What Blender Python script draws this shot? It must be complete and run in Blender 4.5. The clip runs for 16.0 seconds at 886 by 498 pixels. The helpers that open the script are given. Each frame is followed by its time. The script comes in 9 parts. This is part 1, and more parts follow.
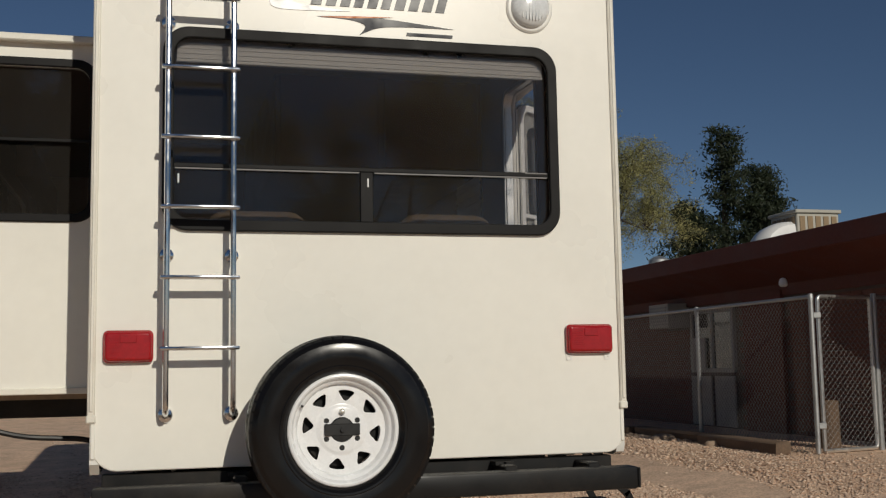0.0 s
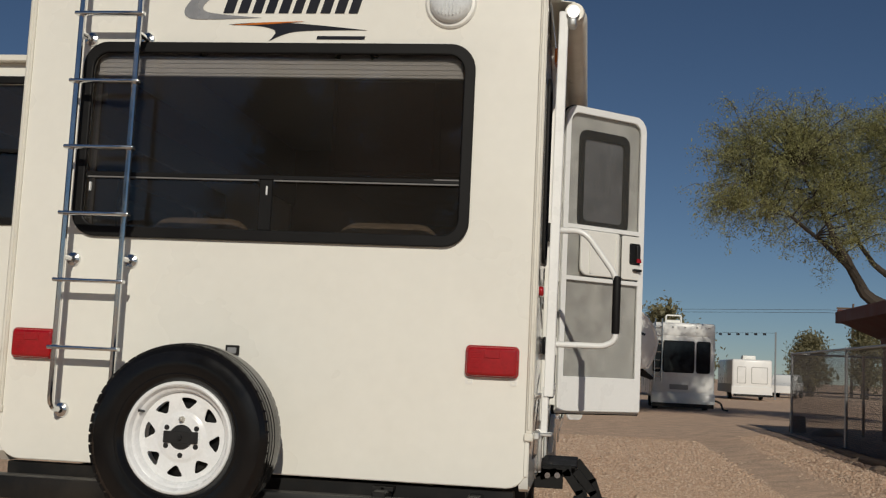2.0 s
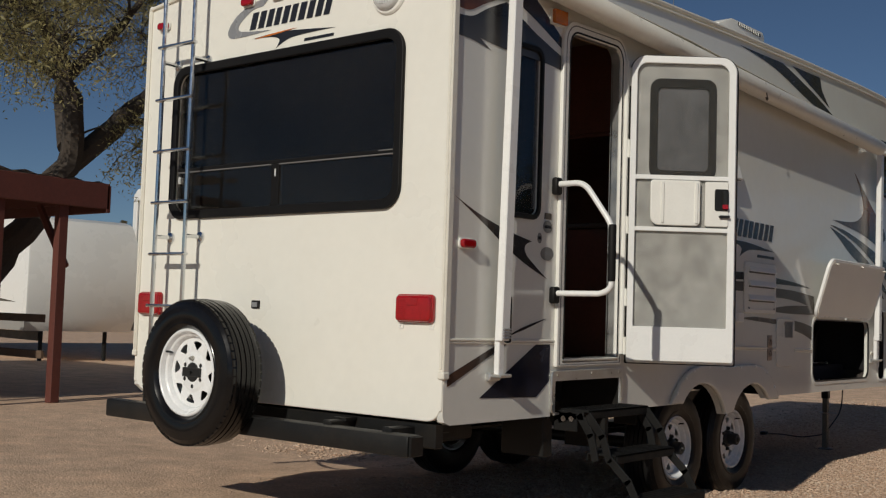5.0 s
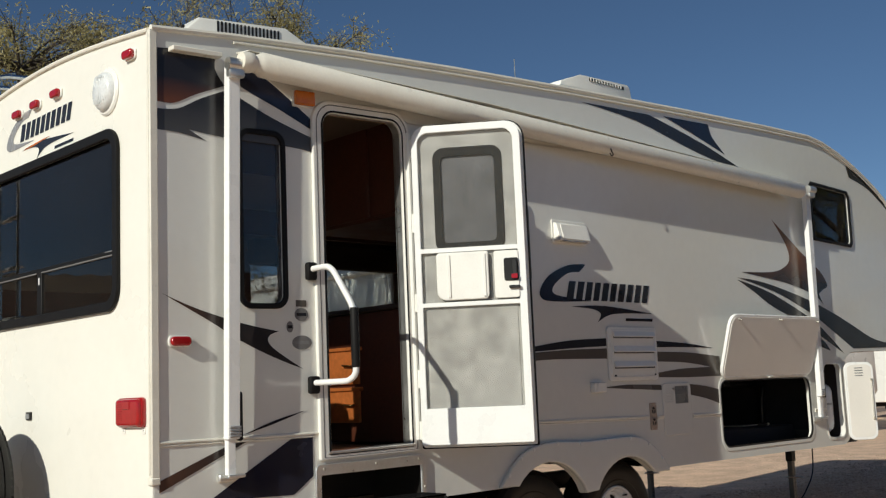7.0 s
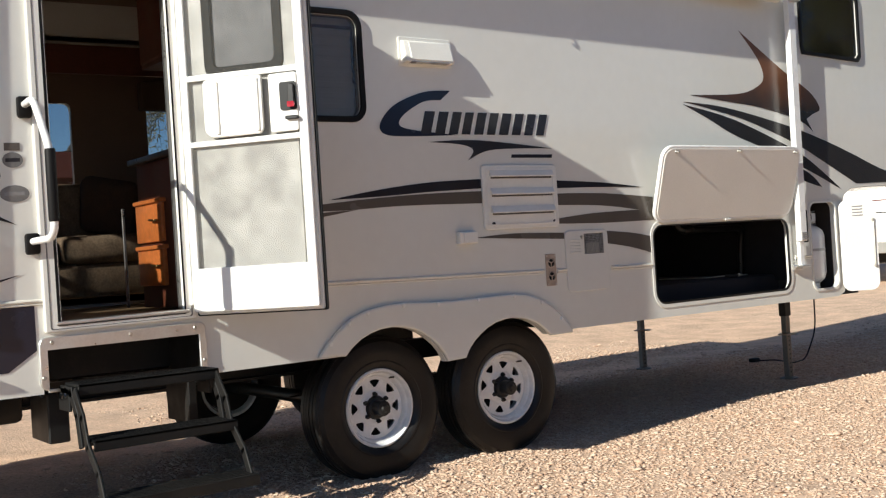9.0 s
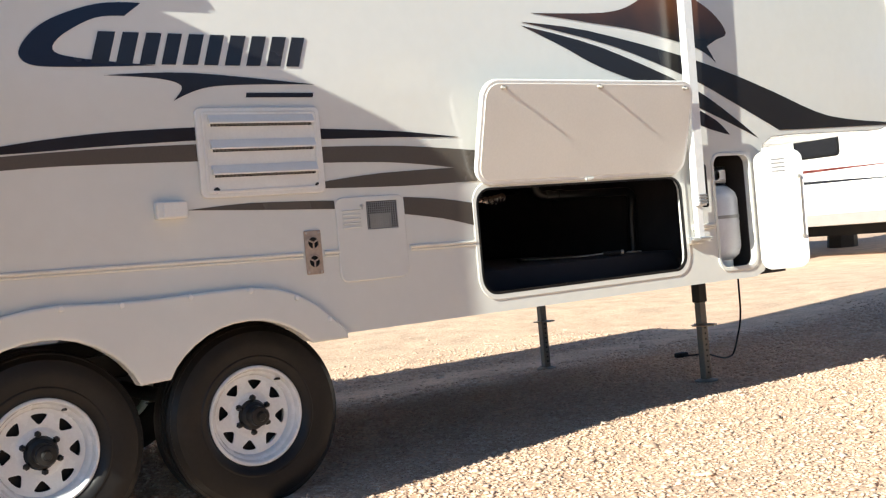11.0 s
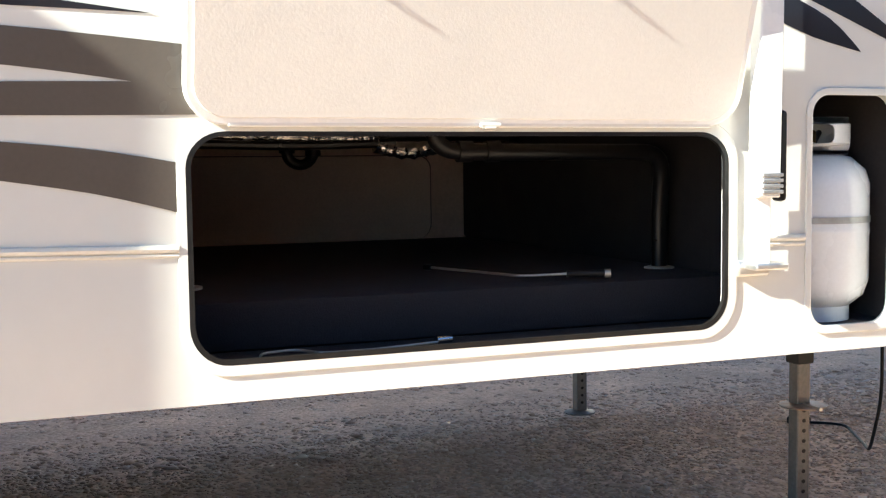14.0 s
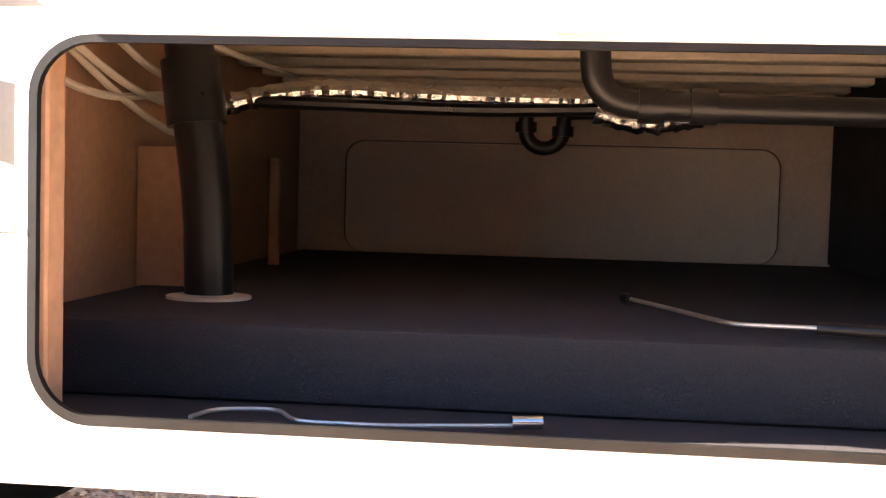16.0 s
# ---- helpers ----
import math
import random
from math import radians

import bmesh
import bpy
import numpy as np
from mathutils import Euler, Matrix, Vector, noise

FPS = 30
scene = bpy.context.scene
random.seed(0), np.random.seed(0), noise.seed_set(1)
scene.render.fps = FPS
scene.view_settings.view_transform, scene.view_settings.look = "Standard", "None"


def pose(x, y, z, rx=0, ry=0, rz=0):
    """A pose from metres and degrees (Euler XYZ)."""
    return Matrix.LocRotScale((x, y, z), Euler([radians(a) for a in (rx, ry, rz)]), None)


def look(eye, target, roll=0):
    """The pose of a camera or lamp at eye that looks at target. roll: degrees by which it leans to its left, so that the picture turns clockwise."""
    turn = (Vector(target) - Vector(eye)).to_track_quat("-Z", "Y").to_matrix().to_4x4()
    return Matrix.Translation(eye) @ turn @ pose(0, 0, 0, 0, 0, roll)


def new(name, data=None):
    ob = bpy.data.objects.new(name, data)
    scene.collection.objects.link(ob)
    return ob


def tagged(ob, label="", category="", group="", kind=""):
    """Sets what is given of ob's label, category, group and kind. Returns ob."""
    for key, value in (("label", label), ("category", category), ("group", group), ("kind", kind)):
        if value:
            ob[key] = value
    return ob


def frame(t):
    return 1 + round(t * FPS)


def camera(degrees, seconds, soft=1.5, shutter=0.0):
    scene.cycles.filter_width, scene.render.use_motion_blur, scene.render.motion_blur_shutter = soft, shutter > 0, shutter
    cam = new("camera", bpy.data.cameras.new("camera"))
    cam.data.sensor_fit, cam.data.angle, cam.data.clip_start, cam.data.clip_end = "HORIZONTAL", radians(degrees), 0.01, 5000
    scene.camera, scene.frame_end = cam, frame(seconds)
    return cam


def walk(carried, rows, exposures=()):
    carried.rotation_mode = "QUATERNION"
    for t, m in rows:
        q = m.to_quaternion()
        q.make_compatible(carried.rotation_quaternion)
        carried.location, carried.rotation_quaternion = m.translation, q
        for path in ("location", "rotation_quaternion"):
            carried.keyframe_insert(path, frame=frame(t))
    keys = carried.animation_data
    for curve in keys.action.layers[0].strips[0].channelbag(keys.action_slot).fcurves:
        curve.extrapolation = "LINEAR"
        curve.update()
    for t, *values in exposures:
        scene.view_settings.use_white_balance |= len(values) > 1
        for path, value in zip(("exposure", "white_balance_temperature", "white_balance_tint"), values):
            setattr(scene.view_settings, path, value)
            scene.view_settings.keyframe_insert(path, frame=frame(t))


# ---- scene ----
cam = camera(44.2, 16.0, 1.25)
PATH = [
    (0, (-2.138, -4.812, 1.102), (-1.631, -2.89, 1.316), -1.0),
    (0.5, (-1.485, -4.756, 1.128), (-1.089, -2.803, 1.292), -1.6),
    (1, (-0.848, -4.813, 1.176), (-0.682, -2.83, 1.379), 0.1),
    (1.5, (-0.303, -4.697, 1.166), (-0.372, -2.709, 1.374), 1.8),
    (2, (0.237, -4.681, 1.197), (-0.034, -2.71, 1.408), 2.7),
    (2.5, (0.708, -4.623, 1.178), (0.155, -2.715, 1.412), 2.3),
    (3, (1.199, -4.597, 1.205), (0.563, -2.717, 1.455), 0.9),
    (3.5, (1.71, -4.596, 1.2), (0.913, -2.776, 1.434), 1.0),
    (3.7, (1.933, -4.537, 1.141), (1.056, -2.756, 1.377), 3.3),
    (5.8, (3.738, -3.507, 1.247), (2.351, -2.072, 1.366), -2.3),
    (6, (3.829, -3.358, 1.265), (2.432, -1.935, 1.425), -2.3),
    (6.5, (4.129, -2.922, 1.311), (2.724, -1.518, 1.543), -3.5),
    (7, (4.511, -2.489, 1.251), (3.084, -1.112, 1.512), -2.4),
    (7.5, (4.749, -1.996, 1.256), (3.256, -0.681, 1.459), -0.4),
    (8, (4.899, -1.441, 1.211), (3.383, -0.151, 1.402), -1.8),
    (8.5, (4.957, -0.903, 1.216), (3.367, 0.302, 1.352), -1.2),
    (9, (4.787, -0.4, 1.163), (3.164, 0.769, 1.172), -3.7),
    (9.5, (4.721, 0.188, 1.146), (3.064, 1.308, 1.14), -5.1),
    (10, (4.46, 0.708, 1.157), (2.787, 1.804, 1.124), -4.2),
    (10.2, (4.414, 0.927, 1.113), (2.773, 2.069, 1.101), -6.1),
    (12.3, (3.232, 2.782, 1.023), (1.527, 3.824, 0.949), -2.6),
    (12.5, (3.096, 2.974, 1.13), (1.372, 3.981, 1.005), -3.7),
    (13, (2.871, 3.508, 1.138), (1.063, 4.359, 1.046), -1.6),
    (13.5, (2.58, 3.929, 1.146), (0.706, 4.622, 1.033), 1.3),
    (14, (2.339, 4.341, 1.169), (0.479, 5.062, 1.025), -0.7),
    (14.5, (2.094, 4.697, 1.178), (0.188, 5.279, 1.006), 1.2),
    (15, (1.795, 4.949, 1.154), (-0.164, 5.309, 0.974), 0.1),
    (15.5, (1.524, 5.17, 1.106), (-0.472, 5.208, 0.985), 1.1),
    (16, (1.352, 5.332, 1.069), (-0.636, 5.146, 0.965), 1.6),
]
EXPOSURES = [(0.0, -0.61, 6520, 8), (3.7, -0.6, 6460, 8), (6.0, -0.34, 6400, 6), (7.0, 0.08, 6300, 4), (8.0, 0.42, 6300, 5), (9.0, 0.82, 6230, 6),
             (10.0, 1.29, 6200, 5), (12.3, 1.6, 6150, 2), (13.5, 2.1, 6120, 1), (14.5, 2.42, 6200, 7), (15.0, 2.75, 6950, 16), (15.5, 3.3, 7500, 18), (16.0, 3.95, 7250, 15)]
walk(cam, [(t, look(eye, target, roll)) for t, eye, target, roll in PATH], EXPOSURES)
SUN_STRENGTH, SKY_STRENGTH = 4.0, 0.053


# ---- light ----
SUN_DIR = Vector((0.205, -1.0, 0.52)).normalized()
world = bpy.data.worlds.new("sky")
scene.world = world
world.use_nodes = True
wn = world.node_tree
wn.nodes.clear()
sky = wn.nodes.new("ShaderNodeTexSky")
sky.sky_type = "NISHITA"
sky.sun_disc = False
sky.sun_elevation = math.asin(SUN_DIR.z)
sky.sun_rotation = math.atan2(SUN_DIR.x, SUN_DIR.y)
sky.altitude = 900
sky.air_density = 0.75
sky.dust_density = 0.05
sky.ozone_density = 3.5
bgn = wn.nodes.new("ShaderNodeBackground")
bgn.inputs["Strength"].default_value = SKY_STRENGTH
won = wn.nodes.new("ShaderNodeOutputWorld")
wn.links.new(sky.outputs[0], bgn.inputs[0])
wn.links.new(bgn.outputs[0], won.inputs[0])
sun = new("sun", bpy.data.lights.new("sun", "SUN"))
sun.data.energy = SUN_STRENGTH
sun.data.angle = radians(0.53)
sun.data.color = (1.0, 0.93, 0.82)
sun.matrix_world = look(SUN_DIR * 60, (0, 0, 0))


# ---- materials ----
def nodes_of(name):
    m = bpy.data.materials.new(name)
    m.use_nodes = True
    nt = m.node_tree
    return m, nt, nt.nodes["Principled BSDF"]


def mat(name, color, rough=0.5, metal=0.0, var=0.06, scale=6.0, fine=90.0, bump=0.0, bump_scale=120.0,
        coat=0.0, spec=0.5, rough_var=0.08, dirt=None, dirt_amount=0.0, dirt_scale=2.5, random_var=0.0):
    """Paint or solid with two scales of colour variation, uneven gloss, fine relief and optional stains."""
    m, nt, b = nodes_of(name)
    N, K = nt.nodes.new, nt.links.new
    tc = N("ShaderNodeTexCoord")
    n1 = N("ShaderNodeTexNoise")
    n1.inputs["Scale"].default_value, n1.inputs["Detail"].default_value = scale, 4
    n2 = N("ShaderNodeTexNoise")
    n2.inputs["Scale"].default_value, n2.inputs["Detail"].default_value = fine, 3
    K(tc.outputs["Object"], n1.inputs["Vector"])
    K(tc.outputs["Object"], n2.inputs["Vector"])
    add = N("ShaderNodeMath")
    add.operation = "ADD"
    K(n1.outputs["Fac"], add.inputs[0])
    K(n2.outputs["Fac"], add.inputs[1])
    rng = N("ShaderNodeMapRange")
    rng.inputs["From Min"].default_value, rng.inputs["From Max"].default_value = 0.6, 1.4
    rng.inputs["To Min"].default_value, rng.inputs["To Max"].default_value = 1 - var, 1 + var
    K(add.outputs[0], rng.inputs["Value"])
    mul = N("ShaderNodeMix")
    mul.data_type, mul.blend_type = "RGBA", "MULTIPLY"
    mul.inputs["Factor"].default_value = 1.0
    mul.inputs["A"].default_value = (*color, 1)
    K(rng.outputs[0], mul.inputs["B"])
    out = mul.outputs["Result"]
    if random_var:
        oi = N("ShaderNodeObjectInfo")
        r2 = N("ShaderNodeMapRange")
        r2.inputs["To Min"].default_value, r2.inputs["To Max"].default_value = 1 - random_var, 1 + random_var
        K(oi.outputs["Random"], r2.inputs["Value"])
        m2 = N("ShaderNodeMix")
        m2.data_type, m2.blend_type = "RGBA", "MULTIPLY"
        m2.inputs["Factor"].default_value = 1.0
        K(out, m2.inputs["A"])
        K(r2.outputs[0], m2.inputs["B"])
        out = m2.outputs["Result"]
    if dirt:
        n3 = N("ShaderNodeTexNoise")
        n3.inputs["Scale"].default_value, n3.inputs["Detail"].default_value, n3.inputs["Roughness"].default_value = dirt_scale, 8, 0.7
        K(tc.outputs["Object"], n3.inputs["Vector"])
        r3 = N("ShaderNodeMapRange")
        r3.inputs["From Min"].default_value, r3.inputs["From Max"].default_value = 0.48, 0.72
        r3.inputs["To Min"].default_value, r3.inputs["To Max"].default_value = 0.0, dirt_amount
        K(n3.outputs["Fac"], r3.inputs["Value"])
        m3 = N("ShaderNodeMix")
        m3.data_type = "RGBA"
        K(r3.outputs[0], m3.inputs["Factor"])
        K(out, m3.inputs["A"])
        m3.inputs["B"].default_value = (*dirt, 1)
        out = m3.outputs["Result"]
    K(out, b.inputs["Base Color"])
    rr = N("ShaderNodeMapRange")
    rr.inputs["From Min"].default_value, rr.inputs["From Max"].default_value = 0.3, 0.7
    rr.inputs["To Min"].default_value, rr.inputs["To Max"].default_value = max(0.02, rough - rough_var), min(1, rough + rough_var)
    K(n1.outputs["Fac"], rr.inputs["Value"])
    K(rr.outputs[0], b.inputs["Roughness"])
    b.inputs["Metallic"].default_value = metal
    b.inputs["Specular IOR Level"].default_value = spec
    b.inputs["Coat Weight"].default_value = coat
    b.inputs["Coat Roughness"].default_value = 0.06
    if bump:
        nb = N("ShaderNodeTexNoise")
        nb.inputs["Scale"].default_value, nb.inputs["Detail"].default_value = bump_scale, 4
        K(tc.outputs["Object"], nb.inputs["Vector"])
        bp = N("ShaderNodeBump")
        bp.inputs["Strength"].default_value, bp.inputs["Distance"].default_value = bump, 0.004
        K(nb.outputs["Fac"], bp.inputs["Height"])
        K(bp.outputs[0], b.inputs["Normal"])
    return m


def two_tone(name, low, high, axis, a, b_, rough=0.25, band=0.25):
    """A printed decal whose ink runs from one colour to another along one axis of the trailer."""
    m, nt, b = nodes_of(name)
    N, K = nt.nodes.new, nt.links.new
    tc, sp = N("ShaderNodeTexCoord"), N("ShaderNodeSeparateXYZ")
    K(tc.outputs["Object"], sp.inputs[0])
    nz = N("ShaderNodeTexNoise")
    nz.inputs["Scale"].default_value, nz.inputs["Detail"].default_value = 2.2, 5
    K(tc.outputs["Object"], nz.inputs["Vector"])
    ad = N("ShaderNodeMath")
    ad.operation, ad.inputs[2].default_value = "MULTIPLY_ADD", -band / 2
    K(nz.outputs["Fac"], ad.inputs[0])
    ad.inputs[1].default_value = band
    sm = N("ShaderNodeMath")
    sm.operation = "ADD"
    K(sp.outputs["XYZ".index(axis)], sm.inputs[0])
    K(ad.outputs[0], sm.inputs[1])
    rg = N("ShaderNodeMapRange")
    rg.inputs["From Min"].default_value, rg.inputs["From Max"].default_value = a, b_
    K(sm.outputs[0], rg.inputs["Value"])
    mx = N("ShaderNodeMix")
    mx.data_type = "RGBA"
    K(rg.outputs[0], mx.inputs["Factor"])
    mx.inputs["A"].default_value, mx.inputs["B"].default_value = (*low, 1), (*high, 1)
    K(mx.outputs["Result"], b.inputs["Base Color"])
    b.inputs["Roughness"].default_value = rough
    return m


def tinted_glass(name, tint, ior=1.5, rough=0.01, veil=0.02):
    """A thin tinted pane: see-through, with a pale veil painted in for reflected haze and a reflection that grows
    towards grazing angles.
    """
    m, nt, b = nodes_of(name)
    N, K = nt.nodes.new, nt.links.new
    nt.nodes.remove(b)
    tr, gl, fr, mx = N("ShaderNodeBsdfTransparent"), N("ShaderNodeBsdfGlossy"), N("ShaderNodeFresnel"), N("ShaderNodeMixShader")
    tr.inputs[0].default_value = (*tint, 1)
    gl.inputs["Roughness"].default_value = rough
    fr.inputs["IOR"].default_value = ior
    df, nz, rg, dm = N("ShaderNodeBsdfDiffuse"), N("ShaderNodeTexNoise"), N("ShaderNodeMapRange"), N("ShaderNodeMixShader")
    df.inputs[0].default_value = (0.5, 0.45, 0.39, 1)
    nz.inputs["Scale"].default_value, nz.inputs["Detail"].default_value = 3.5, 6
    rg.inputs["From Min"].default_value, rg.inputs["From Max"].default_value = 0.3, 0.75
    rg.inputs["To Min"].default_value, rg.inputs["To Max"].default_value = veil * 0.5, veil * 1.6
    K(nz.outputs["Fac"], rg.inputs["Value"])
    K(rg.outputs[0], dm.inputs[0])
    K(tr.outputs[0], dm.inputs[1])
    K(df.outputs[0], dm.inputs[2])
    K(fr.outputs[0], mx.inputs[0])
    K(dm.outputs[0], mx.inputs[1])
    K(gl.outputs[0], mx.inputs[2])
    K(mx.outputs[0], nt.nodes["Material Output"].inputs["Surface"])
    return m


def mesh_screen(name, color, cover):
    """Insect screen: a dull weave that lets part of the light through."""
    m, nt, b = nodes_of(name)
    N, K = nt.nodes.new, nt.links.new
    b.inputs["Base Color"].default_value, b.inputs["Roughness"].default_value = (*color, 1), 0.8
    b.inputs["Specular IOR Level"].default_value = 0.1
    tc, nz = N("ShaderNodeTexCoord"), N("ShaderNodeTexNoise")
    nz.inputs["Scale"].default_value, nz.inputs["Detail"].default_value = 9, 3
    K(tc.outputs["Object"], nz.inputs["Vector"])
    rg = N("ShaderNodeMapRange")
    rg.inputs["From Min"].default_value, rg.inputs["From Max"].default_value = 0.3, 0.7
    rg.inputs["To Min"].default_value, rg.inputs["To Max"].default_value = cover - 0.05, cover + 0.05
    K(nz.outputs["Fac"], rg.inputs["Value"])
    tr, mx = N("ShaderNodeBsdfTransparent"), N("ShaderNodeMixShader")
    K(rg.outputs[0], mx.inputs[0])
    K(tr.outputs[0], mx.inputs[1])
    K(b.outputs[0], mx.inputs[2])
    K(mx.outputs[0], nt.nodes["Material Output"].inputs["Surface"])
    return m


def leaf_mat(name, color, var=0.35):
    m, nt, b = nodes_of(name)
    N, K = nt.nodes.new, nt.links.new
    ge, rg, mx = N("ShaderNodeNewGeometry"), N("ShaderNodeMapRange"), N("ShaderNodeMix")
    rg.inputs["To Min"].default_value, rg.inputs["To Max"].default_value = 1 - var, 1 + var
    K(ge.outputs["Random Per Island"], rg.inputs["Value"])
    mx.data_type, mx.blend_type = "RGBA", "MULTIPLY"
    mx.inputs["Factor"].default_value = 1
    mx.inputs["A"].default_value = (*color, 1)
    K(rg.outputs[0], mx.inputs["B"])
    K(mx.outputs["Result"], b.inputs["Base Color"])
    b.inputs["Roughness"].default_value = 0.6
    tl, ms = N("ShaderNodeBsdfTranslucent"), N("ShaderNodeMixShader")
    K(mx.outputs["Result"], tl.inputs[0])
    ms.inputs[0].default_value = 0.45
    K(b.outputs[0], ms.inputs[1])
    K(tl.outputs[0], ms.inputs[2])
    K(ms.outputs[0], nt.nodes["Material Output"].inputs["Surface"])
    return m


# One gelcoat in two tones: greyer as if shaded, warmer as if sunlit.
GEL_SHADE = mat("gelcoat_shade_tone", (0.745, 0.74, 0.69), rough=0.16, var=0.025, scale=1.3, fine=14, rough_var=0.04, coat=0.3, dirt=(0.55, 0.47, 0.36), dirt_amount=0.07, dirt_scale=1.7)
GEL_SUN = mat("gelcoat_sun_tone", (0.82, 0.80, 0.725), rough=0.30, var=0.025, scale=1.6, fine=18, rough_var=0.05, dirt=(0.58, 0.50, 0.38), dirt_amount=0.06)
TRIM = mat("trim_cream", (0.78, 0.75, 0.66), rough=0.35, var=0.05, scale=9, dirt=(0.45, 0.38, 0.28), dirt_amount=0.18, dirt_scale=5)
WHITE = mat("white_enamel", (0.84, 0.84, 0.82), rough=0.3, var=0.03, scale=7, dirt=(0.5, 0.45, 0.36), dirt_amount=0.08)
PLASTIC_W = mat("white_plastic", (0.80, 0.79, 0.74), rough=0.42, var=0.04, scale=8, dirt=(0.5, 0.43, 0.33), dirt_amount=0.12)
ALU = mat("mill_aluminium", (0.72, 0.72, 0.70), rough=0.34, metal=0.9, var=0.08, scale=12, dirt=(0.3, 0.27, 0.22), dirt_amount=0.15)
CHROME = mat("polished_steel", (0.70, 0.71, 0.72), rough=0.16, metal=1.0, var=0.05, scale=20, rough_var=0.06)
BLACK = mat("black_enamel", (0.012, 0.012, 0.012), rough=0.42, var=0.15, scale=7, spec=0.25, dirt=(0.09, 0.07, 0.05), dirt_amount=0.22)
FRAME_BLACK = mat("black_window_frame", (0.010, 0.0095, 0.0095), rough=0.5, var=0.15, spec=0.15)
RUBBER = mat("tyre_rubber", (0.010, 0.0095, 0.0095), rough=0.42, var=0.2, scale=10, fine=60, bump=0.12, bump_scale=160, spec=0.3, dirt=(0.05, 0.04, 0.032), dirt_amount=0.22, dirt_scale=4)
RUBBER_CLEAN = mat("dressed_tyre_rubber", (0.007, 0.0065, 0.0065), rough=0.2, var=0.2, scale=10, fine=60, spec=0.35, rough_var=0.05)
RIM = mat("white_rim", (0.82, 0.83, 0.83), rough=0.25, var=0.05, scale=15, coat=0.3, dirt=(0.4, 0.36, 0.3), dirt_amount=0.15, dirt_scale=9)
STEP_BLACK = mat("worn_black_steel", (0.009, 0.009, 0.009), rough=0.6, var=0.3, scale=12, spec=0.2, dirt=(0.05, 0.04, 0.03), dirt_amount=0.25)
GREASE = mat("black_hub", (0.016, 0.016, 0.016), rough=0.45, var=0.2, scale=30, spec=0.35)
ZINC = mat("zinc", (0.55, 0.53, 0.48), rough=0.42, metal=0.9, var=0.15, scale=25)
RUSTY = mat("rusty_steel", (0.45, 0.36, 0.28), rough=0.5, metal=0.75, var=0.2, scale=18, dirt=(0.35, 0.14, 0.05), dirt_amount=0.6, dirt_scale=24)
DULL_BEAD = mat("dull_grey_bead", (0.16, 0.155, 0.15), rough=0.5, var=0.15, scale=20)
LEG_STEEL = mat("dull_leg_steel", (0.17, 0.165, 0.155), rough=0.5, metal=0.7, var=0.2, scale=20, dirt=(0.2, 0.12, 0.07), dirt_amount=0.3)
GALV = mat("galvanised", (0.42, 0.43, 0.43), rough=0.5, metal=0.8, var=0.15, scale=20)
RED = mat("red_lens", (0.33, 0.003, 0.006), rough=0.16, var=0.2, scale=30, coat=0.6)
AMBER = mat("amber_lens", (0.55, 0.15, 0.015), rough=0.2, var=0.15, scale=30, coat=0.5)
CLEAR = mat("ribbed_clear_lens", (0.72, 0.74, 0.74), rough=0.18, var=0.12, scale=40, coat=0.6)
GLASS = tinted_glass("tinted_glass", (0.72, 0.71, 0.71), ior=1.5)
GLASS_CLEAR = tinted_glass("house_glass", (0.75, 0.78, 0.78))
SCREEN = mesh_screen("insect_screen", (0.10, 0.098, 0.09), 0.22)
INK = mat("decal_black", (0.022, 0.022, 0.026), rough=0.2, var=0.06)
NAVY = mat("decal_navy", (0.012, 0.014, 0.028), rough=0.2, var=0.06)
TAUPE = mat("decal_taupe", (0.11, 0.095, 0.08), rough=0.22, var=0.06, scale=3)
SILVER = mat("decal_silver", (0.33, 0.33, 0.33), rough=0.25, metal=0.3, var=0.12, scale=12)
FADE_REAR = two_tone("decal_fade_rear", (0.15, 0.05, 0.02), (0.018, 0.016, 0.018), "Z", 2.66, 2.80, band=0.06)
FADE_CLAW = two_tone("decal_fade_claw", (0.02, 0.018, 0.018), (0.15, 0.062, 0.028), "Z", 2.0, 2.25, band=0.35)
FADE_LOW = two_tone("decal_fade_low", (0.085, 0.042, 0.028), (0.022, 0.02, 0.02), "Y", -3.15, -2.80, band=0.05)
FADE_GREY = two_tone("decal_fade_grey", (0.075, 0.072, 0.07), (0.02, 0.02, 0.023), "Z", 2.52, 2.72, band=0.1)
# Cherry wood twice: drawer fronts brightened as sunlit, the rest darkened as shaded.
WOOD_LIT = mat("cherry_wood_lit", (0.66, 0.20, 0.05), rough=0.35, var=0.2, scale=5, fine=40, coat=0.2)
WOOD_SHADE = mat("cherry_wood_shade", (0.13, 0.040, 0.020), rough=0.45, var=0.2, scale=5, fine=40)
LINER = mat("wall_liner", (0.24, 0.17, 0.12), rough=0.7, var=0.1, scale=8)
# Ceiling browned in its colour to stand in for the unlit interior.
CEIL_SHADE = mat("ceiling_liner_shade", (0.24, 0.19, 0.145), rough=0.8, var=0.05)
CARPET = mat("black_carpet", (0.0265, 0.0215, 0.0250), rough=0.95, var=0.3, scale=25, fine=260, bump=0.6, bump_scale=300)
FLOOR_IN = mat("vinyl_floor", (0.30, 0.21, 0.12), rough=0.4, var=0.25, scale=3, fine=30)
SOFA = mat("patterned_upholstery", (0.25, 0.185, 0.12), rough=0.9, var=0.45, scale=14, fine=70, bump=0.3, dirt=(0.16, 0.10, 0.06), dirt_amount=0.6, dirt_scale=9)
SHADE_CLOTH = mat("cream_cloth", (0.80, 0.74, 0.62), rough=0.9, var=0.1, scale=10)
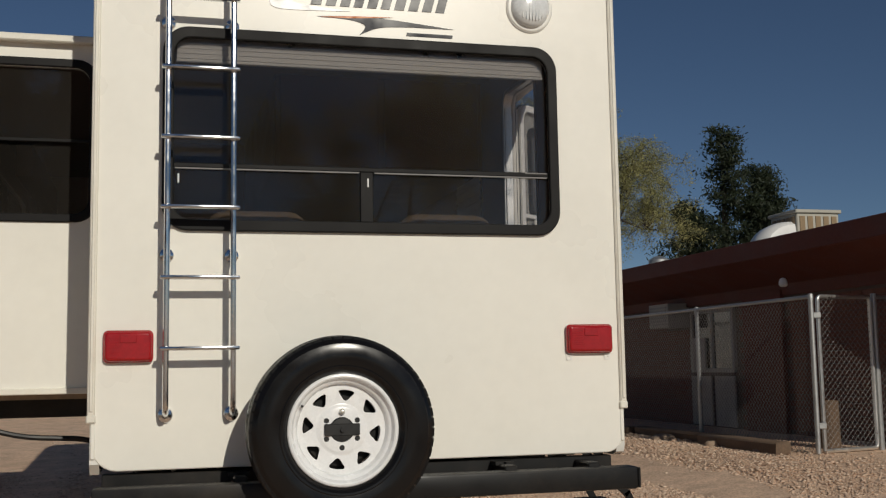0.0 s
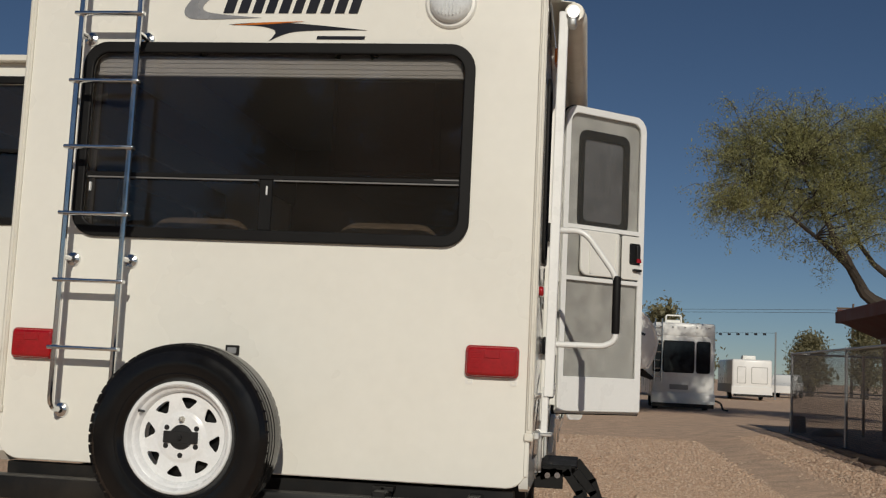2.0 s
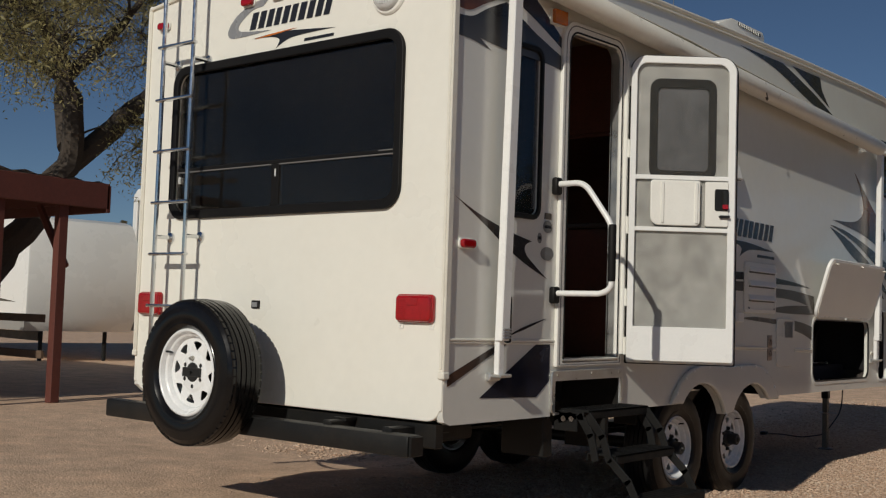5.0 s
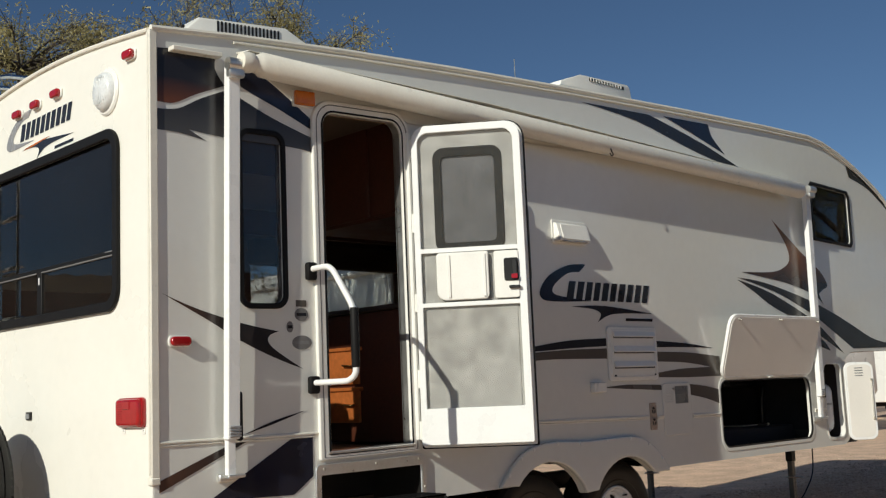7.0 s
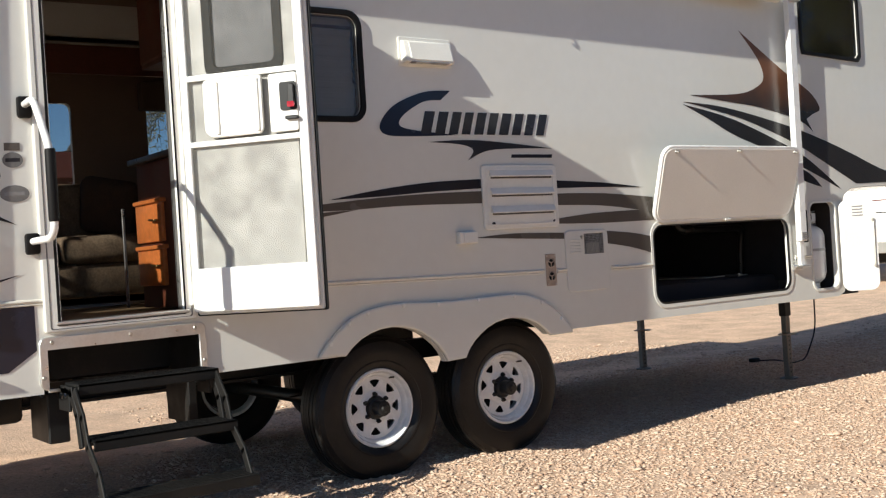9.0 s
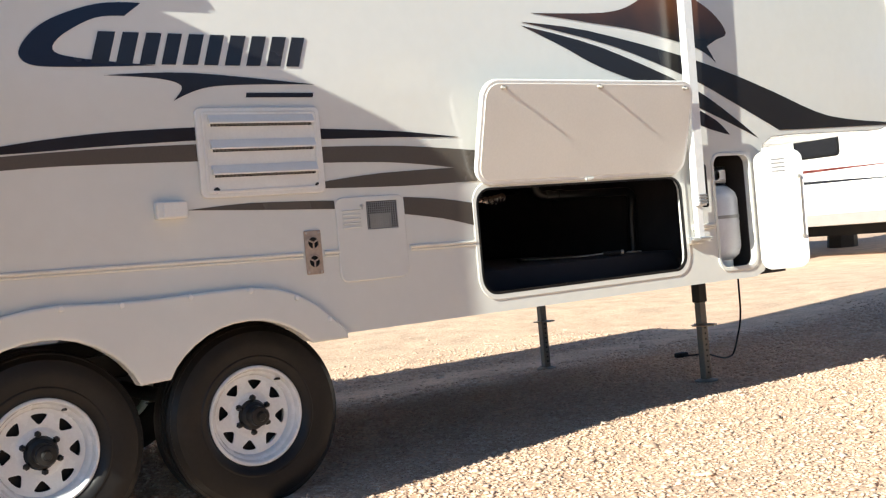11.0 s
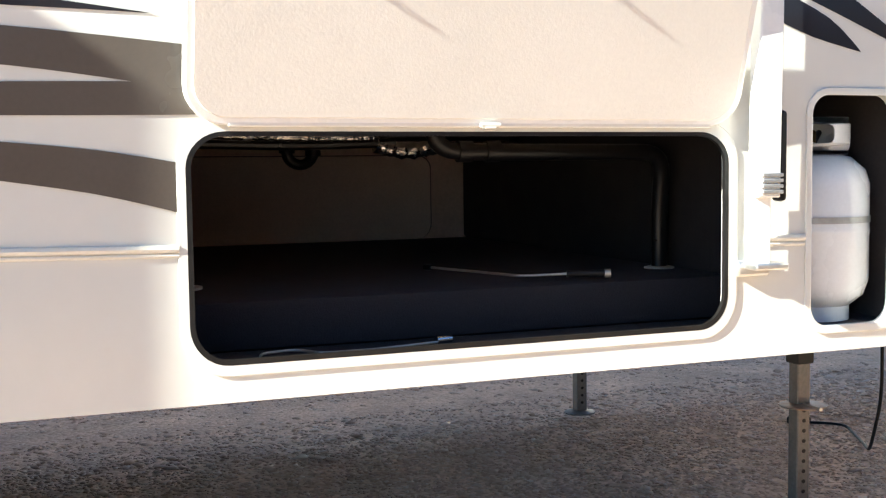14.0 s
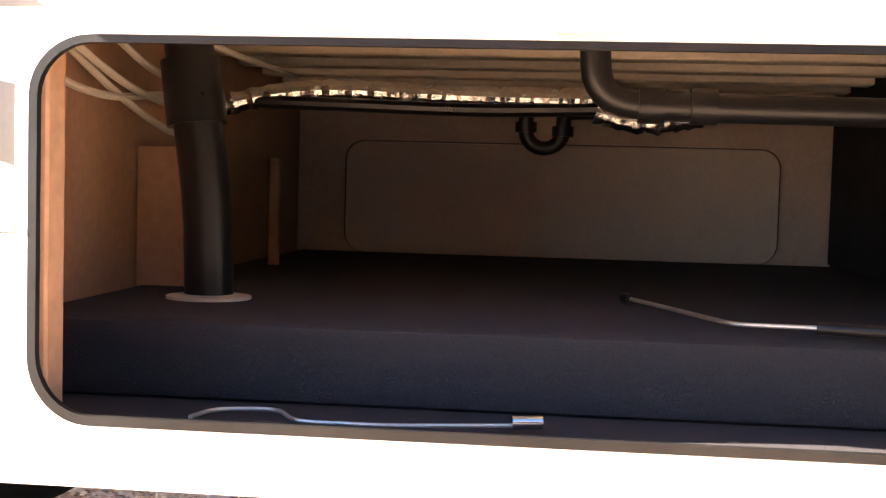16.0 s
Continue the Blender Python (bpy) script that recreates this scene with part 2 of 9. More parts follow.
PLY = mat("plywood", (0.40, 0.235, 0.145), rough=0.7, var=0.2, scale=4, fine=50)
# Carpet colour darkened again to stand in for the unlit end of the bay.
RECESS_SHADE = mat("carpet_recess_shade", (0.0125, 0.0105, 0.0120), rough=0.9, var=0.25, scale=12, fine=120)
LUAN = mat("luan_board", (0.66, 0.52, 0.44), rough=0.75, var=0.15, scale=5, fine=60)
ABS = mat("black_abs_pipe", (0.008, 0.0075, 0.008), rough=0.35, var=0.2, scale=18, spec=0.35)
FOIL = mat("foil_duct", (0.75, 0.72, 0.68), rough=0.22, metal=1.0, var=0.2, scale=30, bump=0.5, bump_scale=90)
PEX = mat("white_tube", (0.55, 0.5, 0.42), rough=0.4, var=0.08)
HATCH_IN = mat("textured_hatch_panel", (0.77, 0.74, 0.68), rough=0.5, var=0.04, scale=4, bump=0.11, bump_scale=170)
TANK = mat("propane_white", (0.78, 0.80, 0.82), rough=0.25, var=0.04, scale=6, coat=0.3)


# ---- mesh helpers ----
def fit_to_view(x, y, z):
    """Bends the trailer to fit the camera's view: a little narrower than nominal, longer ahead of the axles and taller
    towards the roof.
    """
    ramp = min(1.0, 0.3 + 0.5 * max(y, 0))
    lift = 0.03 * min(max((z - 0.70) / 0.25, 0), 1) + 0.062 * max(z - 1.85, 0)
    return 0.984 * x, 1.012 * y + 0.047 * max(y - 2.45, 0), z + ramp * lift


def fit_mesh_to_view(me):
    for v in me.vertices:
        v.co = fit_to_view(*v.co)


def finish(name, me, material, parent=None, label="", smooth=True, angle=35):
    root = parent
    while root and root.parent:
        root = root.parent
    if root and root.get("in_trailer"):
        fit_mesh_to_view(me)
    if smooth and len(me.polygons):
        me.polygons.foreach_set("use_smooth", [True] * len(me.polygons))
        me.set_sharp_from_angle(angle=radians(angle))
    me.materials.clear()
    me.materials.append(material)
    ob = new(name, me)
    if parent:
        ob.parent = parent
        ob.matrix_parent_inverse = Matrix.Identity(4)
        base = Vector((0, 0, 0))
        p = parent
        while p:
            base += p.location
            p = p.parent
        me.transform(Matrix.Translation(-base))
    if label:
        ob["label"] = label
    return ob


def part(name, bm, material, parent, label="", smooth=True, angle=35):
    """One mesh object under a thing or a part; bm is built in world metres."""
    me = bpy.data.meshes.new(name)
    bm.to_mesh(me)
    bm.free()
    return finish(name, me, material, parent, label, smooth, angle)


def thing(name, at, label, category, group="", kind=""):
    """An Empty at a thing's base."""
    ob = new(name)
    ob.empty_display_size = 0.1
    ob.location = at
    return tagged(ob, label, category, group, kind)


def B():
    return bmesh.new()


def box(bm, lo, hi, bevel=0.0, m=None, seg=1):
    lo, hi = Vector(lo), Vector(hi)
    r = bmesh.ops.create_cube(bm, size=1, matrix=Matrix.Translation((lo + hi) / 2) @ Matrix.Diagonal((*(hi - lo), 1)))
    vs = r["verts"]
    if bevel:
        es = list({e for v in vs for e in v.link_edges})
        r2 = bmesh.ops.bevel(bm, geom=es, offset=bevel, segments=seg, affect="EDGES", profile=0.5)
        vs = list({v for f in r2["faces"] for v in f.verts} | {v for v in vs if v.is_valid})
    if m is not None:
        bmesh.ops.transform(bm, matrix=m, verts=vs)
    return bm


def ring(bm, c, u, v, r, n):
    return [bm.verts.new(c + u * (r * math.cos(2 * math.pi * i / n)) + v * (r * math.sin(2 * math.pi * i / n))) for i in range(n)]


def bridge(bm, a, b):
    n = len(a)
    for i in range(n):
        bm.faces.new((a[i], a[(i + 1) % n], b[(i + 1) % n], b[i]))


def frame_of(d):
    d = d.normalized()
    u = d.orthogonal().normalized()
    return u, d.cross(u)


def cyl(bm, p0, p1, r, n=16, r2=None):
    p0, p1 = Vector(p0), Vector(p1)
    u, v = frame_of(p1 - p0)
    a, b = ring(bm, p0, u, v, r, n), ring(bm, p1, u, v, r if r2 is None else r2, n)
    bridge(bm, a, b)
    bm.faces.new(a[::-1])
    bm.faces.new(b)
    return bm


def smooth_path(pts, radius=0.05, steps=5):
    """Rounds the corners of a polyline."""
    pts = [Vector(p) for p in pts]
    out = [pts[0]]
    for a, b, c in zip(pts, pts[1:], pts[2:]):
        d1, d2 = (a - b), (c - b)
        k = min(radius, d1.length * 0.49, d2.length * 0.49)
        p, q = b + d1.normalized() * k, b + d2.normalized() * k
        for i in range(steps + 1):
            t = i / steps
            out.append((1 - t) ** 2 * p + 2 * t * (1 - t) * b + t * t * q)
    return out + [pts[-1]]


def tube(bm, pts, r, n=10, radii=None):
    pts = [Vector(p) for p in pts]
    d = (pts[1] - pts[0]).normalized()
    u, _ = frame_of(d)
    prev = None
    first = None
    for i, p in enumerate(pts):
        t = (pts[min(i + 1, len(pts) - 1)] - pts[max(i - 1, 0)]).normalized()
        u = (u - t * u.dot(t))
        u = u.normalized() if u.length > 1e-5 else frame_of(t)[0]
        v = t.cross(u)
        rg = ring(bm, p, u, v, radii[i] if radii else r, n)
        if prev:
            bridge(bm, prev, rg)
        else:
            first = rg
        prev = rg
    bm.faces.new(first[::-1])
    bm.faces.new(prev)
    return bm


def lathe(bm, profile, center, axis, n=32, up=(0, 0, 1), closed=False):
    """Turns a profile of (radius, height along axis) round the axis."""
    c, ax = Vector(center), Vector(axis).normalized()
    u = Vector(up).cross(ax)
    u = u.normalized() if u.length > 1e-4 else frame_of(ax)[0]
    v = ax.cross(u)
    rings = []
    for r, h in profile:
        rings.append(ring(bm, c + ax * h, u, v, r, n) if r > 1e-5 else [bm.verts.new(c + ax * h)])
    pairs = list(zip(rings, rings[1:])) + ([(rings[-1], rings[0])] if closed else [])
    for a, b in pairs:
        if len(a) == 1 and len(b) > 1:
            for i in range(n):
                bm.faces.new((a[0], b[(i + 1) % n], b[i]))
        elif len(b) == 1 and len(a) > 1:
            for i in range(n):
                bm.faces.new((a[i], a[(i + 1) % n], b[0]))
        else:
            bridge(bm, a, b)
    return bm


def rrect(x0, y0, x1, y1, r, n=6):
    """A rounded rectangle as a closed outline, counter-clockwise."""
    rs = r if isinstance(r, (tuple, list)) else (r, r, r, r)
    out = []
    for (cx, cy, a0), rad in zip(((x0, y0, 180), (x1, y0, 270), (x1, y1, 0), (x0, y1, 90)), rs):
        sx, sy = (1 if cx == x0 else -1), (1 if cy == y0 else -1)
        ox, oy = cx + sx * rad, cy + sy * rad
        if rad < 1e-6:
            out.append((cx, cy))
            continue
        for i in range(n + 1):
            a = radians(a0 + 90 * i / n)
            out.append((ox + rad * math.cos(a), oy + rad * math.sin(a)))
    return out


def circle(cx, cy, r, n=24):
    return [(cx + r * math.cos(2 * math.pi * i / n), cy + r * math.sin(2 * math.pi * i / n)) for i in range(n)]


def blob(pts, steps=5):
    """A closed smooth outline through control points; a point given twice stays sharp."""
    n = len(pts)
    out = []
    for i in range(n):
        p0, p1, p2, p3 = (Vector(pts[(i + k) % n]) for k in (-1, 0, 1, 2))
        if (p1 - p2).length < 1e-6:
            continue
        m1 = Vector((0, 0)) if (p0 - p1).length < 1e-6 else (p2 - p0) * 0.5
        m2 = Vector((0, 0)) if (p3 - p2).length < 1e-6 else (p3 - p1) * 0.5
        for k in range(steps):
            t = k / steps
            h = (2 * t**3 - 3 * t**2 + 1) * p1 + (t**3 - 2 * t**2 + t) * m1 + (-2 * t**3 + 3 * t**2) * p2 + (t**3 - t**2) * m2
            out.append((h.x, h.y))
    return out


def plate(outlines, thick, bevel=0.0, seg=1):
    """A flat sheet with holes: a mesh in x, y, from z = 0 up to thick."""
    cu = bpy.data.curves.new("plate", "CURVE")
    cu.dimensions, cu.fill_mode = "2D", "BOTH"
    for pts in outlines:
        s = cu.splines.new("POLY")
        s.points.add(len(pts) - 1)
        s.points.foreach_set("co", [c for p in pts for c in (p[0], p[1], 0, 1)])
        s.use_cyclic_u = True
    cu.extrude = thick / 2 - bevel
    cu.bevel_depth, cu.bevel_resolution, cu.offset = bevel, seg - 1, -bevel
    ob = bpy.data.objects.new("plate", cu)
    me = bpy.data.meshes.new_from_object(ob)
    bpy.data.objects.remove(ob)
    bpy.data.curves.remove(cu)
    me.transform(Matrix.Translation((0, 0, thick / 2)))
    bm = bmesh.new()
    bm.from_mesh(me)
    bmesh.ops.remove_doubles(bm, verts=bm.verts[:], dist=1e-5)
    bm.to_mesh(me)
    bm.free()
    return me


SIDE = Matrix(((0, 0, 1, 0), (1, 0, 0, 0), (0, 1, 0, 0), (0, 0, 0, 1)))
REAR = Matrix(((1, 0, 0, 0), (0, 0, -1, 0), (0, 1, 0, 0), (0, 0, 0, 1)))


def side_x(x):
    """Plate coordinates (u, v, w) to (y, z) on the door side, growing outwards from x."""
    return Matrix.Translation((x, 0, 0)) @ SIDE


def rear_y(y):
    """Plate coordinates to (x, z) on the rear, growing outwards (towards -y) from y."""
    return Matrix.Translation((0, y, 0)) @ REAR


def sheet(name, outlines, thick, m, material, parent, label="", bevel=0.0, seg=1, smooth=True):
    me = plate(outlines, thick, bevel, seg)
    me.transform(m)
    if m.determinant() < 0:
        me.flip_normals()
    ob = finish(name, me, material, parent, label, smooth)
    axis = (m.to_3x3() @ Vector((0, 0, 1))).normalized()
    for f in ob.data.polygons:
        if abs(f.normal.dot(axis)) > 0.985:
            f.use_smooth = False
    return ob


# ---- the travel trailer ----
W = 2.44
trailer = thing("fifth_wheel_trailer", (-1.22, 3.2, 0), "cream fifth-wheel travel trailer with dark swoosh decals, parked on gravel", "travel trailer")
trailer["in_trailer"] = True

# outline of the side walls in (y, z): skirt, wheel arches, nose, roof line
NOSE = [(6.42, 0.78), (6.42, 1.30), (6.45, 1.38), (6.53, 1.425), (6.70, 1.435), (7.50, 1.445), (7.60, 1.47), (7.66, 1.56), (7.695, 1.80), (7.70, 2.10),
        (7.69, 2.38), (7.64, 2.58), (7.55, 2.73), (7.42, 2.83), (7.26, 2.91), (7.08, 2.985), (6.85, 3.07), (6.60, 3.145), (6.35, 3.20), (6.10, 3.225)]
ROOF = [(5.4, 3.21), (4.3, 3.172), (3.0, 3.118), (2.0, 3.068), (1.15, 3.03), (0.45, 3.01), (0.0, 2.985)]


def arch(cy, cz, ry, rz, a0, a1, n=12):
    return [(cy + ry * math.cos(radians(a0 + (a1 - a0) * i / n)), cz + rz * math.sin(radians(a0 + (a1 - a0) * i / n))) for i in range(n + 1)]


ARCHES = arch(2.63, 0.50, 0.345, 0.29, 142, 17) + arch(3.385, 0.49, 0.335, 0.28, 159, 38)
SKIRT = [(0.0, 0.72), (0.02, 0.69), (0.06, 0.675), (0.90, 0.675), (0.90, 0.88), (1.62, 0.88), (1.62, 0.675)]
REAR_CUT = 0.005
OUTLINE = SKIRT + ARCHES + [(3.80, 0.674), (6.32, 0.670), (6.38, 0.695), (6.41, 0.73)] + NOSE + ROOF
DOOR_HOLE = rrect(0.965, 0.94, 1.545, 2.705, (0.005, 0.005, 0.08, 0.08))
WIN_A = rrect(0.484, 1.706, 0.724, 2.541, 0.05)
WIN_B = rrect(2.02, 1.866, 2.550, 2.352, 0.06)
WIN_C = [(6.08, 2.415), (6.10, 2.385), (6.69, 2.365), (6.72, 2.395), (6.725, 2.765), (6.70, 2.805), (6.11, 2.825), (6.08, 2.795)]
BAY = rrect(4.510, 0.738, 5.812, 1.236, 0.085)
LP = rrect(6.045, 0.732, 6.328, 1.330, 0.055)
OUTLINE = [(max(y, REAR_CUT), z) for y, z in OUTLINE]
sheet("side_wall", [OUTLINE, DOOR_HOLE, WIN_A, WIN_B, WIN_C, BAY, LP], 0.04, side_x(-0.04), GEL_SHADE, trailer, "glossy cream fibreglass side wall")
SLIDE_HOLE = rrect(0.64, 1.0, 4.30, 2.60, 0.0)
OUTLINE_L = [(0.0, 0.72), (0.06, 0.675), (6.32, 0.66), (6.41, 0.73)] + NOSE + ROOF
OUTLINE_L = [(max(y, REAR_CUT), z) for y, z in OUTLINE_L]
sheet("side_wall", [OUTLINE_L, SLIDE_HOLE], 0.04, side_x(-W), GEL_SHADE, trailer, "cream fibreglass side wall")

# rear wall with its arched head
REAR_OUT = rrect(-W + 0.005, 0.69, -0.005, 2.975, (0.11, 0.09, 0.0, 0.0))[:-2]
REAR_OUT += [(-0.005 - (W - 0.01) * i / 14, 2.98 + 0.088 * math.sin(math.pi * i / 14)) for i in range(15)]
WIN_R = rrect(-2.121, 1.730, -0.337, 2.553, 0.09)
sheet("rear_wall", [REAR_OUT, WIN_R], 0.04, rear_y(0.04), GEL_SUN, trailer, "plain cream rear wall", bevel=0.004)

# roof and nose skin: one strip that follows the side profile, crowned across
prof = [(0.0, 2.985)] + ROOF[::-1][1:] + NOSE[::-1]
bm = B()
rows = []
for y, z in prof:
    up = 0.09 if z > 2.5 else 0.0
    fwd = 0.10 if y > 7.0 and z < 2.95 else 0.0
    row = []
    for i in range(13):
        s = i / 12
        k = math.sin(math.pi * s)
        row.append(bm.verts.new((-W * s, y + fwd * k, z + up * k - 0.003)))
    rows.append(row)
for a, b in zip(rows, rows[1:]):
    for i in range(12):
        bm.faces.new((a[i], a[i + 1], b[i + 1], b[i]))
part("roof", bm, GEL_SHADE, trailer, "cream roof skin running down over the nose")
bm = B()
tube(bm, [(0.004, y, z + 0.004) for y, z in prof[:len(ROOF) + 14]], 0.016, 8)
part("roof_rail", bm, TRIM, trailer)
bm = B()
tube(bm, [(-W - 0.004, y, z + 0.004) for y, z in prof[:len(ROOF) + 14]], 0.016, 8)
part("roof_rail", bm, TRIM, trailer)
bm = B()
tube(bm, [(0.012, y, z - 0.028) for y, z in prof[1:len(ROOF) + 13]], 0.007, 6)
part("gutter", bm, TRIM, trailer)
bm = B()
tube(bm, [(-0.005 - (W - 0.01) * i / 20, -0.006, 2.98 + 0.088 * math.sin(math.pi * i / 20)) for i in range(21)], 0.012, 8)
part("rear_roof_rail", bm, TRIM, trailer)
for x in (-0.004, -W + 0.004):
    bm = B()
    box(bm, (x - 0.016, -0.012, 0.915), (x + 0.016, 0.03, 2.985), 0.005)
    box(bm, (x - 0.008, -0.018, 0.93), (x + 0.008, 0.0, 2.965), 0.004)
    box(bm, (x - 0.02, -0.016, 0.885), (x + 0.02, 0.03, 0.918), 0.005)
    part("corner_moulding", bm, TRIM, trailer)
for x in (-0.012, -W + 0.012):
    bm = B()
    box(bm, (x - 0.010, -0.004, 0.74), (x + 0.010, 0.03, 0.89), 0.004)
    part("corner_skirt", bm, GEL_SUN, trailer)

# underside, front lower wall, floor
bm = B()
box(bm, (-W + 0.03, 0.04, 0.70), (-0.43, 2.25, 0.74))
box(bm, (-W + 0.03, 2.25, 0.80), (-0.43, 3.85, 0.84))
box(bm, (-W + 0.03, 3.85, 0.675), (-0.04, 6.60, 0.712))
box(bm, (-W + 0.03, 1.69, 0.70), (-0.04, 2.30, 0.74))
box(bm, (-W + 0.03, 0.04, 0.70), (-0.04, 0.86, 0.74))
part("underbelly", bm, BLACK, trailer)
bm = B()
box(bm, (-W + 0.04, 6.40, 0.67), (-0.30, 6.62, 1.44), 0.06, seg=3)
part("front_lower_wall", bm, GEL_SHADE, trailer)
bm = B()
box(bm, (-W + 0.04, 0.045, 0.90), (-0.041, 4.30, 0.945))
part("floor_deck", bm, FLOOR_IN, trailer, "brown vinyl floor")

# chassis
for x in (-0.62, -W + 0.62):
    bm = B()
    box(bm, (x - 0.045, -0.05, 0.655), (x + 0.045, 3.9, 0.67))
    box(bm, (x - 0.006, -0.05, 0.56), (x + 0.006, 3.9, 0.67))
    box(bm, (x - 0.045, -0.05, 0.555), (x + 0.045, 3.9, 0.57))
    part("chassis_rail", bm, BLACK, trailer)
for y in (2.649, 3.472):
    bm = B()
    cyl(bm, (-W + 0.30, y, 0.366), (-0.30, y, 0.366), 0.04, 12)
    part("axle", bm, BLACK, trailer)
    for x in (-0.62, -W + 0.62):
        bm = B()
        for k in range(4):
            box(bm, (x - 0.022, y - 0.30 + 0.05 * k, 0.43 + 0.009 * k), (x + 0.022, y + 0.30 - 0.05 * k, 0.437 + 0.009 * k), 0.002)
        part("leaf_spring", bm, BLACK, trailer)
for x in (-0.62, -W + 0.62):
    bm = B()
    box(bm, (x - 0.03, 2.90, 0.42), (x + 0.03, 3.06, 0.53), 0.01)
    cyl(bm, (x - 0.05, 2.98, 0.45), (x + 0.05, 2.98, 0.45), 0.02, 10)
    part("equaliser", bm, RUSTY, trailer)
bm = B()
box(bm, (-2.42, -0.20, 0.54), (-0.03, -0.10, 0.64), 0.012, seg=2)
part("rear_bumper", bm, BLACK, trailer, "black square steel bumper")
bm = B()
box(bm, (-0.028, -0.195, 0.545), (-0.015, -0.105, 0.635), 0.004)
part("bumper_cap", bm, BLACK, trailer)
for x in (-0.62, -W + 0.62, -0.22):
    bm = B()
    box(bm, (x - 0.03, -0.14, 0.61), (x + 0.03, 0.3, 0.66), 0.006)
    part("bumper_bracket", bm, BLACK, trailer)
# Black bar added where only shade lies behind the bumper.
bm = B()
box(bm, (-W + 0.05, 0.03, 0.56), (-0.06, 0.09, 0.675), 0.004)
part("rear_crossmember", bm, BLACK, trailer)
bm = B()
box(bm, (-W + 0.35, 0.10, 0.50), (-0.55, 0.95, 0.68), 0.03, seg=2)
part("holding_tank", bm, BLACK, trailer)

# fender moulding over both wheels
FENDER = [(2.205, 0.685), (2.255, 0.74), (2.325, 0.80), (2.405, 0.85), (2.495, 0.88), (2.605, 0.895), (2.705, 0.90), (2.865, 0.890), (3.01, 0.886), (3.22, 0.890), (3.41, 0.891),
          (3.52, 0.878), (3.61, 0.846), (3.69, 0.80), (3.76, 0.74), (3.815, 0.68), (3.815, 0.655), (3.66, 0.655)]
fender = sheet("fender", [FENDER + ARCHES[::-1] + [(2.295, 0.685)]], 0.032, side_x(0.001), GEL_SHADE, trailer, "cream moulded fender over two wheels", bevel=0.010, seg=3)
for y, z in ((2.275, 0.745), (2.385, 0.825), (2.495, 0.866), (2.705, 0.886), (2.915, 0.876), (3.17, 0.878), (3.41, 0.878), (3.60, 0.833), (3.735, 0.74)):
    bm = B()
    lathe(bm, [(0.0, 0.007), (0.008, 0.006), (0.011, 0.0)], (0.033, y, z), (1, 0, 0), 10)
    part("screw_cap", bm, PLASTIC_W, fender)


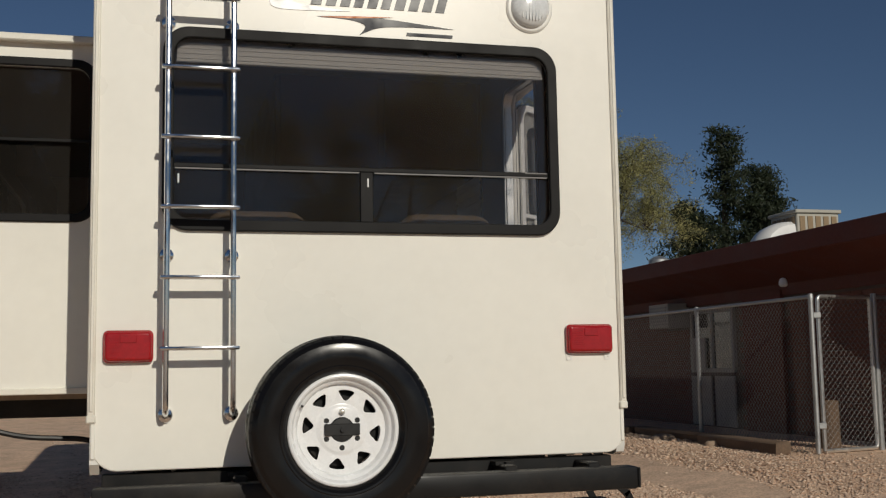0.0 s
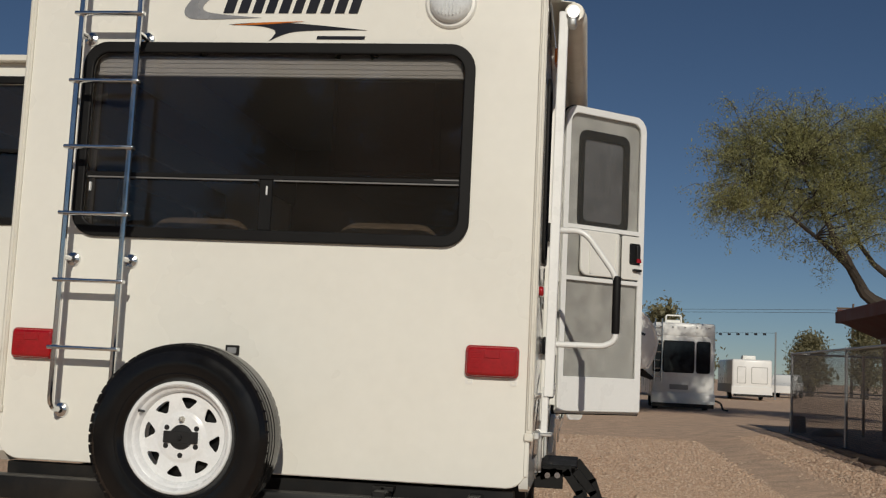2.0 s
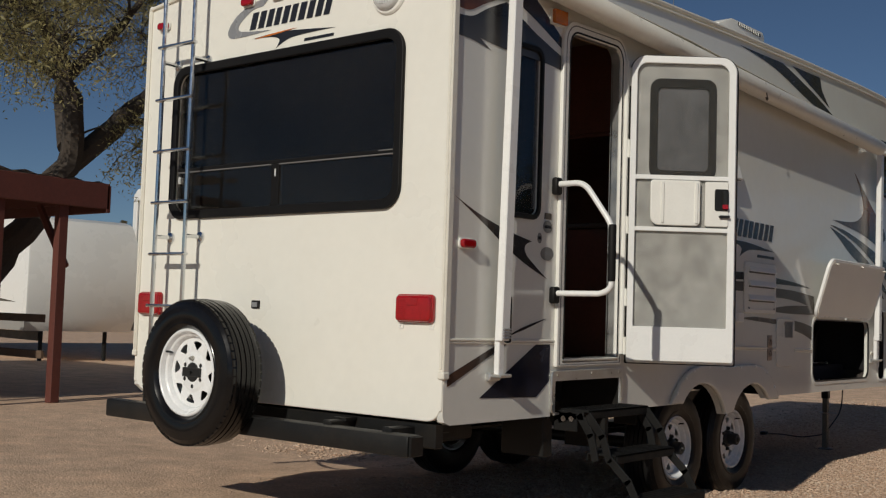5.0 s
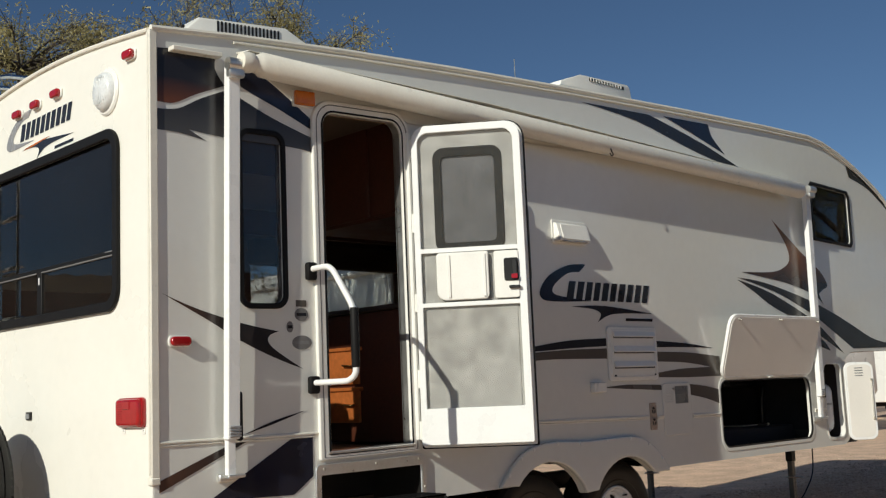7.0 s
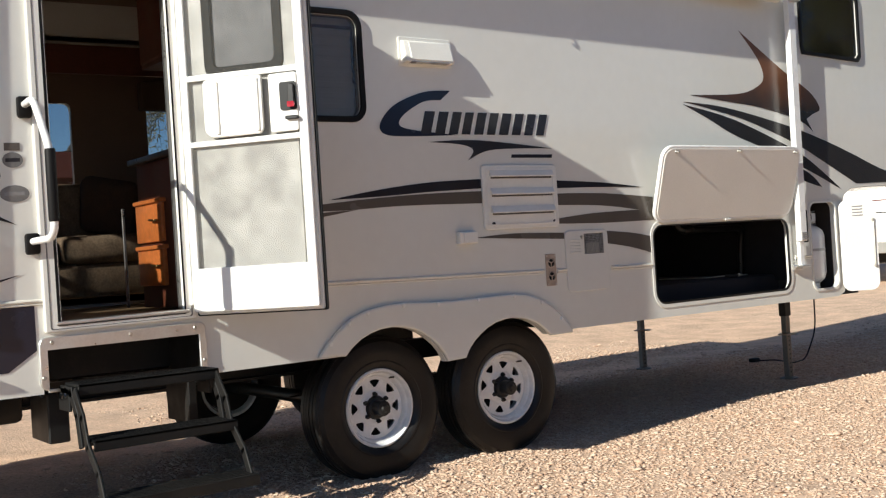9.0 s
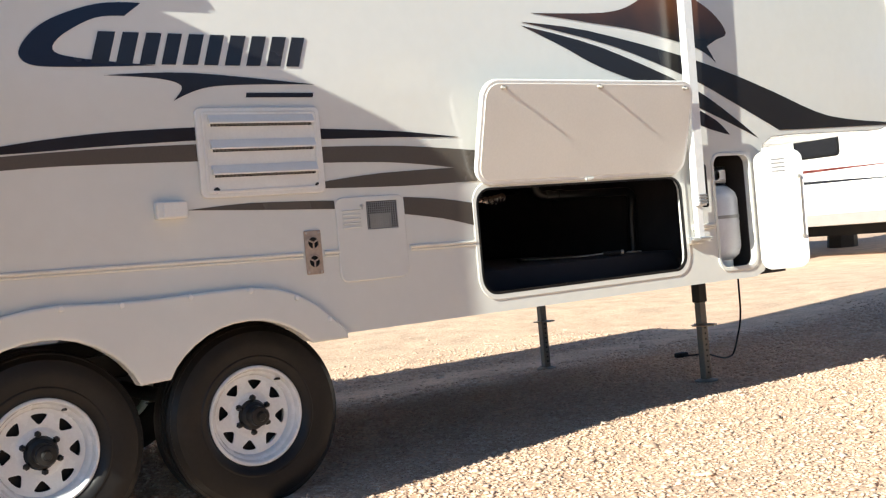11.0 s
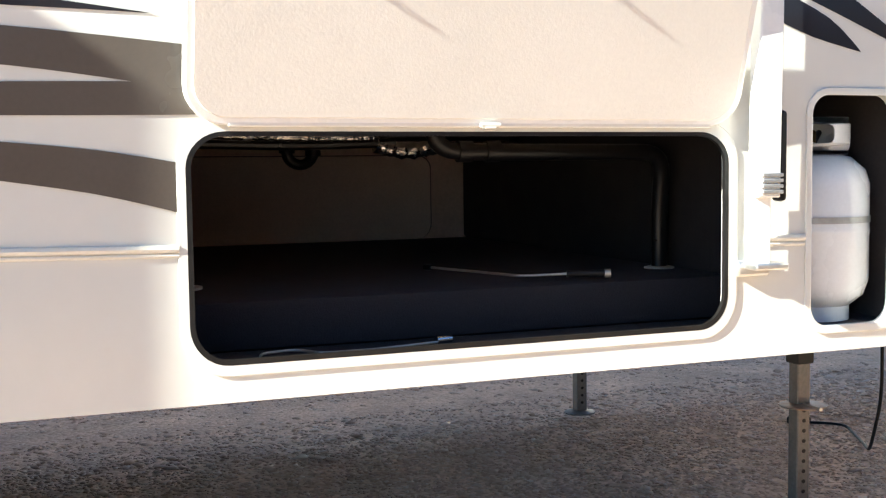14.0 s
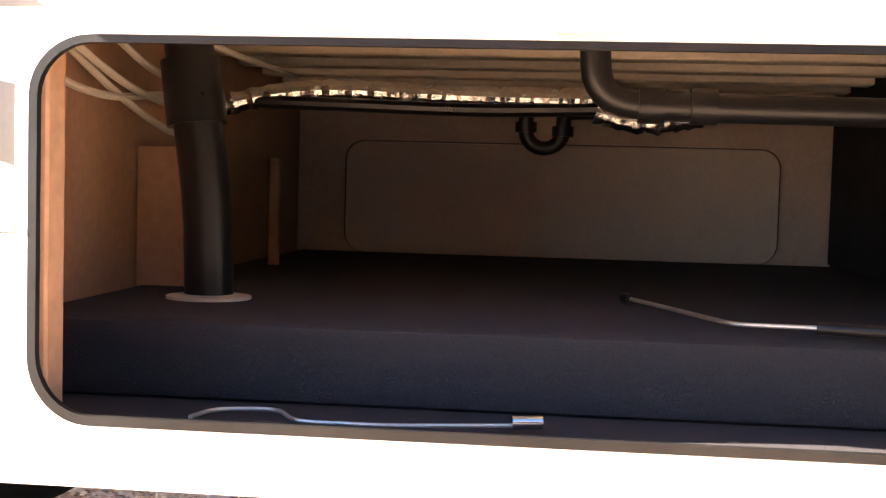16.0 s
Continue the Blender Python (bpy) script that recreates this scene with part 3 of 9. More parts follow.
# ---- wheels ----
def make_wheel(spare=False):
    """A wheel round the x axis at the origin, its face towards +x. Returns meshes by name."""
    out = {}
    R = 0.385 if spare else 0.384
    kr = 1.0 if spare else 0.925
    bm = B()
    p = [(0.225, -0.085), (0.235, -0.100), (0.27, -0.112), (0.315, -0.116), (0.345, -0.108), (0.366, -0.096), (0.380, -0.078)]
    for k in range(5):
        c = -0.062 + 0.031 * k
        p += [(R - abs(c) * 0.06, c - 0.012), (R - abs(c) * 0.06, c + 0.012)]
        if k < 4:
            p += [(R - 0.011, c + 0.0125), (R - 0.011, c + 0.0185)]
    p += [(0.380, 0.078), (0.366, 0.096), (0.352, 0.104), (0.349, 0.108), (0.338, 0.110), (0.315, 0.116), (0.285, 0.115), (0.262, 0.111), (0.258, 0.114), (0.250, 0.113), (0.235, 0.100), (0.225, 0.085)]
    if not spare:
        p = [(0.285 - (0.285 - r) * 1.285 if r < 0.285 else r * 1.018, x) for r, x in p]
    lathe(bm, p, (0, 0, 0), (1, 0, 0), 72, closed=True)
    for i in range(56):
        a = 2 * math.pi * i / 56
        for s in (-1, 1):
            m = Matrix.Rotation(a + s * 0.03, 4, "X") @ Matrix.Translation((s * 0.083, 0, R - 0.010))
            box(bm, (-0.010, -0.017, -0.012), (0.010, 0.017, 0.0035), m=m)
    out["tyre"] = bm
    bm = B()
    p = [(0.222, -0.09), (0.205, -0.085), (0.186, -0.03), (0.180, 0.03), (0.181, 0.042), (0.185, 0.050), (0.189, 0.064), (0.194, 0.069), (0.202, 0.073), (0.207, 0.085),
         (0.211, 0.095), (0.217, 0.099), (0.224, 0.097), (0.228, 0.092), (0.228, 0.086), (0.216, 0.084), (0.210, 0.05), (0.206, -0.05), (0.224, -0.08)]
    lathe(bm, [(r * kr, x) for r, x in p], (0, 0, 0), (1, 0, 0), 56, closed=True)
    out["rim"] = bm
    holes = []
    tri = [(0.120, -0.008), (0.117, 0.0), (0.120, 0.008), (0.145, 0.029), (0.151, 0.0325), (0.156, 0.030), (0.1595, 0.018), (0.161, 0.0), (0.1595, -0.018), (0.156, -0.030), (0.151, -0.0325), (0.145, -0.029)]
    for i in range(8):
        a = 2 * math.pi * (i + 0.5) / 8
        holes.append([(kr * (r * math.cos(a) - t * math.sin(a)), kr * (r * math.sin(a) + t * math.cos(a))) for r, t in tri])
    me = plate([circle(0, 0, 0.183 * kr, 48)] + holes, 0.007, 0.002)
    me.transform(side_x(0.0))
    d = bmesh.new()
    d.from_mesh(me)
    bpy.data.meshes.remove(me)
    for v in d.verts:
        v.co.x += 0.036
    lathe(d, [(r * kr, x) for r, x in ((0.045, 0.052), (0.062, 0.051), (0.088, 0.050), (0.094, 0.048), (0.099, 0.044), (0.112, 0.042), (0.115, 0.038))], (0, 0, 0), (1, 0, 0), 32)
    out["wheel_disc"] = d
    # Brake drum; on the spare the same black disc stands in for shade.
    out["brake_drum"] = lathe(B(), [(0.0, 0.0), (0.15, 0.0), (0.165, -0.012), (0.165, -0.07), (0.0, -0.075)], (0, 0, 0), (1, 0, 0), 32)
    bm = B()
    if spare:
        turn = Matrix.Rotation(radians(-14.5), 4, "X")
        lathe(bm, [(0.0, 0.060), (0.02, 0.059), (0.046, 0.057), (0.051, 0.052), (0.051, 0.04)], (0, 0, 0), (1, 0, 0), 28)
        box(bm, (0.05, -0.073, -0.024), (0.063, 0.073, 0.024), 0.003, m=turn)
        cyl(bm, (0.05, 0, 0), (0.074, 0, 0), 0.010, 6)
    else:
        lathe(bm, [(0.0, 0.145), (0.018, 0.145), (0.022, 0.138), (0.036, 0.136), (0.041, 0.13), (0.042, 0.075), (0.056, 0.070), (0.066, 0.05), (0.068, 0.04)], (0, 0, 0), (1, 0, 0), 24)
        lathe(bm, [(0.0, 0.150), (0.014, 0.150), (0.016, 0.143)], (0, 0, 0), (1, 0, 0), 12)
    out["hub_cap"] = bm
    lugs = []
    for i in range(6):
        a = 2 * math.pi * i / 6 + 0.27
        bm = B()
        c = Vector((0, 0.073 * math.cos(a), 0.073 * math.sin(a)))
        if spare and i != 1:
            lathe(bm, [(0.0, 0.0515), (0.0105, 0.0515), (0.0125, 0.049)], c, (1, 0, 0), 12)
        else:
            lathe(bm, [(0.0, 0.076), (0.008, 0.074), (0.0125, 0.064), (0.0140, 0.040)], c, (1, 0, 0), 6)
        lugs.append(bm)
    out["lugs"] = lugs
    bm = B()
    va = radians(134.5 if spare else 39)
    cyl(bm, (0.06, 0.190 * kr * math.cos(va), 0.190 * kr * math.sin(va)), (0.098, 0.196 * kr * math.cos(va), 0.196 * kr * math.sin(va)), 0.0055, 8)
    out["valve"] = bm
    return out


def wheel_meshes(spare):
    w = make_wheel(spare)
    done = {}
    for key in ("tyre", "rim", "wheel_disc", "brake_drum", "hub_cap", "valve"):
        me = bpy.data.meshes.new(key)
        w[key].to_mesh(me)
        w[key].free()
        done[key] = me
    for i, bm in enumerate(w["lugs"]):
        me = bpy.data.meshes.new("lug_nut")
        bm.to_mesh(me)
        bm.free()
        done["lug%d" % i] = me
    for me in done.values():
        me.polygons.foreach_set("use_smooth", [True] * len(me.polygons))
        me.set_sharp_from_angle(angle=radians(32))
    mats = {"tyre": RUBBER_CLEAN if spare else RUBBER, "rim": RIM, "wheel_disc": RIM, "hub_cap": GREASE, "valve": GREASE, "brake_drum": BLACK}
    for key, me in done.items():
        me.materials.append(mats.get(key, ZINC if spare and key == "lug1" else GREASE))
    return done


WHEEL, SPARE = wheel_meshes(False), wheel_meshes(True)


def put_wheel(name, meshes, at, rz, ry, label):
    w = new(name, meshes["wheel_disc"])
    w.parent = trailer
    at = fit_to_view(*at)
    w.matrix_basis = pose(at[0] + 1.22, at[1] - 3.2, at[2]) @ Matrix.Rotation(radians(rz), 4, "Z") @ Matrix.Rotation(radians(ry), 4, "X")
    w["label"] = label
    for key, me in meshes.items():
        if key == "wheel_disc":
            continue
        o = new(("bolt_hole" if meshes is SPARE and key != "lug1" else "lug_nut") if key.startswith("lug") else key, me)
        o.parent = w
    return w


put_wheel("wheel", WHEEL, (-0.265, 2.649, 0.364), 0, 20, "white eight-hole steel wheel with a dusty tyre")
put_wheel("wheel", WHEEL, (-0.265, 3.472, 0.366), 0, 12, "white eight-hole steel wheel with a dusty tyre")
put_wheel("wheel", WHEEL, (-W + 0.265, 2.649, 0.364), 180, 0, "white eight-hole steel wheel with a dusty tyre")
put_wheel("wheel", WHEEL, (-W + 0.265, 3.472, 0.366), 180, 0, "white eight-hole steel wheel with a dusty tyre")
put_wheel("spare_wheel", SPARE, (-1.423, -0.295, 0.848), -90, 14.5, "white eight-hole spare wheel with a glossy black tyre")
bm = B()
box(bm, (-1.47, -0.235, 0.58), (-1.38, -0.185, 0.95), 0.008)
part("spare_carrier", bm, BLACK, trailer)


# ---- ladder ----
ladder = part("ladder", tube(B(), smooth_path([(-2.132, -0.004, 0.910), (-2.132, -0.115, 0.922), (-2.132, -0.115, 3.12), (-2.132, 0.02, 3.20), (-2.132, 0.42, 3.20), (-2.132, 0.45, 3.04)], 0.09, 6), 0.0135, 10), CHROME, trailer, "polished tubular ladder")
part("rail", tube(B(), smooth_path([(-1.853, -0.004, 0.910), (-1.853, -0.115, 0.922), (-1.853, -0.115, 3.12), (-1.853, 0.02, 3.20), (-1.853, 0.42, 3.20), (-1.853, 0.45, 3.04)], 0.09, 6), 0.0135, 10), CHROME, ladder)
for z in (1.187, 1.484, 1.783, 2.079, 2.376, 2.684):
    bm = B()
    box(bm, (-2.160, -0.142, z - 0.009), (-1.825, -0.105, z + 0.009), 0.006, seg=2)
    part("rung", bm, CHROME, ladder)
for x in (-2.132, -1.853):
    for z in (1.588, 2.60):
        bm = B()
        cyl(bm, (x, -0.012, z), (x, -0.115, z), 0.012, 12)
        lathe(bm, [(0.032, 0.0), (0.030, 0.010), (0.014, 0.016)], (x, -0.001, z), (0, -1, 0), 16)
        part("standoff", bm, CHROME, ladder)
    bm = B()
    lathe(bm, [(0.034, 0.0), (0.030, 0.012), (0.014, 0.018)], (x, -0.001, 0.910), (0, -1, 0), 16)
    part("foot_cup", bm, CHROME, ladder)

# ---- rear window ----
rear_window = sheet("rear_window", [rrect(-2.156, 1.695, -0.302, 2.588, 0.115, 8), rrect(-2.106, 1.745, -0.352, 2.538, 0.075, 8)], 0.022, rear_y(0.0), FRAME_BLACK, trailer, "wide dark-tinted window in a black frame", bevel=0.006, seg=2)
sheet("pane", [rrect(-2.111, 1.740, -0.347, 2.543, 0.08, 8)], 0.005, rear_y(0.016), GLASS, rear_window)
bm = B()
box(bm, (-2.106, 0.002, 1.974), (-0.352, 0.022, 1.994), 0.003)
part("mullion", bm, FRAME_BLACK, rear_window)
bm = B()
box(bm, (-2.10, -0.002, 1.966), (-1.275, 0.010, 1.973), 0.001)
part("glazing_bead", bm, DULL_BEAD, rear_window)
bm = B()
box(bm, (-1.205, -0.002, 1.966), (-0.357, 0.010, 1.973), 0.001)
part("glazing_bead", bm, DULL_BEAD, rear_window)
bm = B()
box(bm, (-1.270, 0.002, 1.747), (-1.210, 0.022, 1.974), 0.003)
part("mullion", bm, FRAME_BLACK, rear_window)
BLIND_WHITE = mat("white_blind_cloth", (0.86, 0.85, 0.80), rough=0.7, var=0.05, scale=20)
blind = thing("window_blind", (-1.22, 0.09, 2.45), "raised cream pleated blind above the rear window", "blind")
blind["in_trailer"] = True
bm = B()
box(bm, (-2.10, 0.022, 2.522), (-0.36, 0.044, 2.548), 0.003)
part("head_rail", bm, ALU, blind)
bm = B()
for k in range(6):
    box(bm, (-2.095, 0.021 + 0.003 * (k % 2), 2.456 + 0.011 * k), (-0.362, 0.043, 2.4665 + 0.011 * k), 0.001)
part("pleat_stack", bm, BLIND_WHITE, blind)
part("bottom_rail", box(B(), (-2.098, 0.019, 2.440), (-0.36, 0.044, 2.454), 0.003), BLIND_WHITE, blind)
for x in (-1.235, -2.085):
    part("slide_catch", box(B(), (x - 0.004, -0.004, 1.905), (x + 0.004, 0.012, 1.945), 0.002), WHITE, rear_window)
part("pull_edge", box(B(), (-0.47, 0.0, 1.987), (-0.357, 0.012, 1.993), 0.001), DULL_BEAD, rear_window)


# ---- rear lights ----
def tail_light(x0, x1, z0, z1):
    t = sheet("tail_light", [rrect(x0, z0, x1, z1, 0.022)], 0.024, rear_y(0.0), RED, trailer, "red rectangular tail light", bevel=0.006, seg=2)
    lens = sheet("lens", [rrect(x0 + 0.006, z0 + 0.006, x1 - 0.006, z1 - 0.006, 0.02)], 0.028, rear_y(-0.014), RED, t, "", bevel=0.014, seg=4)
    bm = B()
    xm = (x0 + x1) / 2
    box(bm, (xm - 0.035, -0.046, z1 - 0.055), (xm + 0.035, -0.040, z1 - 0.016), 0.003)
    part("reflector", bm, RED, lens)
    for k in range(9):
        bm = B()
        z = z0 + 0.02 + 0.0105 * k
        box(bm, (x0 + 0.02, -0.0435, z), (xm - 0.04, -0.040, z + 0.004), 0.001)
        part("lens_rib", bm, RED, lens)
    return t


tail_light(-2.391, -2.183, 1.130, 1.268)
tail_light(-0.290, -0.056, 1.142, 1.279)
for x in (-0.272, -0.078):
    sheet("lamp_tab", [rrect(x - 0.016, 1.112, x + 0.016, 1.145, 0.006), circle(x, 1.124, 0.006, 10)], 0.004, rear_y(0.0), PLASTIC_W, trailer)
for x, z in ((-2.285, 2.857), (-1.505, 2.884), (-1.260, 2.890), (-1.000, 2.894), (-0.180, 2.902)):
    mk = sheet("marker_light", [rrect(x - 0.052, z - 0.026, x + 0.052, z + 0.026, 0.018)], 0.012, rear_y(0.0), PLASTIC_W, trailer, "small red clearance lamp", bevel=0.003)
    sheet("lens", [rrect(x - 0.047, z - 0.022, x + 0.047, z + 0.022, 0.018)], 0.028, rear_y(-0.008), RED, mk, "", bevel=0.010, seg=3)
dome = part("scare_light", lathe(B(), [(0.118, 0.0), (0.118, 0.006), (0.110, 0.014), (0.098, 0.016), (0.0, 0.016)], (-0.428, 0, 2.777), (0, -1, 0), 40), PLASTIC_W, trailer, "round white floodlight with a ribbed lens")
bm = lathe(B(), [(0.098, 0.014), (0.094, 0.032), (0.080, 0.046), (0.055, 0.055), (0.028, 0.059), (0.0, 0.06)], (-0.428, 0, 2.777), (0, -1, 0), 40)
part("lens", bm, CLEAR, dome)
for k in range(-5, 6):
    bm = B()
    x = -0.428 + 0.016 * k
    hh = 0.09 * math.sqrt(max(0.05, 1 - (k / 5.6) ** 2))
    d = 0.061 * math.sqrt(1 - (k / 6.3) ** 2)
    box(bm, (x - 0.002, -d, 2.777 - hh * 0.8), (x + 0.002, -d + 0.012, 2.777 + hh * 0.8), 0.001)
    part("lens_rib", bm, CLEAR, dome)
outlet = sheet("cable_inlet", [rrect(-1.376, 1.188, -1.313, 1.231, 0.004)], 0.010, rear_y(0.0), BLACK, trailer, "small black cable inlet", bevel=0.002)
sheet("inlet_flap", [rrect(-1.365, 1.195, -1.324, 1.221, 0.003)], 0.006, rear_y(-0.009), SILVER, outlet)


# ---- emblem shapes (abstract, no lettering) ----
def emblem(parent, m, x0, z0, w, squash, mats, lift=0.0):
    """A crescent, a row of slanted strokes, a tail and a thin bar, w wide from (x0, z0)."""
    k = w / 1.11

    def P(pts):
        return [(x0 + k * x, z0 + k * squash * z) for x, z in pts]

    C = blob(P([(0.434, 0.262), (0.434, 0.262), (0.27, 0.250), (0.09, 0.175), (0.0, 0.075), (0.02, 0.012), (0.15, 0.0), (0.47, 0.012), (0.47, 0.012), (0.22, 0.034), (0.115, 0.06), (0.135, 0.118), (0.26, 0.195), (0.37, 0.208), (0.37, 0.208)]))
    base = sheet("emblem", [C], 0.002, m, mats[0], parent, "dark crescent emblem with slanted strokes")
    xs = 0.235
    for wd in (0.148, 0.135, 0.138, 0.145, 0.138):
        for a, b in ((0.0, 0.42), (0.60, 1.0)):
            x1, x2 = xs + wd * a, xs + wd * b
            bar = [(x1, 0.016 + lift), (x2, 0.016 + lift), (x2 + 0.035, 0.145 + lift), (x1 + 0.035, 0.145 + lift)]
            sheet("emblem_bar", [P(bar)], 0.0026, m, mats[1], base)
        xs += wd + 0.027
    tail = blob(P([(0.277, -0.032), (0.277, -0.032), (0.60, -0.018), (1.108, -0.065), (1.108, -0.065), (0.80, -0.068), (0.64, -0.085), (0.524, -0.138), (0.524, -0.138), (0.56, -0.075), (0.47, -0.043)]))
    sheet("emblem_tail", [tail], 0.002, m, mats[2], base)
    sheet("emblem_rule", [P([(0.81, -0.124), (1.095, -0.124), (1.10, -0.103), (0.815, -0.103)])], 0.002, m, mats[1], base)
    return base


emblem(trailer, rear_y(-0.001), -1.683, 2.698, 0.8745, 0.914, (SILVER, INK, INK), 0.025)
emblem(trailer, side_x(0.001), 2.655, 1.768, 1.123, 0.914, (NAVY, INK, INK))
sheet("emblem_flash", [blob([(-1.45, 2.673), (-1.45, 2.673), (-1.29, 2.685), (-1.11, 2.690), (-1.11, 2.690), (-1.30, 2.675)])], 0.0030, rear_y(-0.001), AMBER, trailer, "thin orange flash")

# ---- side decals ----
def decal(pts, material, smooth_it=True, lift=0.001):
    sheet("decal_stripe", [blob(pts, 4) if smooth_it else pts], 0.0018, side_x(lift), material, trailer)


def sharp(*pts):
    """Control points whose first corner is sharp."""
    return [pts[0], pts[0], *pts[1:]]


decal([(2.12, 1.40), (2.33, 1.44), (2.33, 1.44), (2.64, 1.49), (2.94, 1.522), (3.26, 1.535), (3.26, 1.535), (3.26, 1.483), (3.26, 1.483), (2.93, 1.47), (2.63, 1.452), (2.33, 1.44), (2.33, 1.44)][2:-1], INK)
decal([(1.95, 1.388), (1.95, 1.388), (2.5, 1.437), (2.9, 1.460), (3.26, 1.468), (3.26, 1.468), (3.26, 1.40), (3.26, 1.40), (2.76, 1.40), (2.4, 1.385)], TAUPE)
decal([(1.95, 1.31), (1.95, 1.31), (1.95, 1.36), (1.95, 1.36), (2.5, 1.388), (2.5, 1.388), (2.25, 1.35)], TAUPE)
decal([(3.785, 1.520), (3.785, 1.520), (4.15, 1.502), (4.463, 1.469), (4.463, 1.469), (4.15, 1.475), (3.785, 1.475), (3.785, 1.475)], INK)
decal([(3.785, 1.443), (3.785, 1.443), (4.15, 1.437), (4.54, 1.406), (4.54, 1.406), (4.54, 1.262), (4.54, 1.262), (4.15, 1.258), (3.785, 1.266), (3.785, 1.266), (3.785, 1.296), (3.785, 1.296),
       (4.05, 1.320), (4.42, 1.329), (4.42, 1.329), (4.25, 1.351), (4.05, 1.368), (3.785, 1.375), (3.785, 1.375)], TAUPE)
decal([(3.195, 1.209), (3.195, 1.209), (3.45, 1.223), (3.818, 1.212), (3.818, 1.212), (3.818, 1.176), (3.818, 1.176), (3.5, 1.192)], TAUPE)
decal([(4.147, 1.209), (4.147, 1.209), (4.34, 1.19), (4.502, 1.162), (4.502, 1.162), (4.502, 1.057), (4.502, 1.057), (4.34, 1.10), (4.147, 1.133), (4.147, 1.133)], TAUPE)
decal([(5.425, 2.48), (5.425, 2.48), (5.86, 2.24), (6.13, 2.11), (6.234, 2.00), (6.15, 1.96), (6.08, 1.925), (6.08, 1.925), (6.14, 1.84), (6.14, 1.84), (6.00, 1.915), (5.60, 1.99), (5.27, 2.02), (4.925, 2.05), (4.925, 2.05),
       (5.37, 2.07), (5.57, 2.12), (5.65, 2.19), (5.60, 2.31)], FADE_CLAW)
decal([(4.863, 2.006), (4.863, 2.006), (5.26, 1.98), (5.90, 1.87), (6.29, 1.77), (6.58, 1.68), (7.05, 1.535), (7.64, 1.49), (7.64, 1.49), (7.60, 1.475), (7.60, 1.475), (6.60, 1.46), (6.60, 1.46), (6.27, 1.61), (5.92, 1.76), (5.42, 1.91)], FADE_CLAW)
decal([(4.86, 1.99), (4.86, 1.99), (5.35, 1.90), (5.92, 1.71), (6.19, 1.57), (6.42, 1.42), (6.42, 1.42), (6.12, 1.54), (5.74, 1.68), (5.34, 1.80), (5.10, 1.90)], FADE_CLAW)
decal([(5.93, 1.60), (5.93, 1.60), (6.10, 1.525), (6.20, 1.44), (6.20, 1.44), (6.05, 1.475), (5.93, 1.52), (5.93, 1.52)], INK)
decal([(3.15, 3.06), (3.15, 3.06), (3.88, 3.085), (3.88, 3.085), (4.55, 2.96), (5.16, 2.80), (5.16, 2.80), (4.45, 2.89), (3.74, 3.02)], INK)
decal([(4.06, 3.10), (4.06, 3.10), (4.62, 3.12), (4.62, 3.12), (4.66, 3.03), (4.82, 2.92), (4.82, 2.92), (4.50, 3.00)], NAVY)
decal([(6.76, 3.06), (6.76, 3.06), (7.10, 2.955), (7.40, 2.82), (7.52, 2.72), (7.52, 2.72), (7.15, 2.89), (6.80, 2.96), (6.80, 2.96)], INK)
decal([(0.03, 2.90), (0.03, 2.90), (0.36, 2.925), (0.36, 2.925), (0.345, 2.84), (0.40, 2.76), (0.40, 2.76), (0.24, 2.70), (0.12, 2.645), (0.03, 2.645), (0.03, 2.645)], FADE_REAR)
decal([(0.03, 2.61), (0.03, 2.61), (0.14, 2.62), (0.26, 2.68), (0.41, 2.74), (0.41, 2.74), (0.50, 2.705), (0.68, 2.63), (0.935, 2.55), (0.935, 2.55), (0.935, 2.48), (0.935, 2.48), (0.77, 2.495), (0.41, 2.505), (0.20, 2.525), (0.20, 2.525), (0.29, 2.48), (0.29, 2.48), (0.15, 2.505), (0.03, 2.51), (0.03, 2.51)], FADE_GREY)
decal([(0.44, 2.90), (0.44, 2.90), (0.53, 2.87), (0.67, 2.81), (0.935, 2.64), (0.935, 2.64), (0.935, 2.59), (0.935, 2.59), (0.72, 2.68), (0.50, 2.765), (0.44, 2.82)], NAVY)
decal([(0.05, 1.75), (0.05, 1.75), (0.23, 1.68), (0.48, 1.61), (0.69, 1.57), (0.69, 1.57), (0.63, 1.545), (0.65, 1.49), (0.83, 1.38), (0.83, 1.38), (0.66, 1.44), (0.48, 1.52), (0.30, 1.62)], FADE_LOW)
decal([(0.84, 1.17), (0.84, 1.17), (0.65, 1.115), (0.47, 1.072), (0.47, 1.072), (0.65, 1.13)], INK)
decal([(0.03, 0.90), (0.40, 1.035), (0.49, 1.04), (0.03, 0.85)], FADE_LOW, False)
decal([(0.75, 1.035), (0.88, 1.033), (0.88, 0.85), (0.76, 0.775), (0.28, 0.79), (0.55, 0.93)], NAVY, False)

# belt moulding, slightly falling towards the nose
for y0, y1 in ((0.03, 0.925), (2.20, 3.655), (3.752, 3.822), (4.162, 4.50), (5.86, 6.03)):
    bm = B()
    z0, z1 = 1.068 - 0.0195 * y0, 1.068 - 0.0195 * y1
    for off, r in ((0.0, 0.009), (-0.014, 0.005)):
        cyl(bm, (0.002, y0, z0 + off), (0.002, y1, z1 + off), r, 8)
    part("belt_moulding", bm, TRIM, trailer)

# ---- side windows ----
def side_window(outline, hole, label, parts=()):
    w = sheet("window", [outline, hole], 0.016, side_x(0.0), FRAME_BLACK, trailer, label, bevel=0.005, seg=2)
    sheet("pane", [hole], 0.005, side_x(-0.012), GLASS, w)
    return w


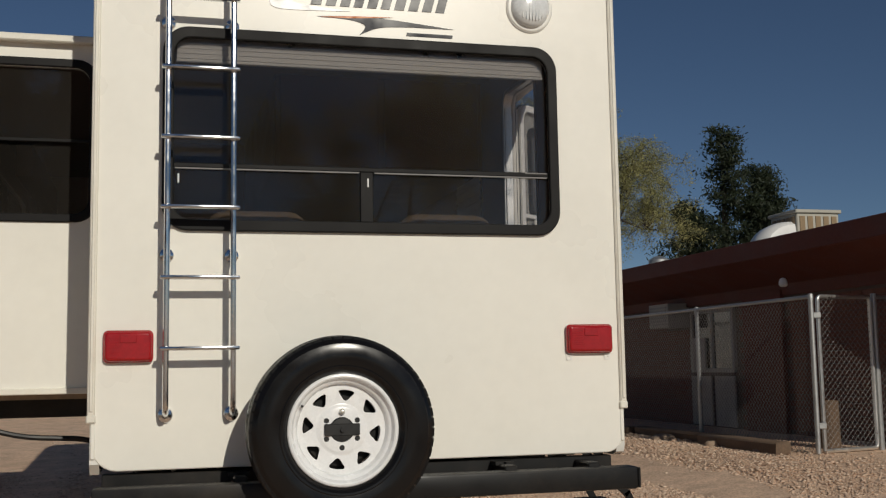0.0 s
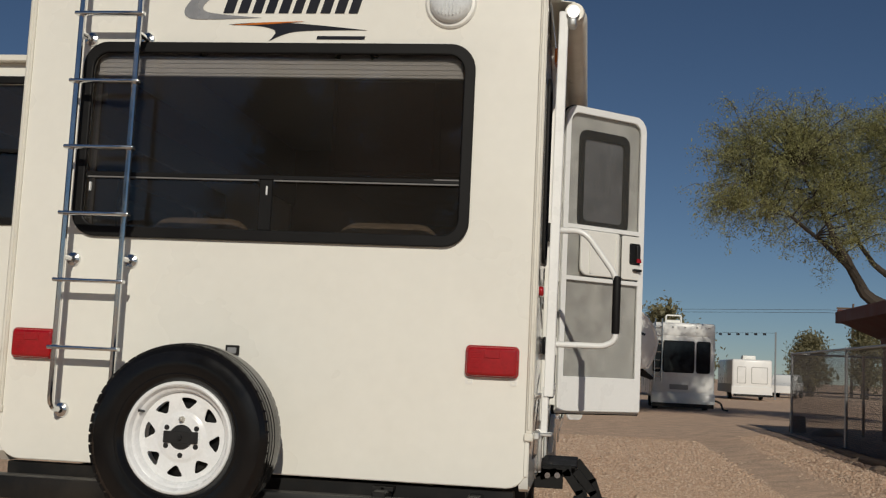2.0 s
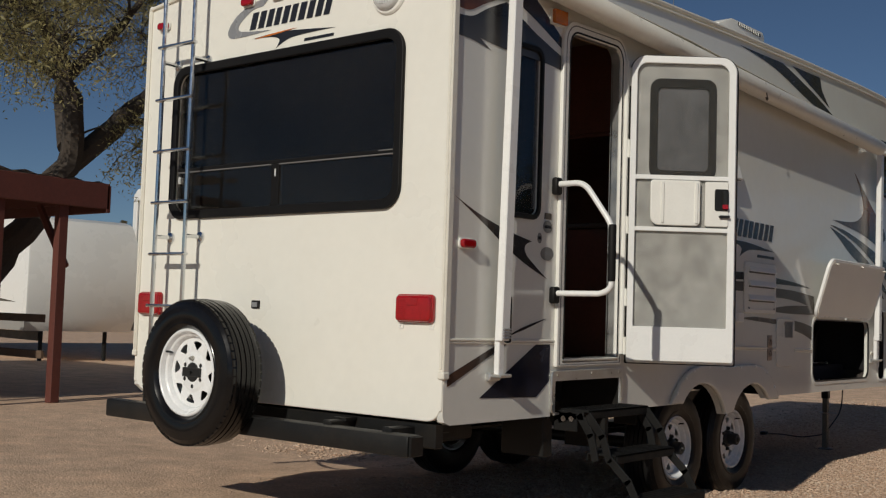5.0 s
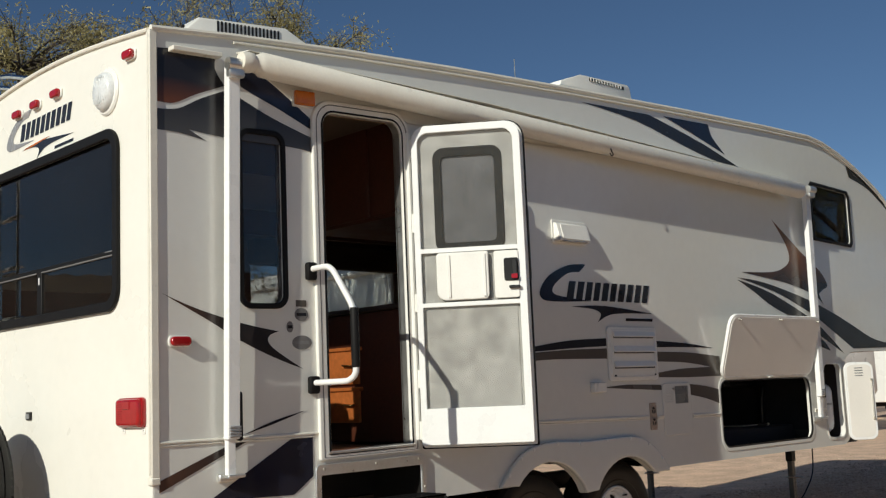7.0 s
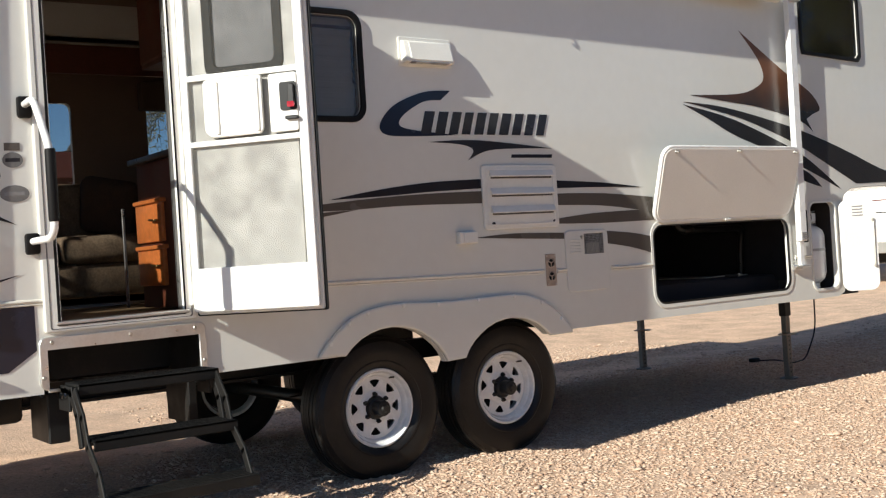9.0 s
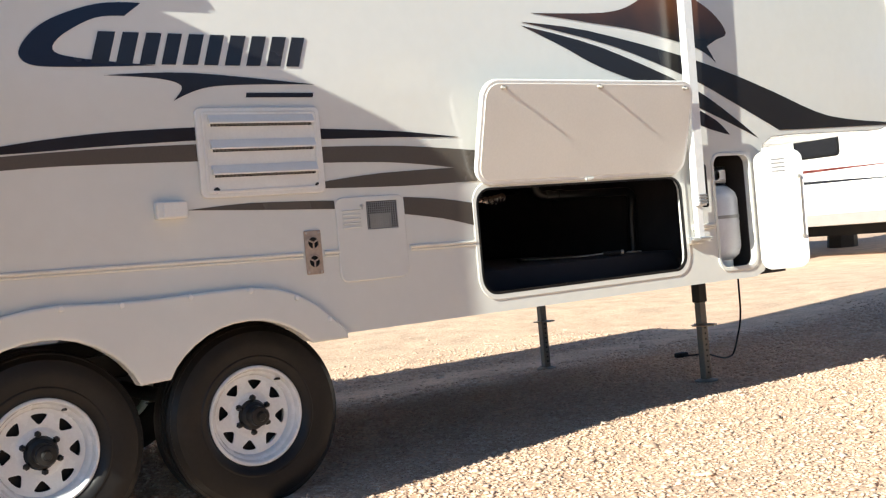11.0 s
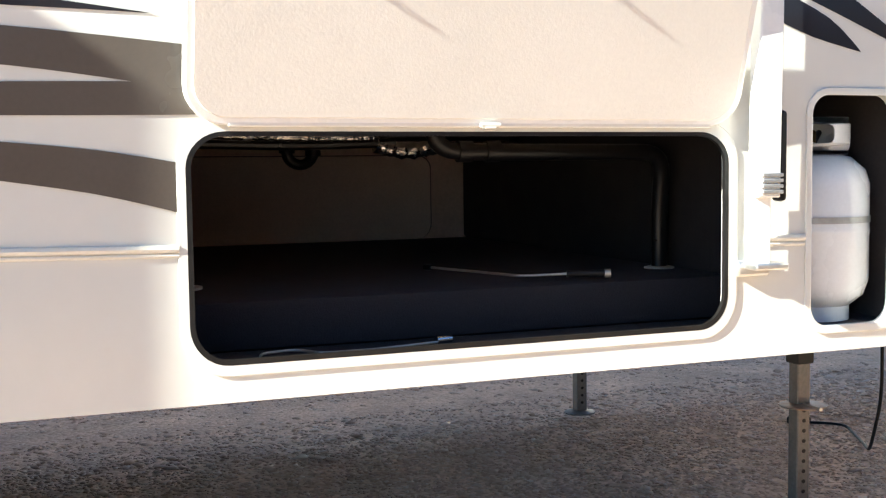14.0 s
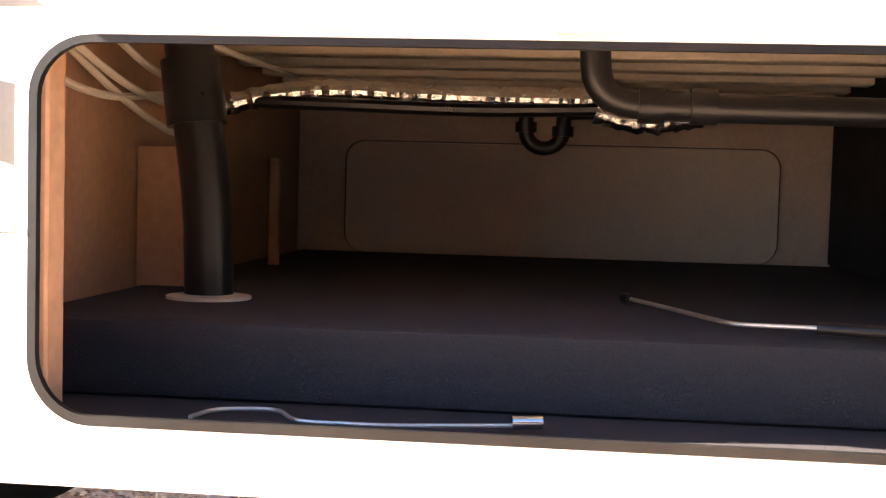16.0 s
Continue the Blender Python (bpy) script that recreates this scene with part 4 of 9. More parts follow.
side_window(rrect(0.460, 1.682, 0.748, 2.565, 0.07), rrect(0.488, 1.710, 0.720, 2.537, 0.045), "narrow dark-tinted window in a black frame")
side_window(rrect(1.99, 1.836, 2.575, 2.382, 0.08), rrect(2.02, 1.866, 2.545, 2.352, 0.055), "dark-tinted window with a pale blind behind")
side_window([(6.055, 2.41), (6.07, 2.362), (6.71, 2.34), (6.745, 2.375), (6.75, 2.775), (6.72, 2.828), (6.09, 2.850), (6.055, 2.815)], WIN_C, "small dark-tinted window near the nose")
pleat = thing("pleated_blind", (-0.08, 2.3, 1.84), "pale grey pleated blind lowered behind a side window", "blind")
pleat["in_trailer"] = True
bm = B()
for k in range(20):
    box(bm, (-0.075 - 0.008 * (k % 2), 2.01, 1.860 + 0.0255 * k), (-0.067 - 0.008 * (k % 2), 2.555, 1.887 + 0.026 * k), 0.003)
part("pleats", bm, SHADE_CLOTH, pleat)

# ---- door opening, door, screen door ----
door_frame = sheet("door_frame", [rrect(0.915, 0.915, 1.59, 2.755, (0.01, 0.01, 0.12, 0.12), 8), rrect(0.985, 0.947, 1.53, 2.69, (0.005, 0.005, 0.07, 0.07), 8)], 0.024, side_x(0.0), PLASTIC_W, trailer, "cream aluminium door surround", bevel=0.006, seg=2)
sheet("door_jamb", [rrect(0.955, 0.930, 1.557, 2.72, (0.005, 0.005, 0.09, 0.09), 8), rrect(0.978, 0.943, 1.535, 2.697, (0.005, 0.005, 0.075, 0.075), 8)], 0.062, side_x(-0.055), ALU, door_frame)
sheet("frame_groove", [rrect(0.936, 0.925, 1.571, 2.735, (0.01, 0.01, 0.105, 0.105), 8), rrect(0.942, 0.928, 1.565, 2.729, (0.01, 0.01, 0.100, 0.100), 8)], 0.002, side_x(0.0232), DULL_BEAD, door_frame)
sheet("frame_gasket", [rrect(0.968, 0.937, 1.541, 2.704, (0.005, 0.005, 0.085, 0.085), 8), rrect(0.980, 0.945, 1.533, 2.694, (0.005, 0.005, 0.073, 0.073), 8)], 0.003, side_x(0.0232), FRAME_BLACK, door_frame)
bm = B()
box(bm, (-0.10, 0.96, 0.94), (0.030, 1.555, 0.955), 0.004)
part("threshold", bm, ALU, door_frame)
bm = B()
box(bm, (0.018, 1.560, 0.97), (0.045, 1.582, 2.64), 0.004)
for z in (1.02, 1.30, 1.72, 2.15, 2.55):
    cyl(bm, (0.045, 1.582, z - 0.05), (0.045, 1.582, z + 0.05), 0.012, 10)
part("hinge", bm, PLASTIC_W, door_frame)
H0, H1 = Vector((0.050, 1.578, 0)), Vector((0.538, 1.962, 0))
D = (H1 - H0).normalized()
NRM = Vector((D.y, -D.x, 0))
LEAF = Matrix(((D.x, 0, NRM.x, H0.x), (D.y, 0, NRM.y, H0.y), (0, 1, 0, 0), (0, 0, 0, 1)))
DW = (H1 - H0).length
Z0, Z1 = 0.928, 2.665


def leaf(w):
    return LEAF @ Matrix.Translation((0, 0, w))


entry_door = sheet("entry_door", [rrect(0.01, Z0, DW + 0.012, Z1 + 0.005, (0.01, 0.01, 0.09, 0.09), 8), rrect(0.148, 2.03, 0.480, Z1 - 0.150, 0.05)], 0.038, leaf(-0.040), PLASTIC_W, trailer, "open cream entry door with a dark window", bevel=0.003)
sheet("window_frame", [rrect(0.120, 1.985, 0.512, Z1 - 0.120, 0.06), rrect(0.165, 2.035, 0.467, Z1 - 0.170, 0.03)], 0.052, leaf(-0.046), FRAME_BLACK, entry_door, "", bevel=0.004)
sheet("pane", [rrect(0.155, 2.028, 0.477, Z1 - 0.155, 0.03)], 0.005, leaf(-0.022), GLASS, entry_door)
# Added grey sheet that paints the sky's reflection into the pane.
sheet("window_shade", [rrect(0.157, 2.030, 0.475, Z1 - 0.157, 0.03)], 0.004, leaf(-0.014), mat("grey_pane_reflection", (0.20, 0.20, 0.21), rough=0.5, var=0.15, scale=6), entry_door)
sheet("edge_seal", [rrect(0.0, Z0 - 0.006, DW + 0.022, Z1 + 0.012, (0.01, 0.01, 0.1, 0.1), 8), rrect(0.016, Z0 + 0.008, DW + 0.004, Z1 - 0.004, (0.01, 0.01, 0.085, 0.085), 8)], 0.016, leaf(-0.030), FRAME_BLACK, entry_door, "black rubber edge seal")
FR = rrect(0.005, Z0 + 0.012, DW, Z1, (0.01, 0.01, 0.085, 0.085), 8)
screen_door = sheet("screen_door", [FR, rrect(0.040, 1.136, DW - 0.042, 1.688, 0.004), rrect(0.040, 1.713, DW - 0.042, 1.981, 0.004), rrect(0.040, 2.006, DW - 0.042, Z1 - 0.04, (0.004, 0.004, 0.06, 0.06), 8)], 0.020, leaf(0.008), WHITE, trailer, "white screen door folded back with the entry door", bevel=0.003)
for a, b in ((1.126, 1.70), (1.705, 1.988), (1.998, Z1 - 0.03)):
    sheet("screen", [rrect(0.034, a, DW - 0.036, b, 0.01)], 0.002, leaf(0.016), SCREEN, screen_door)
sheet("inner_panel", [rrect(0.06, 1.0, DW - 0.06, 2.0, 0.02)], 0.006, leaf(-0.002), PLASTIC_W, entry_door)
slider = sheet("slider_panel", [rrect(0.125, 1.722, 0.415, 1.978, (0.05, 0.03, 0.01, 0.02), 6)], 0.020, leaf(0.026), PLASTIC_W, screen_door, "cream plastic sliding panel", bevel=0.007, seg=2)
for u in (0.195, 0.392):
    sheet("slider_rib", [rrect(u - 0.009, 1.735, u + 0.009, 1.965, 0.006)], 0.010, leaf(0.044), PLASTIC_W, slider, "", bevel=0.003)
latch_plate = sheet("latch_plate", [rrect(0.445, 1.722, DW - 0.040, 1.975, 0.012)], 0.012, leaf(0.024), PLASTIC_W, screen_door, "", bevel=0.003)
sheet("latch_pocket", [rrect(0.500, 1.815, 0.580, 1.935, 0.012)], 0.008, leaf(0.034), BLACK, latch_plate)
sheet("latch_lever", [rrect(0.545, 1.83, 0.573, 1.925, 0.01)], 0.016, leaf(0.040), GREASE, latch_plate, "", bevel=0.003)
sheet("red_mark", [rrect(0.541, 1.825, 0.575, 1.850, 0.006)], 0.006, leaf(0.054), RED, latch_plate)
sheet("latch_lever", [rrect(0.525, 1.772, 0.587, 1.788, 0.006)], 0.022, leaf(0.034), GREASE, latch_plate, "", bevel=0.003)
sheet("kick_panel", [rrect(0.034, Z0 + 0.02, DW - 0.03, 1.131, 0.006)], 0.014, leaf(0.012), WHITE, screen_door, "", bevel=0.002)

# ---- grab handle ----
handle = part("grab_handle", tube(B(), smooth_path([(0.02, 0.885, 1.885), (0.20, 0.875, 1.885), (0.372, 0.880, 1.655), (0.372, 0.880, 1.335), (0.315, 0.880, 1.305), (0.02, 0.885, 1.305)], 0.06, 5), 0.0155, 12), WHITE, trailer, "white fold-out grab handle with a black grip")
part("grip", lathe(B(), [(0.0, 0.0), (0.019, 0.002), (0.021, 0.01), (0.021, 0.285), (0.019, 0.293), (0.0, 0.295)], (0.372, 0.880, 1.368), (0, 0, 1), 14), FRAME_BLACK, handle)
for z in (1.885, 1.305):
    bm = B()
    box(bm, (0.0, 0.855, z - 0.055), (0.038, 0.915, z + 0.035), 0.012, seg=2)
    part("mount", bm, FRAME_BLACK, handle)

# ---- step well and folding steps ----
STEP_OUT = rrect(0.885, 0.69, 1.632, 0.898, 0.03)
step_frame = sheet("step_well_trim", [STEP_OUT, [(0.915, 0.68), (1.606, 0.68), (1.606, 0.852), (0.915, 0.852)]], 0.016, side_x(0.001), ALU, trailer, "bare aluminium step surround", bevel=0.004)
for y, z in ((0.900, 0.74), (0.940, 0.876), (1.28, 0.876), (1.58, 0.876), (1.619, 0.74)):
    bm = B()
    lathe(bm, [(0.0, 0.004), (0.007, 0.003), (0.009, 0.0)], (0.017, y, z), (1, 0, 0), 10)
    part("screw", bm, ZINC, step_frame)
bm = B()
box(bm, (-0.42, 0.895, 0.70), (-0.40, 1.61, 0.90))
part("step_well", bm, BLACK, trailer)
for y in (0.885, 1.61):
    part("step_well_side", box(B(), (-0.42, y, 0.66), (-0.01, y + 0.015, 0.89)), BLACK, trailer)
bm = B()
box(bm, (-0.34, 0.925, 0.45), (-0.06, 1.015, 0.672), 0.006)
part("step_mount", bm, BLACK, trailer)
bm = box(B(), (-0.34, 1.560, 0.45), (-0.06, 1.600, 0.672), 0.004)
part("step_mount", bm, STEP_BLACK, trailer)
TREADS = ((0.20, 0.715), (0.37, 0.500), (0.56, 0.285))
first = None
for i, (x, z) in enumerate(TREADS):
    bm = B()
    y0, y1 = 0.982, 1.606
    box(bm, (x - 0.19, y0, z - 0.012), (x, y1, z), 0.003)
    box(bm, (x - 0.012, y0, z - 0.045), (x, y1, z), 0.003)
    box(bm, (x - 0.19, y0, z - 0.045), (x - 0.18, y1, z), 0.003)
    for k in range(5):
        box(bm, (x - 0.17 + 0.032 * k, y0 + 0.02, z), (x - 0.158 + 0.032 * k, y1 - 0.02, z + 0.002))
    t = part("entry_step", bm, STEP_BLACK, first or trailer, "" if first else "black steel fold-out entry steps")
    first = first or t
for y in (0.968, 1.590):
    chain = ((0.02, 0.69),) + TREADS
    for n, (a, b) in enumerate(zip(chain, chain[1:])):
        for o0, o1 in (((-0.055, -0.125), (0.0, -0.040)) if n < 2 else ((-0.03, -0.05),)):
            p, q = Vector((a[0] + o0, y, a[1] - 0.03)), Vector((b[0] + o1, y, b[1] - 0.03))
            mid = p.lerp(q, 0.5) + Vector((0.02 if n else 0.0, 0, 0.012))
            bm = B()
            for s0, s1 in ((p, mid), (mid, q)):
                d = (s1 - s0).normalized()
                u = d.cross(Vector((0, 1, 0)))
                m = Matrix(((d.x, 0, u.x, s0.x), (d.y, 1, u.y, s0.y), (d.z, 0, u.z, s0.z), (0, 0, 0, 1)))
                box(bm, (-0.012, -0.006, -0.022), ((s1 - s0).length + 0.012, 0.006, 0.022), 0.003, m=m)
            part("step_link", bm, STEP_BLACK, first)
    for x, z in ((0.05, 0.665), (0.10, 0.668)):
        bm = B()
        cyl(bm, (x, y - 0.018, z), (x, y + 0.018, z), 0.015, 12)
        part("pivot", bm, CHROME, first)
    bm = B()
    box(bm, (-0.02, y - 0.006, 0.60), (0.13, y + 0.006, 0.70), 0.004)
    part("step_bracket", bm, STEP_BLACK, first)

# ---- awning ----
def arm(y, tilt, drop):
    a = part("awning_arm", box(B(), (0.105, y - 0.033, 1.06), (0.15, y + 0.033, 2.85 - drop), 0.004), WHITE, trailer, "white folded awning arm")
    for v in a.data.vertices:
        k = (v.co.z - 1.06) / 1.79
        v.co.x += -0.065 + 0.008 * k
        v.co.y += 0.03 * k * tilt
    bm = B()
    box(bm, (0.030, y - 0.022, 0.89), (0.062, y + 0.022, 1.10), 0.004)
    part("inner_arm", bm, WHITE, a)
    bm = B()
    box(bm, (0.0, y - 0.05, 0.868), (0.03, y + 0.045, 0.905), 0.006)
    box(bm, (0.0, y - 0.035, 0.885), (0.085, y + 0.06, 0.900), 0.004)
    part("foot_bracket", bm, ALU, a)
    bm = B()
    box(bm, (0.045, y + 0.030, 1.05), (0.085, y + 0.052, 1.28), 0.01, seg=2)
    part("lock_lever", bm, FRAME_BLACK, a)
    bm = B()
    for k in range(4):
        box(bm, (0.064, y - 0.024, 1.070 + 0.014 * k), (0.092, y + 0.036, 1.080 + 0.014 * k), 0.002)
    part("arm_grip", bm, SILVER, a)
    bm = B()
    box(bm, (0.088, y - 0.02, 2.775 - drop), (0.13, y + 0.07, 2.86 - drop), 0.012, seg=2)
    cyl(bm, (0.115, y - 0.025, 2.840 - drop), (0.115, y + 0.075, 2.840 - drop), 0.03, 14)
    part("arm_head", bm, ALU, a)
    return a


arm(0.372, 1.0, 0.0)
arm(5.865, 0.6, 0.095)
bm = B()
lathe(bm, [(0.0, 0.0), (0.045, 0.0), (0.052, 0.03), (0.050, 0.06), (0.042, 0.075), (0.05, 0.10), (0.062, 0.12), (0.062, 5.28), (0.05, 5.30), (0.03, 5.34), (0.0, 5.36)], (0.118, 0.42, 2.858), (0, 1, -0.0265), 24)
awning = part("awning", bm, TRIM, trailer, "rolled cream awning along the roof edge")
bm = B()
vs = [bm.verts.new((x, y, z - 0.0265 * (y - 0.42))) for y in (0.47, 2.2, 3.9, 5.72) for x, z in ((0.004, 2.936), (0.120, 2.922), (0.120, 2.918), (0.004, 2.932))]
for k in range(3):
    bridge(bm, vs[4 * k:4 * k + 4], vs[4 * k + 4:4 * k + 8])
bm.faces.new(vs[:4][::-1])
bm.faces.new(vs[-4:])
bmesh.ops.recalc_face_normals(bm, faces=bm.faces[:])
part("awning_fabric", bm, TRIM, awning)
bm = B()
box(bm, (0.004, 0.09, 2.885), (0.055, 0.36, 2.908), 0.003)
part("awning_rail", bm, TRIM, awning)
bm = B()
tube(bm, smooth_path([(0.17, 3.22, 2.745), (0.172, 3.225, 2.72), (0.172, 3.245, 2.70), (0.172, 3.225, 2.685), (0.171, 3.21, 2.705)], 0.02, 3), 0.004, 6)
part("pull_strap", bm, FRAME_BLACK, awning)

# ---- vent hood, louvre, heater, exhaust, small fittings ----
hb = B()
pts = [(0.0, 2.135), (0.062, 2.140), (0.062, 2.155), (0.035, 2.245), (0.0, 2.258)]
a = [hb.verts.new((x, 2.80, z)) for x, z in pts]
b2 = [hb.verts.new((x, 3.095, z)) for x, z in pts]
bridge(hb, a, b2)
hb.faces.new(a[::-1])
hb.faces.new(b2)
bmesh.ops.bevel(hb, geom=hb.edges[:], offset=0.003, segments=2, affect="EDGES", profile=0.5)
bmesh.ops.recalc_face_normals(hb, faces=hb.faces[:])
hood = part("vent_hood", hb, PLASTIC_W, trailer, "cream plastic range vent hood")
bm = B()
box(bm, (0.03, 2.83, 2.136), (0.066, 3.065, 2.143), 0.002)
part("damper_lip", bm, SILVER, hood)
sheet("hood_flange", [rrect(2.785, 2.125, 3.11, 2.272, 0.012)], 0.010, side_x(0.0), PLASTIC_W, hood, "", bevel=0.003)
sheet("hood_flap", [rrect(2.83, 2.148, 3.085, 2.240, 0.006)], 0.006, Matrix.Translation((0.0615, 0, 0)) @ Matrix(((0, -0.285, 1, 0.612), (1, 0, 0, 0), (0, 1, 0.285, 0), (0, 0, 0, 1))), PLASTIC_W, hood, "", bevel=0.002)

louvre = sheet("fridge_louvre", [rrect(3.257, 1.250, 3.780, 1.612, 0.025)], 0.016, side_x(0.0), PLASTIC_W, trailer, "cream three-slot refrigerator vent panel", bevel=0.005, seg=2)
sheet("louvre_rim", [rrect(3.280, 1.268, 3.760, 1.594, 0.015), rrect(3.292, 1.280, 3.748, 1.582, 0.012)], 0.006, side_x(0.015), PLASTIC_W, louvre, "", bevel=0.002)
for z in (1.534, 1.432, 1.330):
    bm = B()
    box(bm, (0.010, 3.315, z + 0.001), (0.018, 3.740, z + 0.013), 0.001)
    part("slot", bm, BLACK, louvre)
    bm = B()
    for q in range(27):
        box(bm, (0.017, 3.322 + 0.0158 * q, z + 0.001), (0.020, 3.327 + 0.0158 * q, z + 0.013))
    box(bm, (0.017, 3.315, z + 0.006), (0.0195, 3.740, z + 0.008))
    part("slot_grid", bm, DULL_BEAD, louvre)
    bm = B()
    vs = [bm.verts.new((x, y, zz)) for y in (3.305, 3.745) for x, zz in ((0.016, z + 0.014), (0.036, z + 0.010), (0.038, z + 0.016), (0.020, z + 0.050), (0.016, z + 0.050))]
    bridge(bm, vs[:5], vs[5:])
    bm.faces.new(vs[:5][::-1])
    bm.faces.new(vs[5:])
    bmesh.ops.recalc_face_normals(bm, faces=bm.faces[:])
    part("louvre_blade", bm, PLASTIC_W, louvre)
for y in (3.318, 3.745):
    bm = lathe(B(), [(0.0, 0.004), (0.010, 0.004), (0.013, 0.0)], (0.016, y, 1.280), (1, 0, 0), 12)
    part("twist_lock", bm, GREASE, louvre)

heater = sheet("water_heater_door", [rrect(3.818, 0.868, 4.145, 1.222, 0.035), rrect(3.962, 1.078, 4.108, 1.198, 0.002)], 0.009, side_x(0.0), GEL_SHADE, trailer, "cream water heater door with a mesh grille", bevel=0.004, seg=2)
sheet("grille_back", [rrect(3.955, 1.07, 4.115, 1.205, 0.002)], 0.003, side_x(0.001), BLACK, heater)
bm = B()
for k in range(15):
    y = 3.965 + 0.0101 * k
    box(bm, (0.007, y - 0.0014, 1.078), (0.010, y + 0.0014, 1.198))
for k in range(12):
    z = 1.081 + 0.0101 * k
    box(bm, (0.008, 3.962, z - 0.0014), (0.011, 4.108, z + 0.0014))
part("grille_mesh", bm, GALV, heater)
sheet("heat_shield", [rrect(3.975, 1.082, 4.075, 1.145, 0.002)], 0.002, side_x(0.004), ZINC, heater)
for k in range(5):
    bm = B()
    z = 1.088 + 0.018 * k
    box(bm, (0.008, 3.845, z), (0.014, 3.928, z + 0.007), 0.002)
    part("slat", bm, GEL_SHADE, heater)
bm = B()
cyl(bm, (0.008, 3.935, 1.182), (0.026, 3.935, 1.182), 0.005, 8)
box(bm, (0.018, 3.932, 1.165), (0.022, 3.938, 1.19), 0.001)
part("turn_button", bm, ZINC, heater)

EXH = mat("dusty_exhaust_plate", (0.44, 0.355, 0.285), rough=0.55, metal=0.2, var=0.18, scale=30, dirt=(0.20, 0.10, 0.05), dirt_amount=0.3, dirt_scale=14)
exhaust = sheet("furnace_exhaust", [rrect(3.668, 0.912, 3.742, 1.092, 0.006), circle(3.705, 1.040, 0.024, 20), circle(3.705, 0.962, 0.024, 20)], 0.006, side_x(0.001), EXH, trailer, "rust-stained two-port furnace exhaust plate", bevel=0.0015)
sheet("port_back", [rrect(3.672, 0.92, 3.738, 1.085, 0.004)], 0.002, side_x(0.0005), BLACK, exhaust)
for z in (1.040, 0.962):
    bm = lathe(B(), [(0.030, 0.0), (0.030, 0.004), (0.024, 0.006), (0.024, 0.0)], (0.006, 3.705, z), (1, 0, 0), 20)
    part("port_collar", bm, EXH, exhaust)
    for k in range(3):
        a0 = 2 * math.pi * k / 3 + 0.5
        bm = box(B(), (-0.002, 0.0, -0.003), (0.002, 0.024, 0.003), m=Matrix.Translation((0.009, 3.705, z)) @ Matrix.Rotation(a0, 4, "X"))
        part("port_spoke", bm, EXH, exhaust)
for y in (3.677, 3.733):
    for z in (0.920, 1.082):
        bm = lathe(B(), [(0.0, 0.003), (0.004, 0.002), (0.005, 0.0)], (0.007, y, z), (1, 0, 0), 8)
        part("screw", bm, ZINC, exhaust)

cover = sheet("outlet_cover", [rrect(3.072, 1.180, 3.190, 1.246, 0.006)], 0.040, side_x(0.0), PLASTIC_W, trailer, "small cream weatherproof outlet cover", bevel=0.006, seg=2)
sheet("cover_flap", [rrect(3.097, 1.184, 3.186, 1.242, 0.005)], 0.006, side_x(0.039), PLASTIC_W, cover, "", bevel=0.002)
for y, z, nm in ((0.135, 1.527, "side_marker"),):
    mk = sheet(nm, [rrect(y - 0.058, z - 0.026, y + 0.058, z + 0.026, 0.02)], 0.012, side_x(0.0), PLASTIC_W, trailer, "red side marker lamp", bevel=0.003)
    sheet("lens", [rrect(y - 0.052, z - 0.022, y + 0.052, z + 0.022, 0.02)], 0.026, side_x(0.008), RED, mk, "", bevel=0.009, seg=3)
amber = sheet("amber_porch_light", [rrect(0.80, 2.705, 0.935, 2.790, 0.008)], 0.014, side_x(0.0), PLASTIC_W, trailer, "amber porch light", bevel=0.003)
sheet("lens", [rrect(0.806, 2.711, 0.929, 2.784, 0.008)], 0.026, side_x(0.012), AMBER, amber, "", bevel=0.008, seg=2)
part("nose_marker", lathe(B(), [(0.055, 0.0), (0.05, 0.02), (0.03, 0.045), (0.0, 0.05)], (-0.005, 7.60, 2.50), (0.9, 0.4, 0), 16), CLEAR, trailer, "clear marker lamp on the nose")
for (y, z, ry, rz), mt in zip(((0.83, 1.655, 0.042, 0.033), (0.758, 1.592, 0.020, 0.028), (0.83, 1.512, 0.060, 0.036)), (DULL_BEAD, DULL_BEAD, DULL_BEAD)):
    s = sheet("oval_sticker", [[(y + ry * math.cos(t), z + rz * math.sin(t)) for t in [2 * math.pi * k / 28 for k in range(28)]]], 0.0016, side_x(0.001), mt, trailer, "small grey oval sticker")
    sheet("sticker_bar", [rrect(y - ry * 0.7, z - 0.008, y + ry * 0.7, z + 0.008, 0.003)], 0.0022, side_x(0.001), SILVER if ry > 0.05 else INK, s)
sheet("sticker", [rrect(0.798, 1.695, 0.862, 1.728, 0.002)], 0.0016, side_x(0.001), TAUPE, trailer)

# ---- storage bay door, gas bay door ----
bay_trim = sheet("bay_trim", [rrect(4.499, 0.726, 5.829, 1.256, 0.100, 8), rrect(4.521, 0.753, 5.798, 1.223, 0.076, 8)], 0.005, side_x(0.0), GEL_SHADE, trailer, "cream moulded rim of the storage bay", bevel=0.003, seg=2)
sheet("bay_gasket", [rrect(4.517, 0.749, 5.802, 1.227, 0.079, 8), rrect(4.528, 0.760, 5.791, 1.217, 0.070, 8)], 0.012, side_x(-0.006), RUBBER, bay_trim)
bm = B()
box(bm, (0.010, 4.60, 1.236), (0.024, 5.74, 1.248), 0.003)
part("hinge_strip", bm, PLASTIC_W, bay_trim)
q = Vector((0.135, 0, 0.475)).normalized()
HN = Vector((q.z, 0, -q.x))
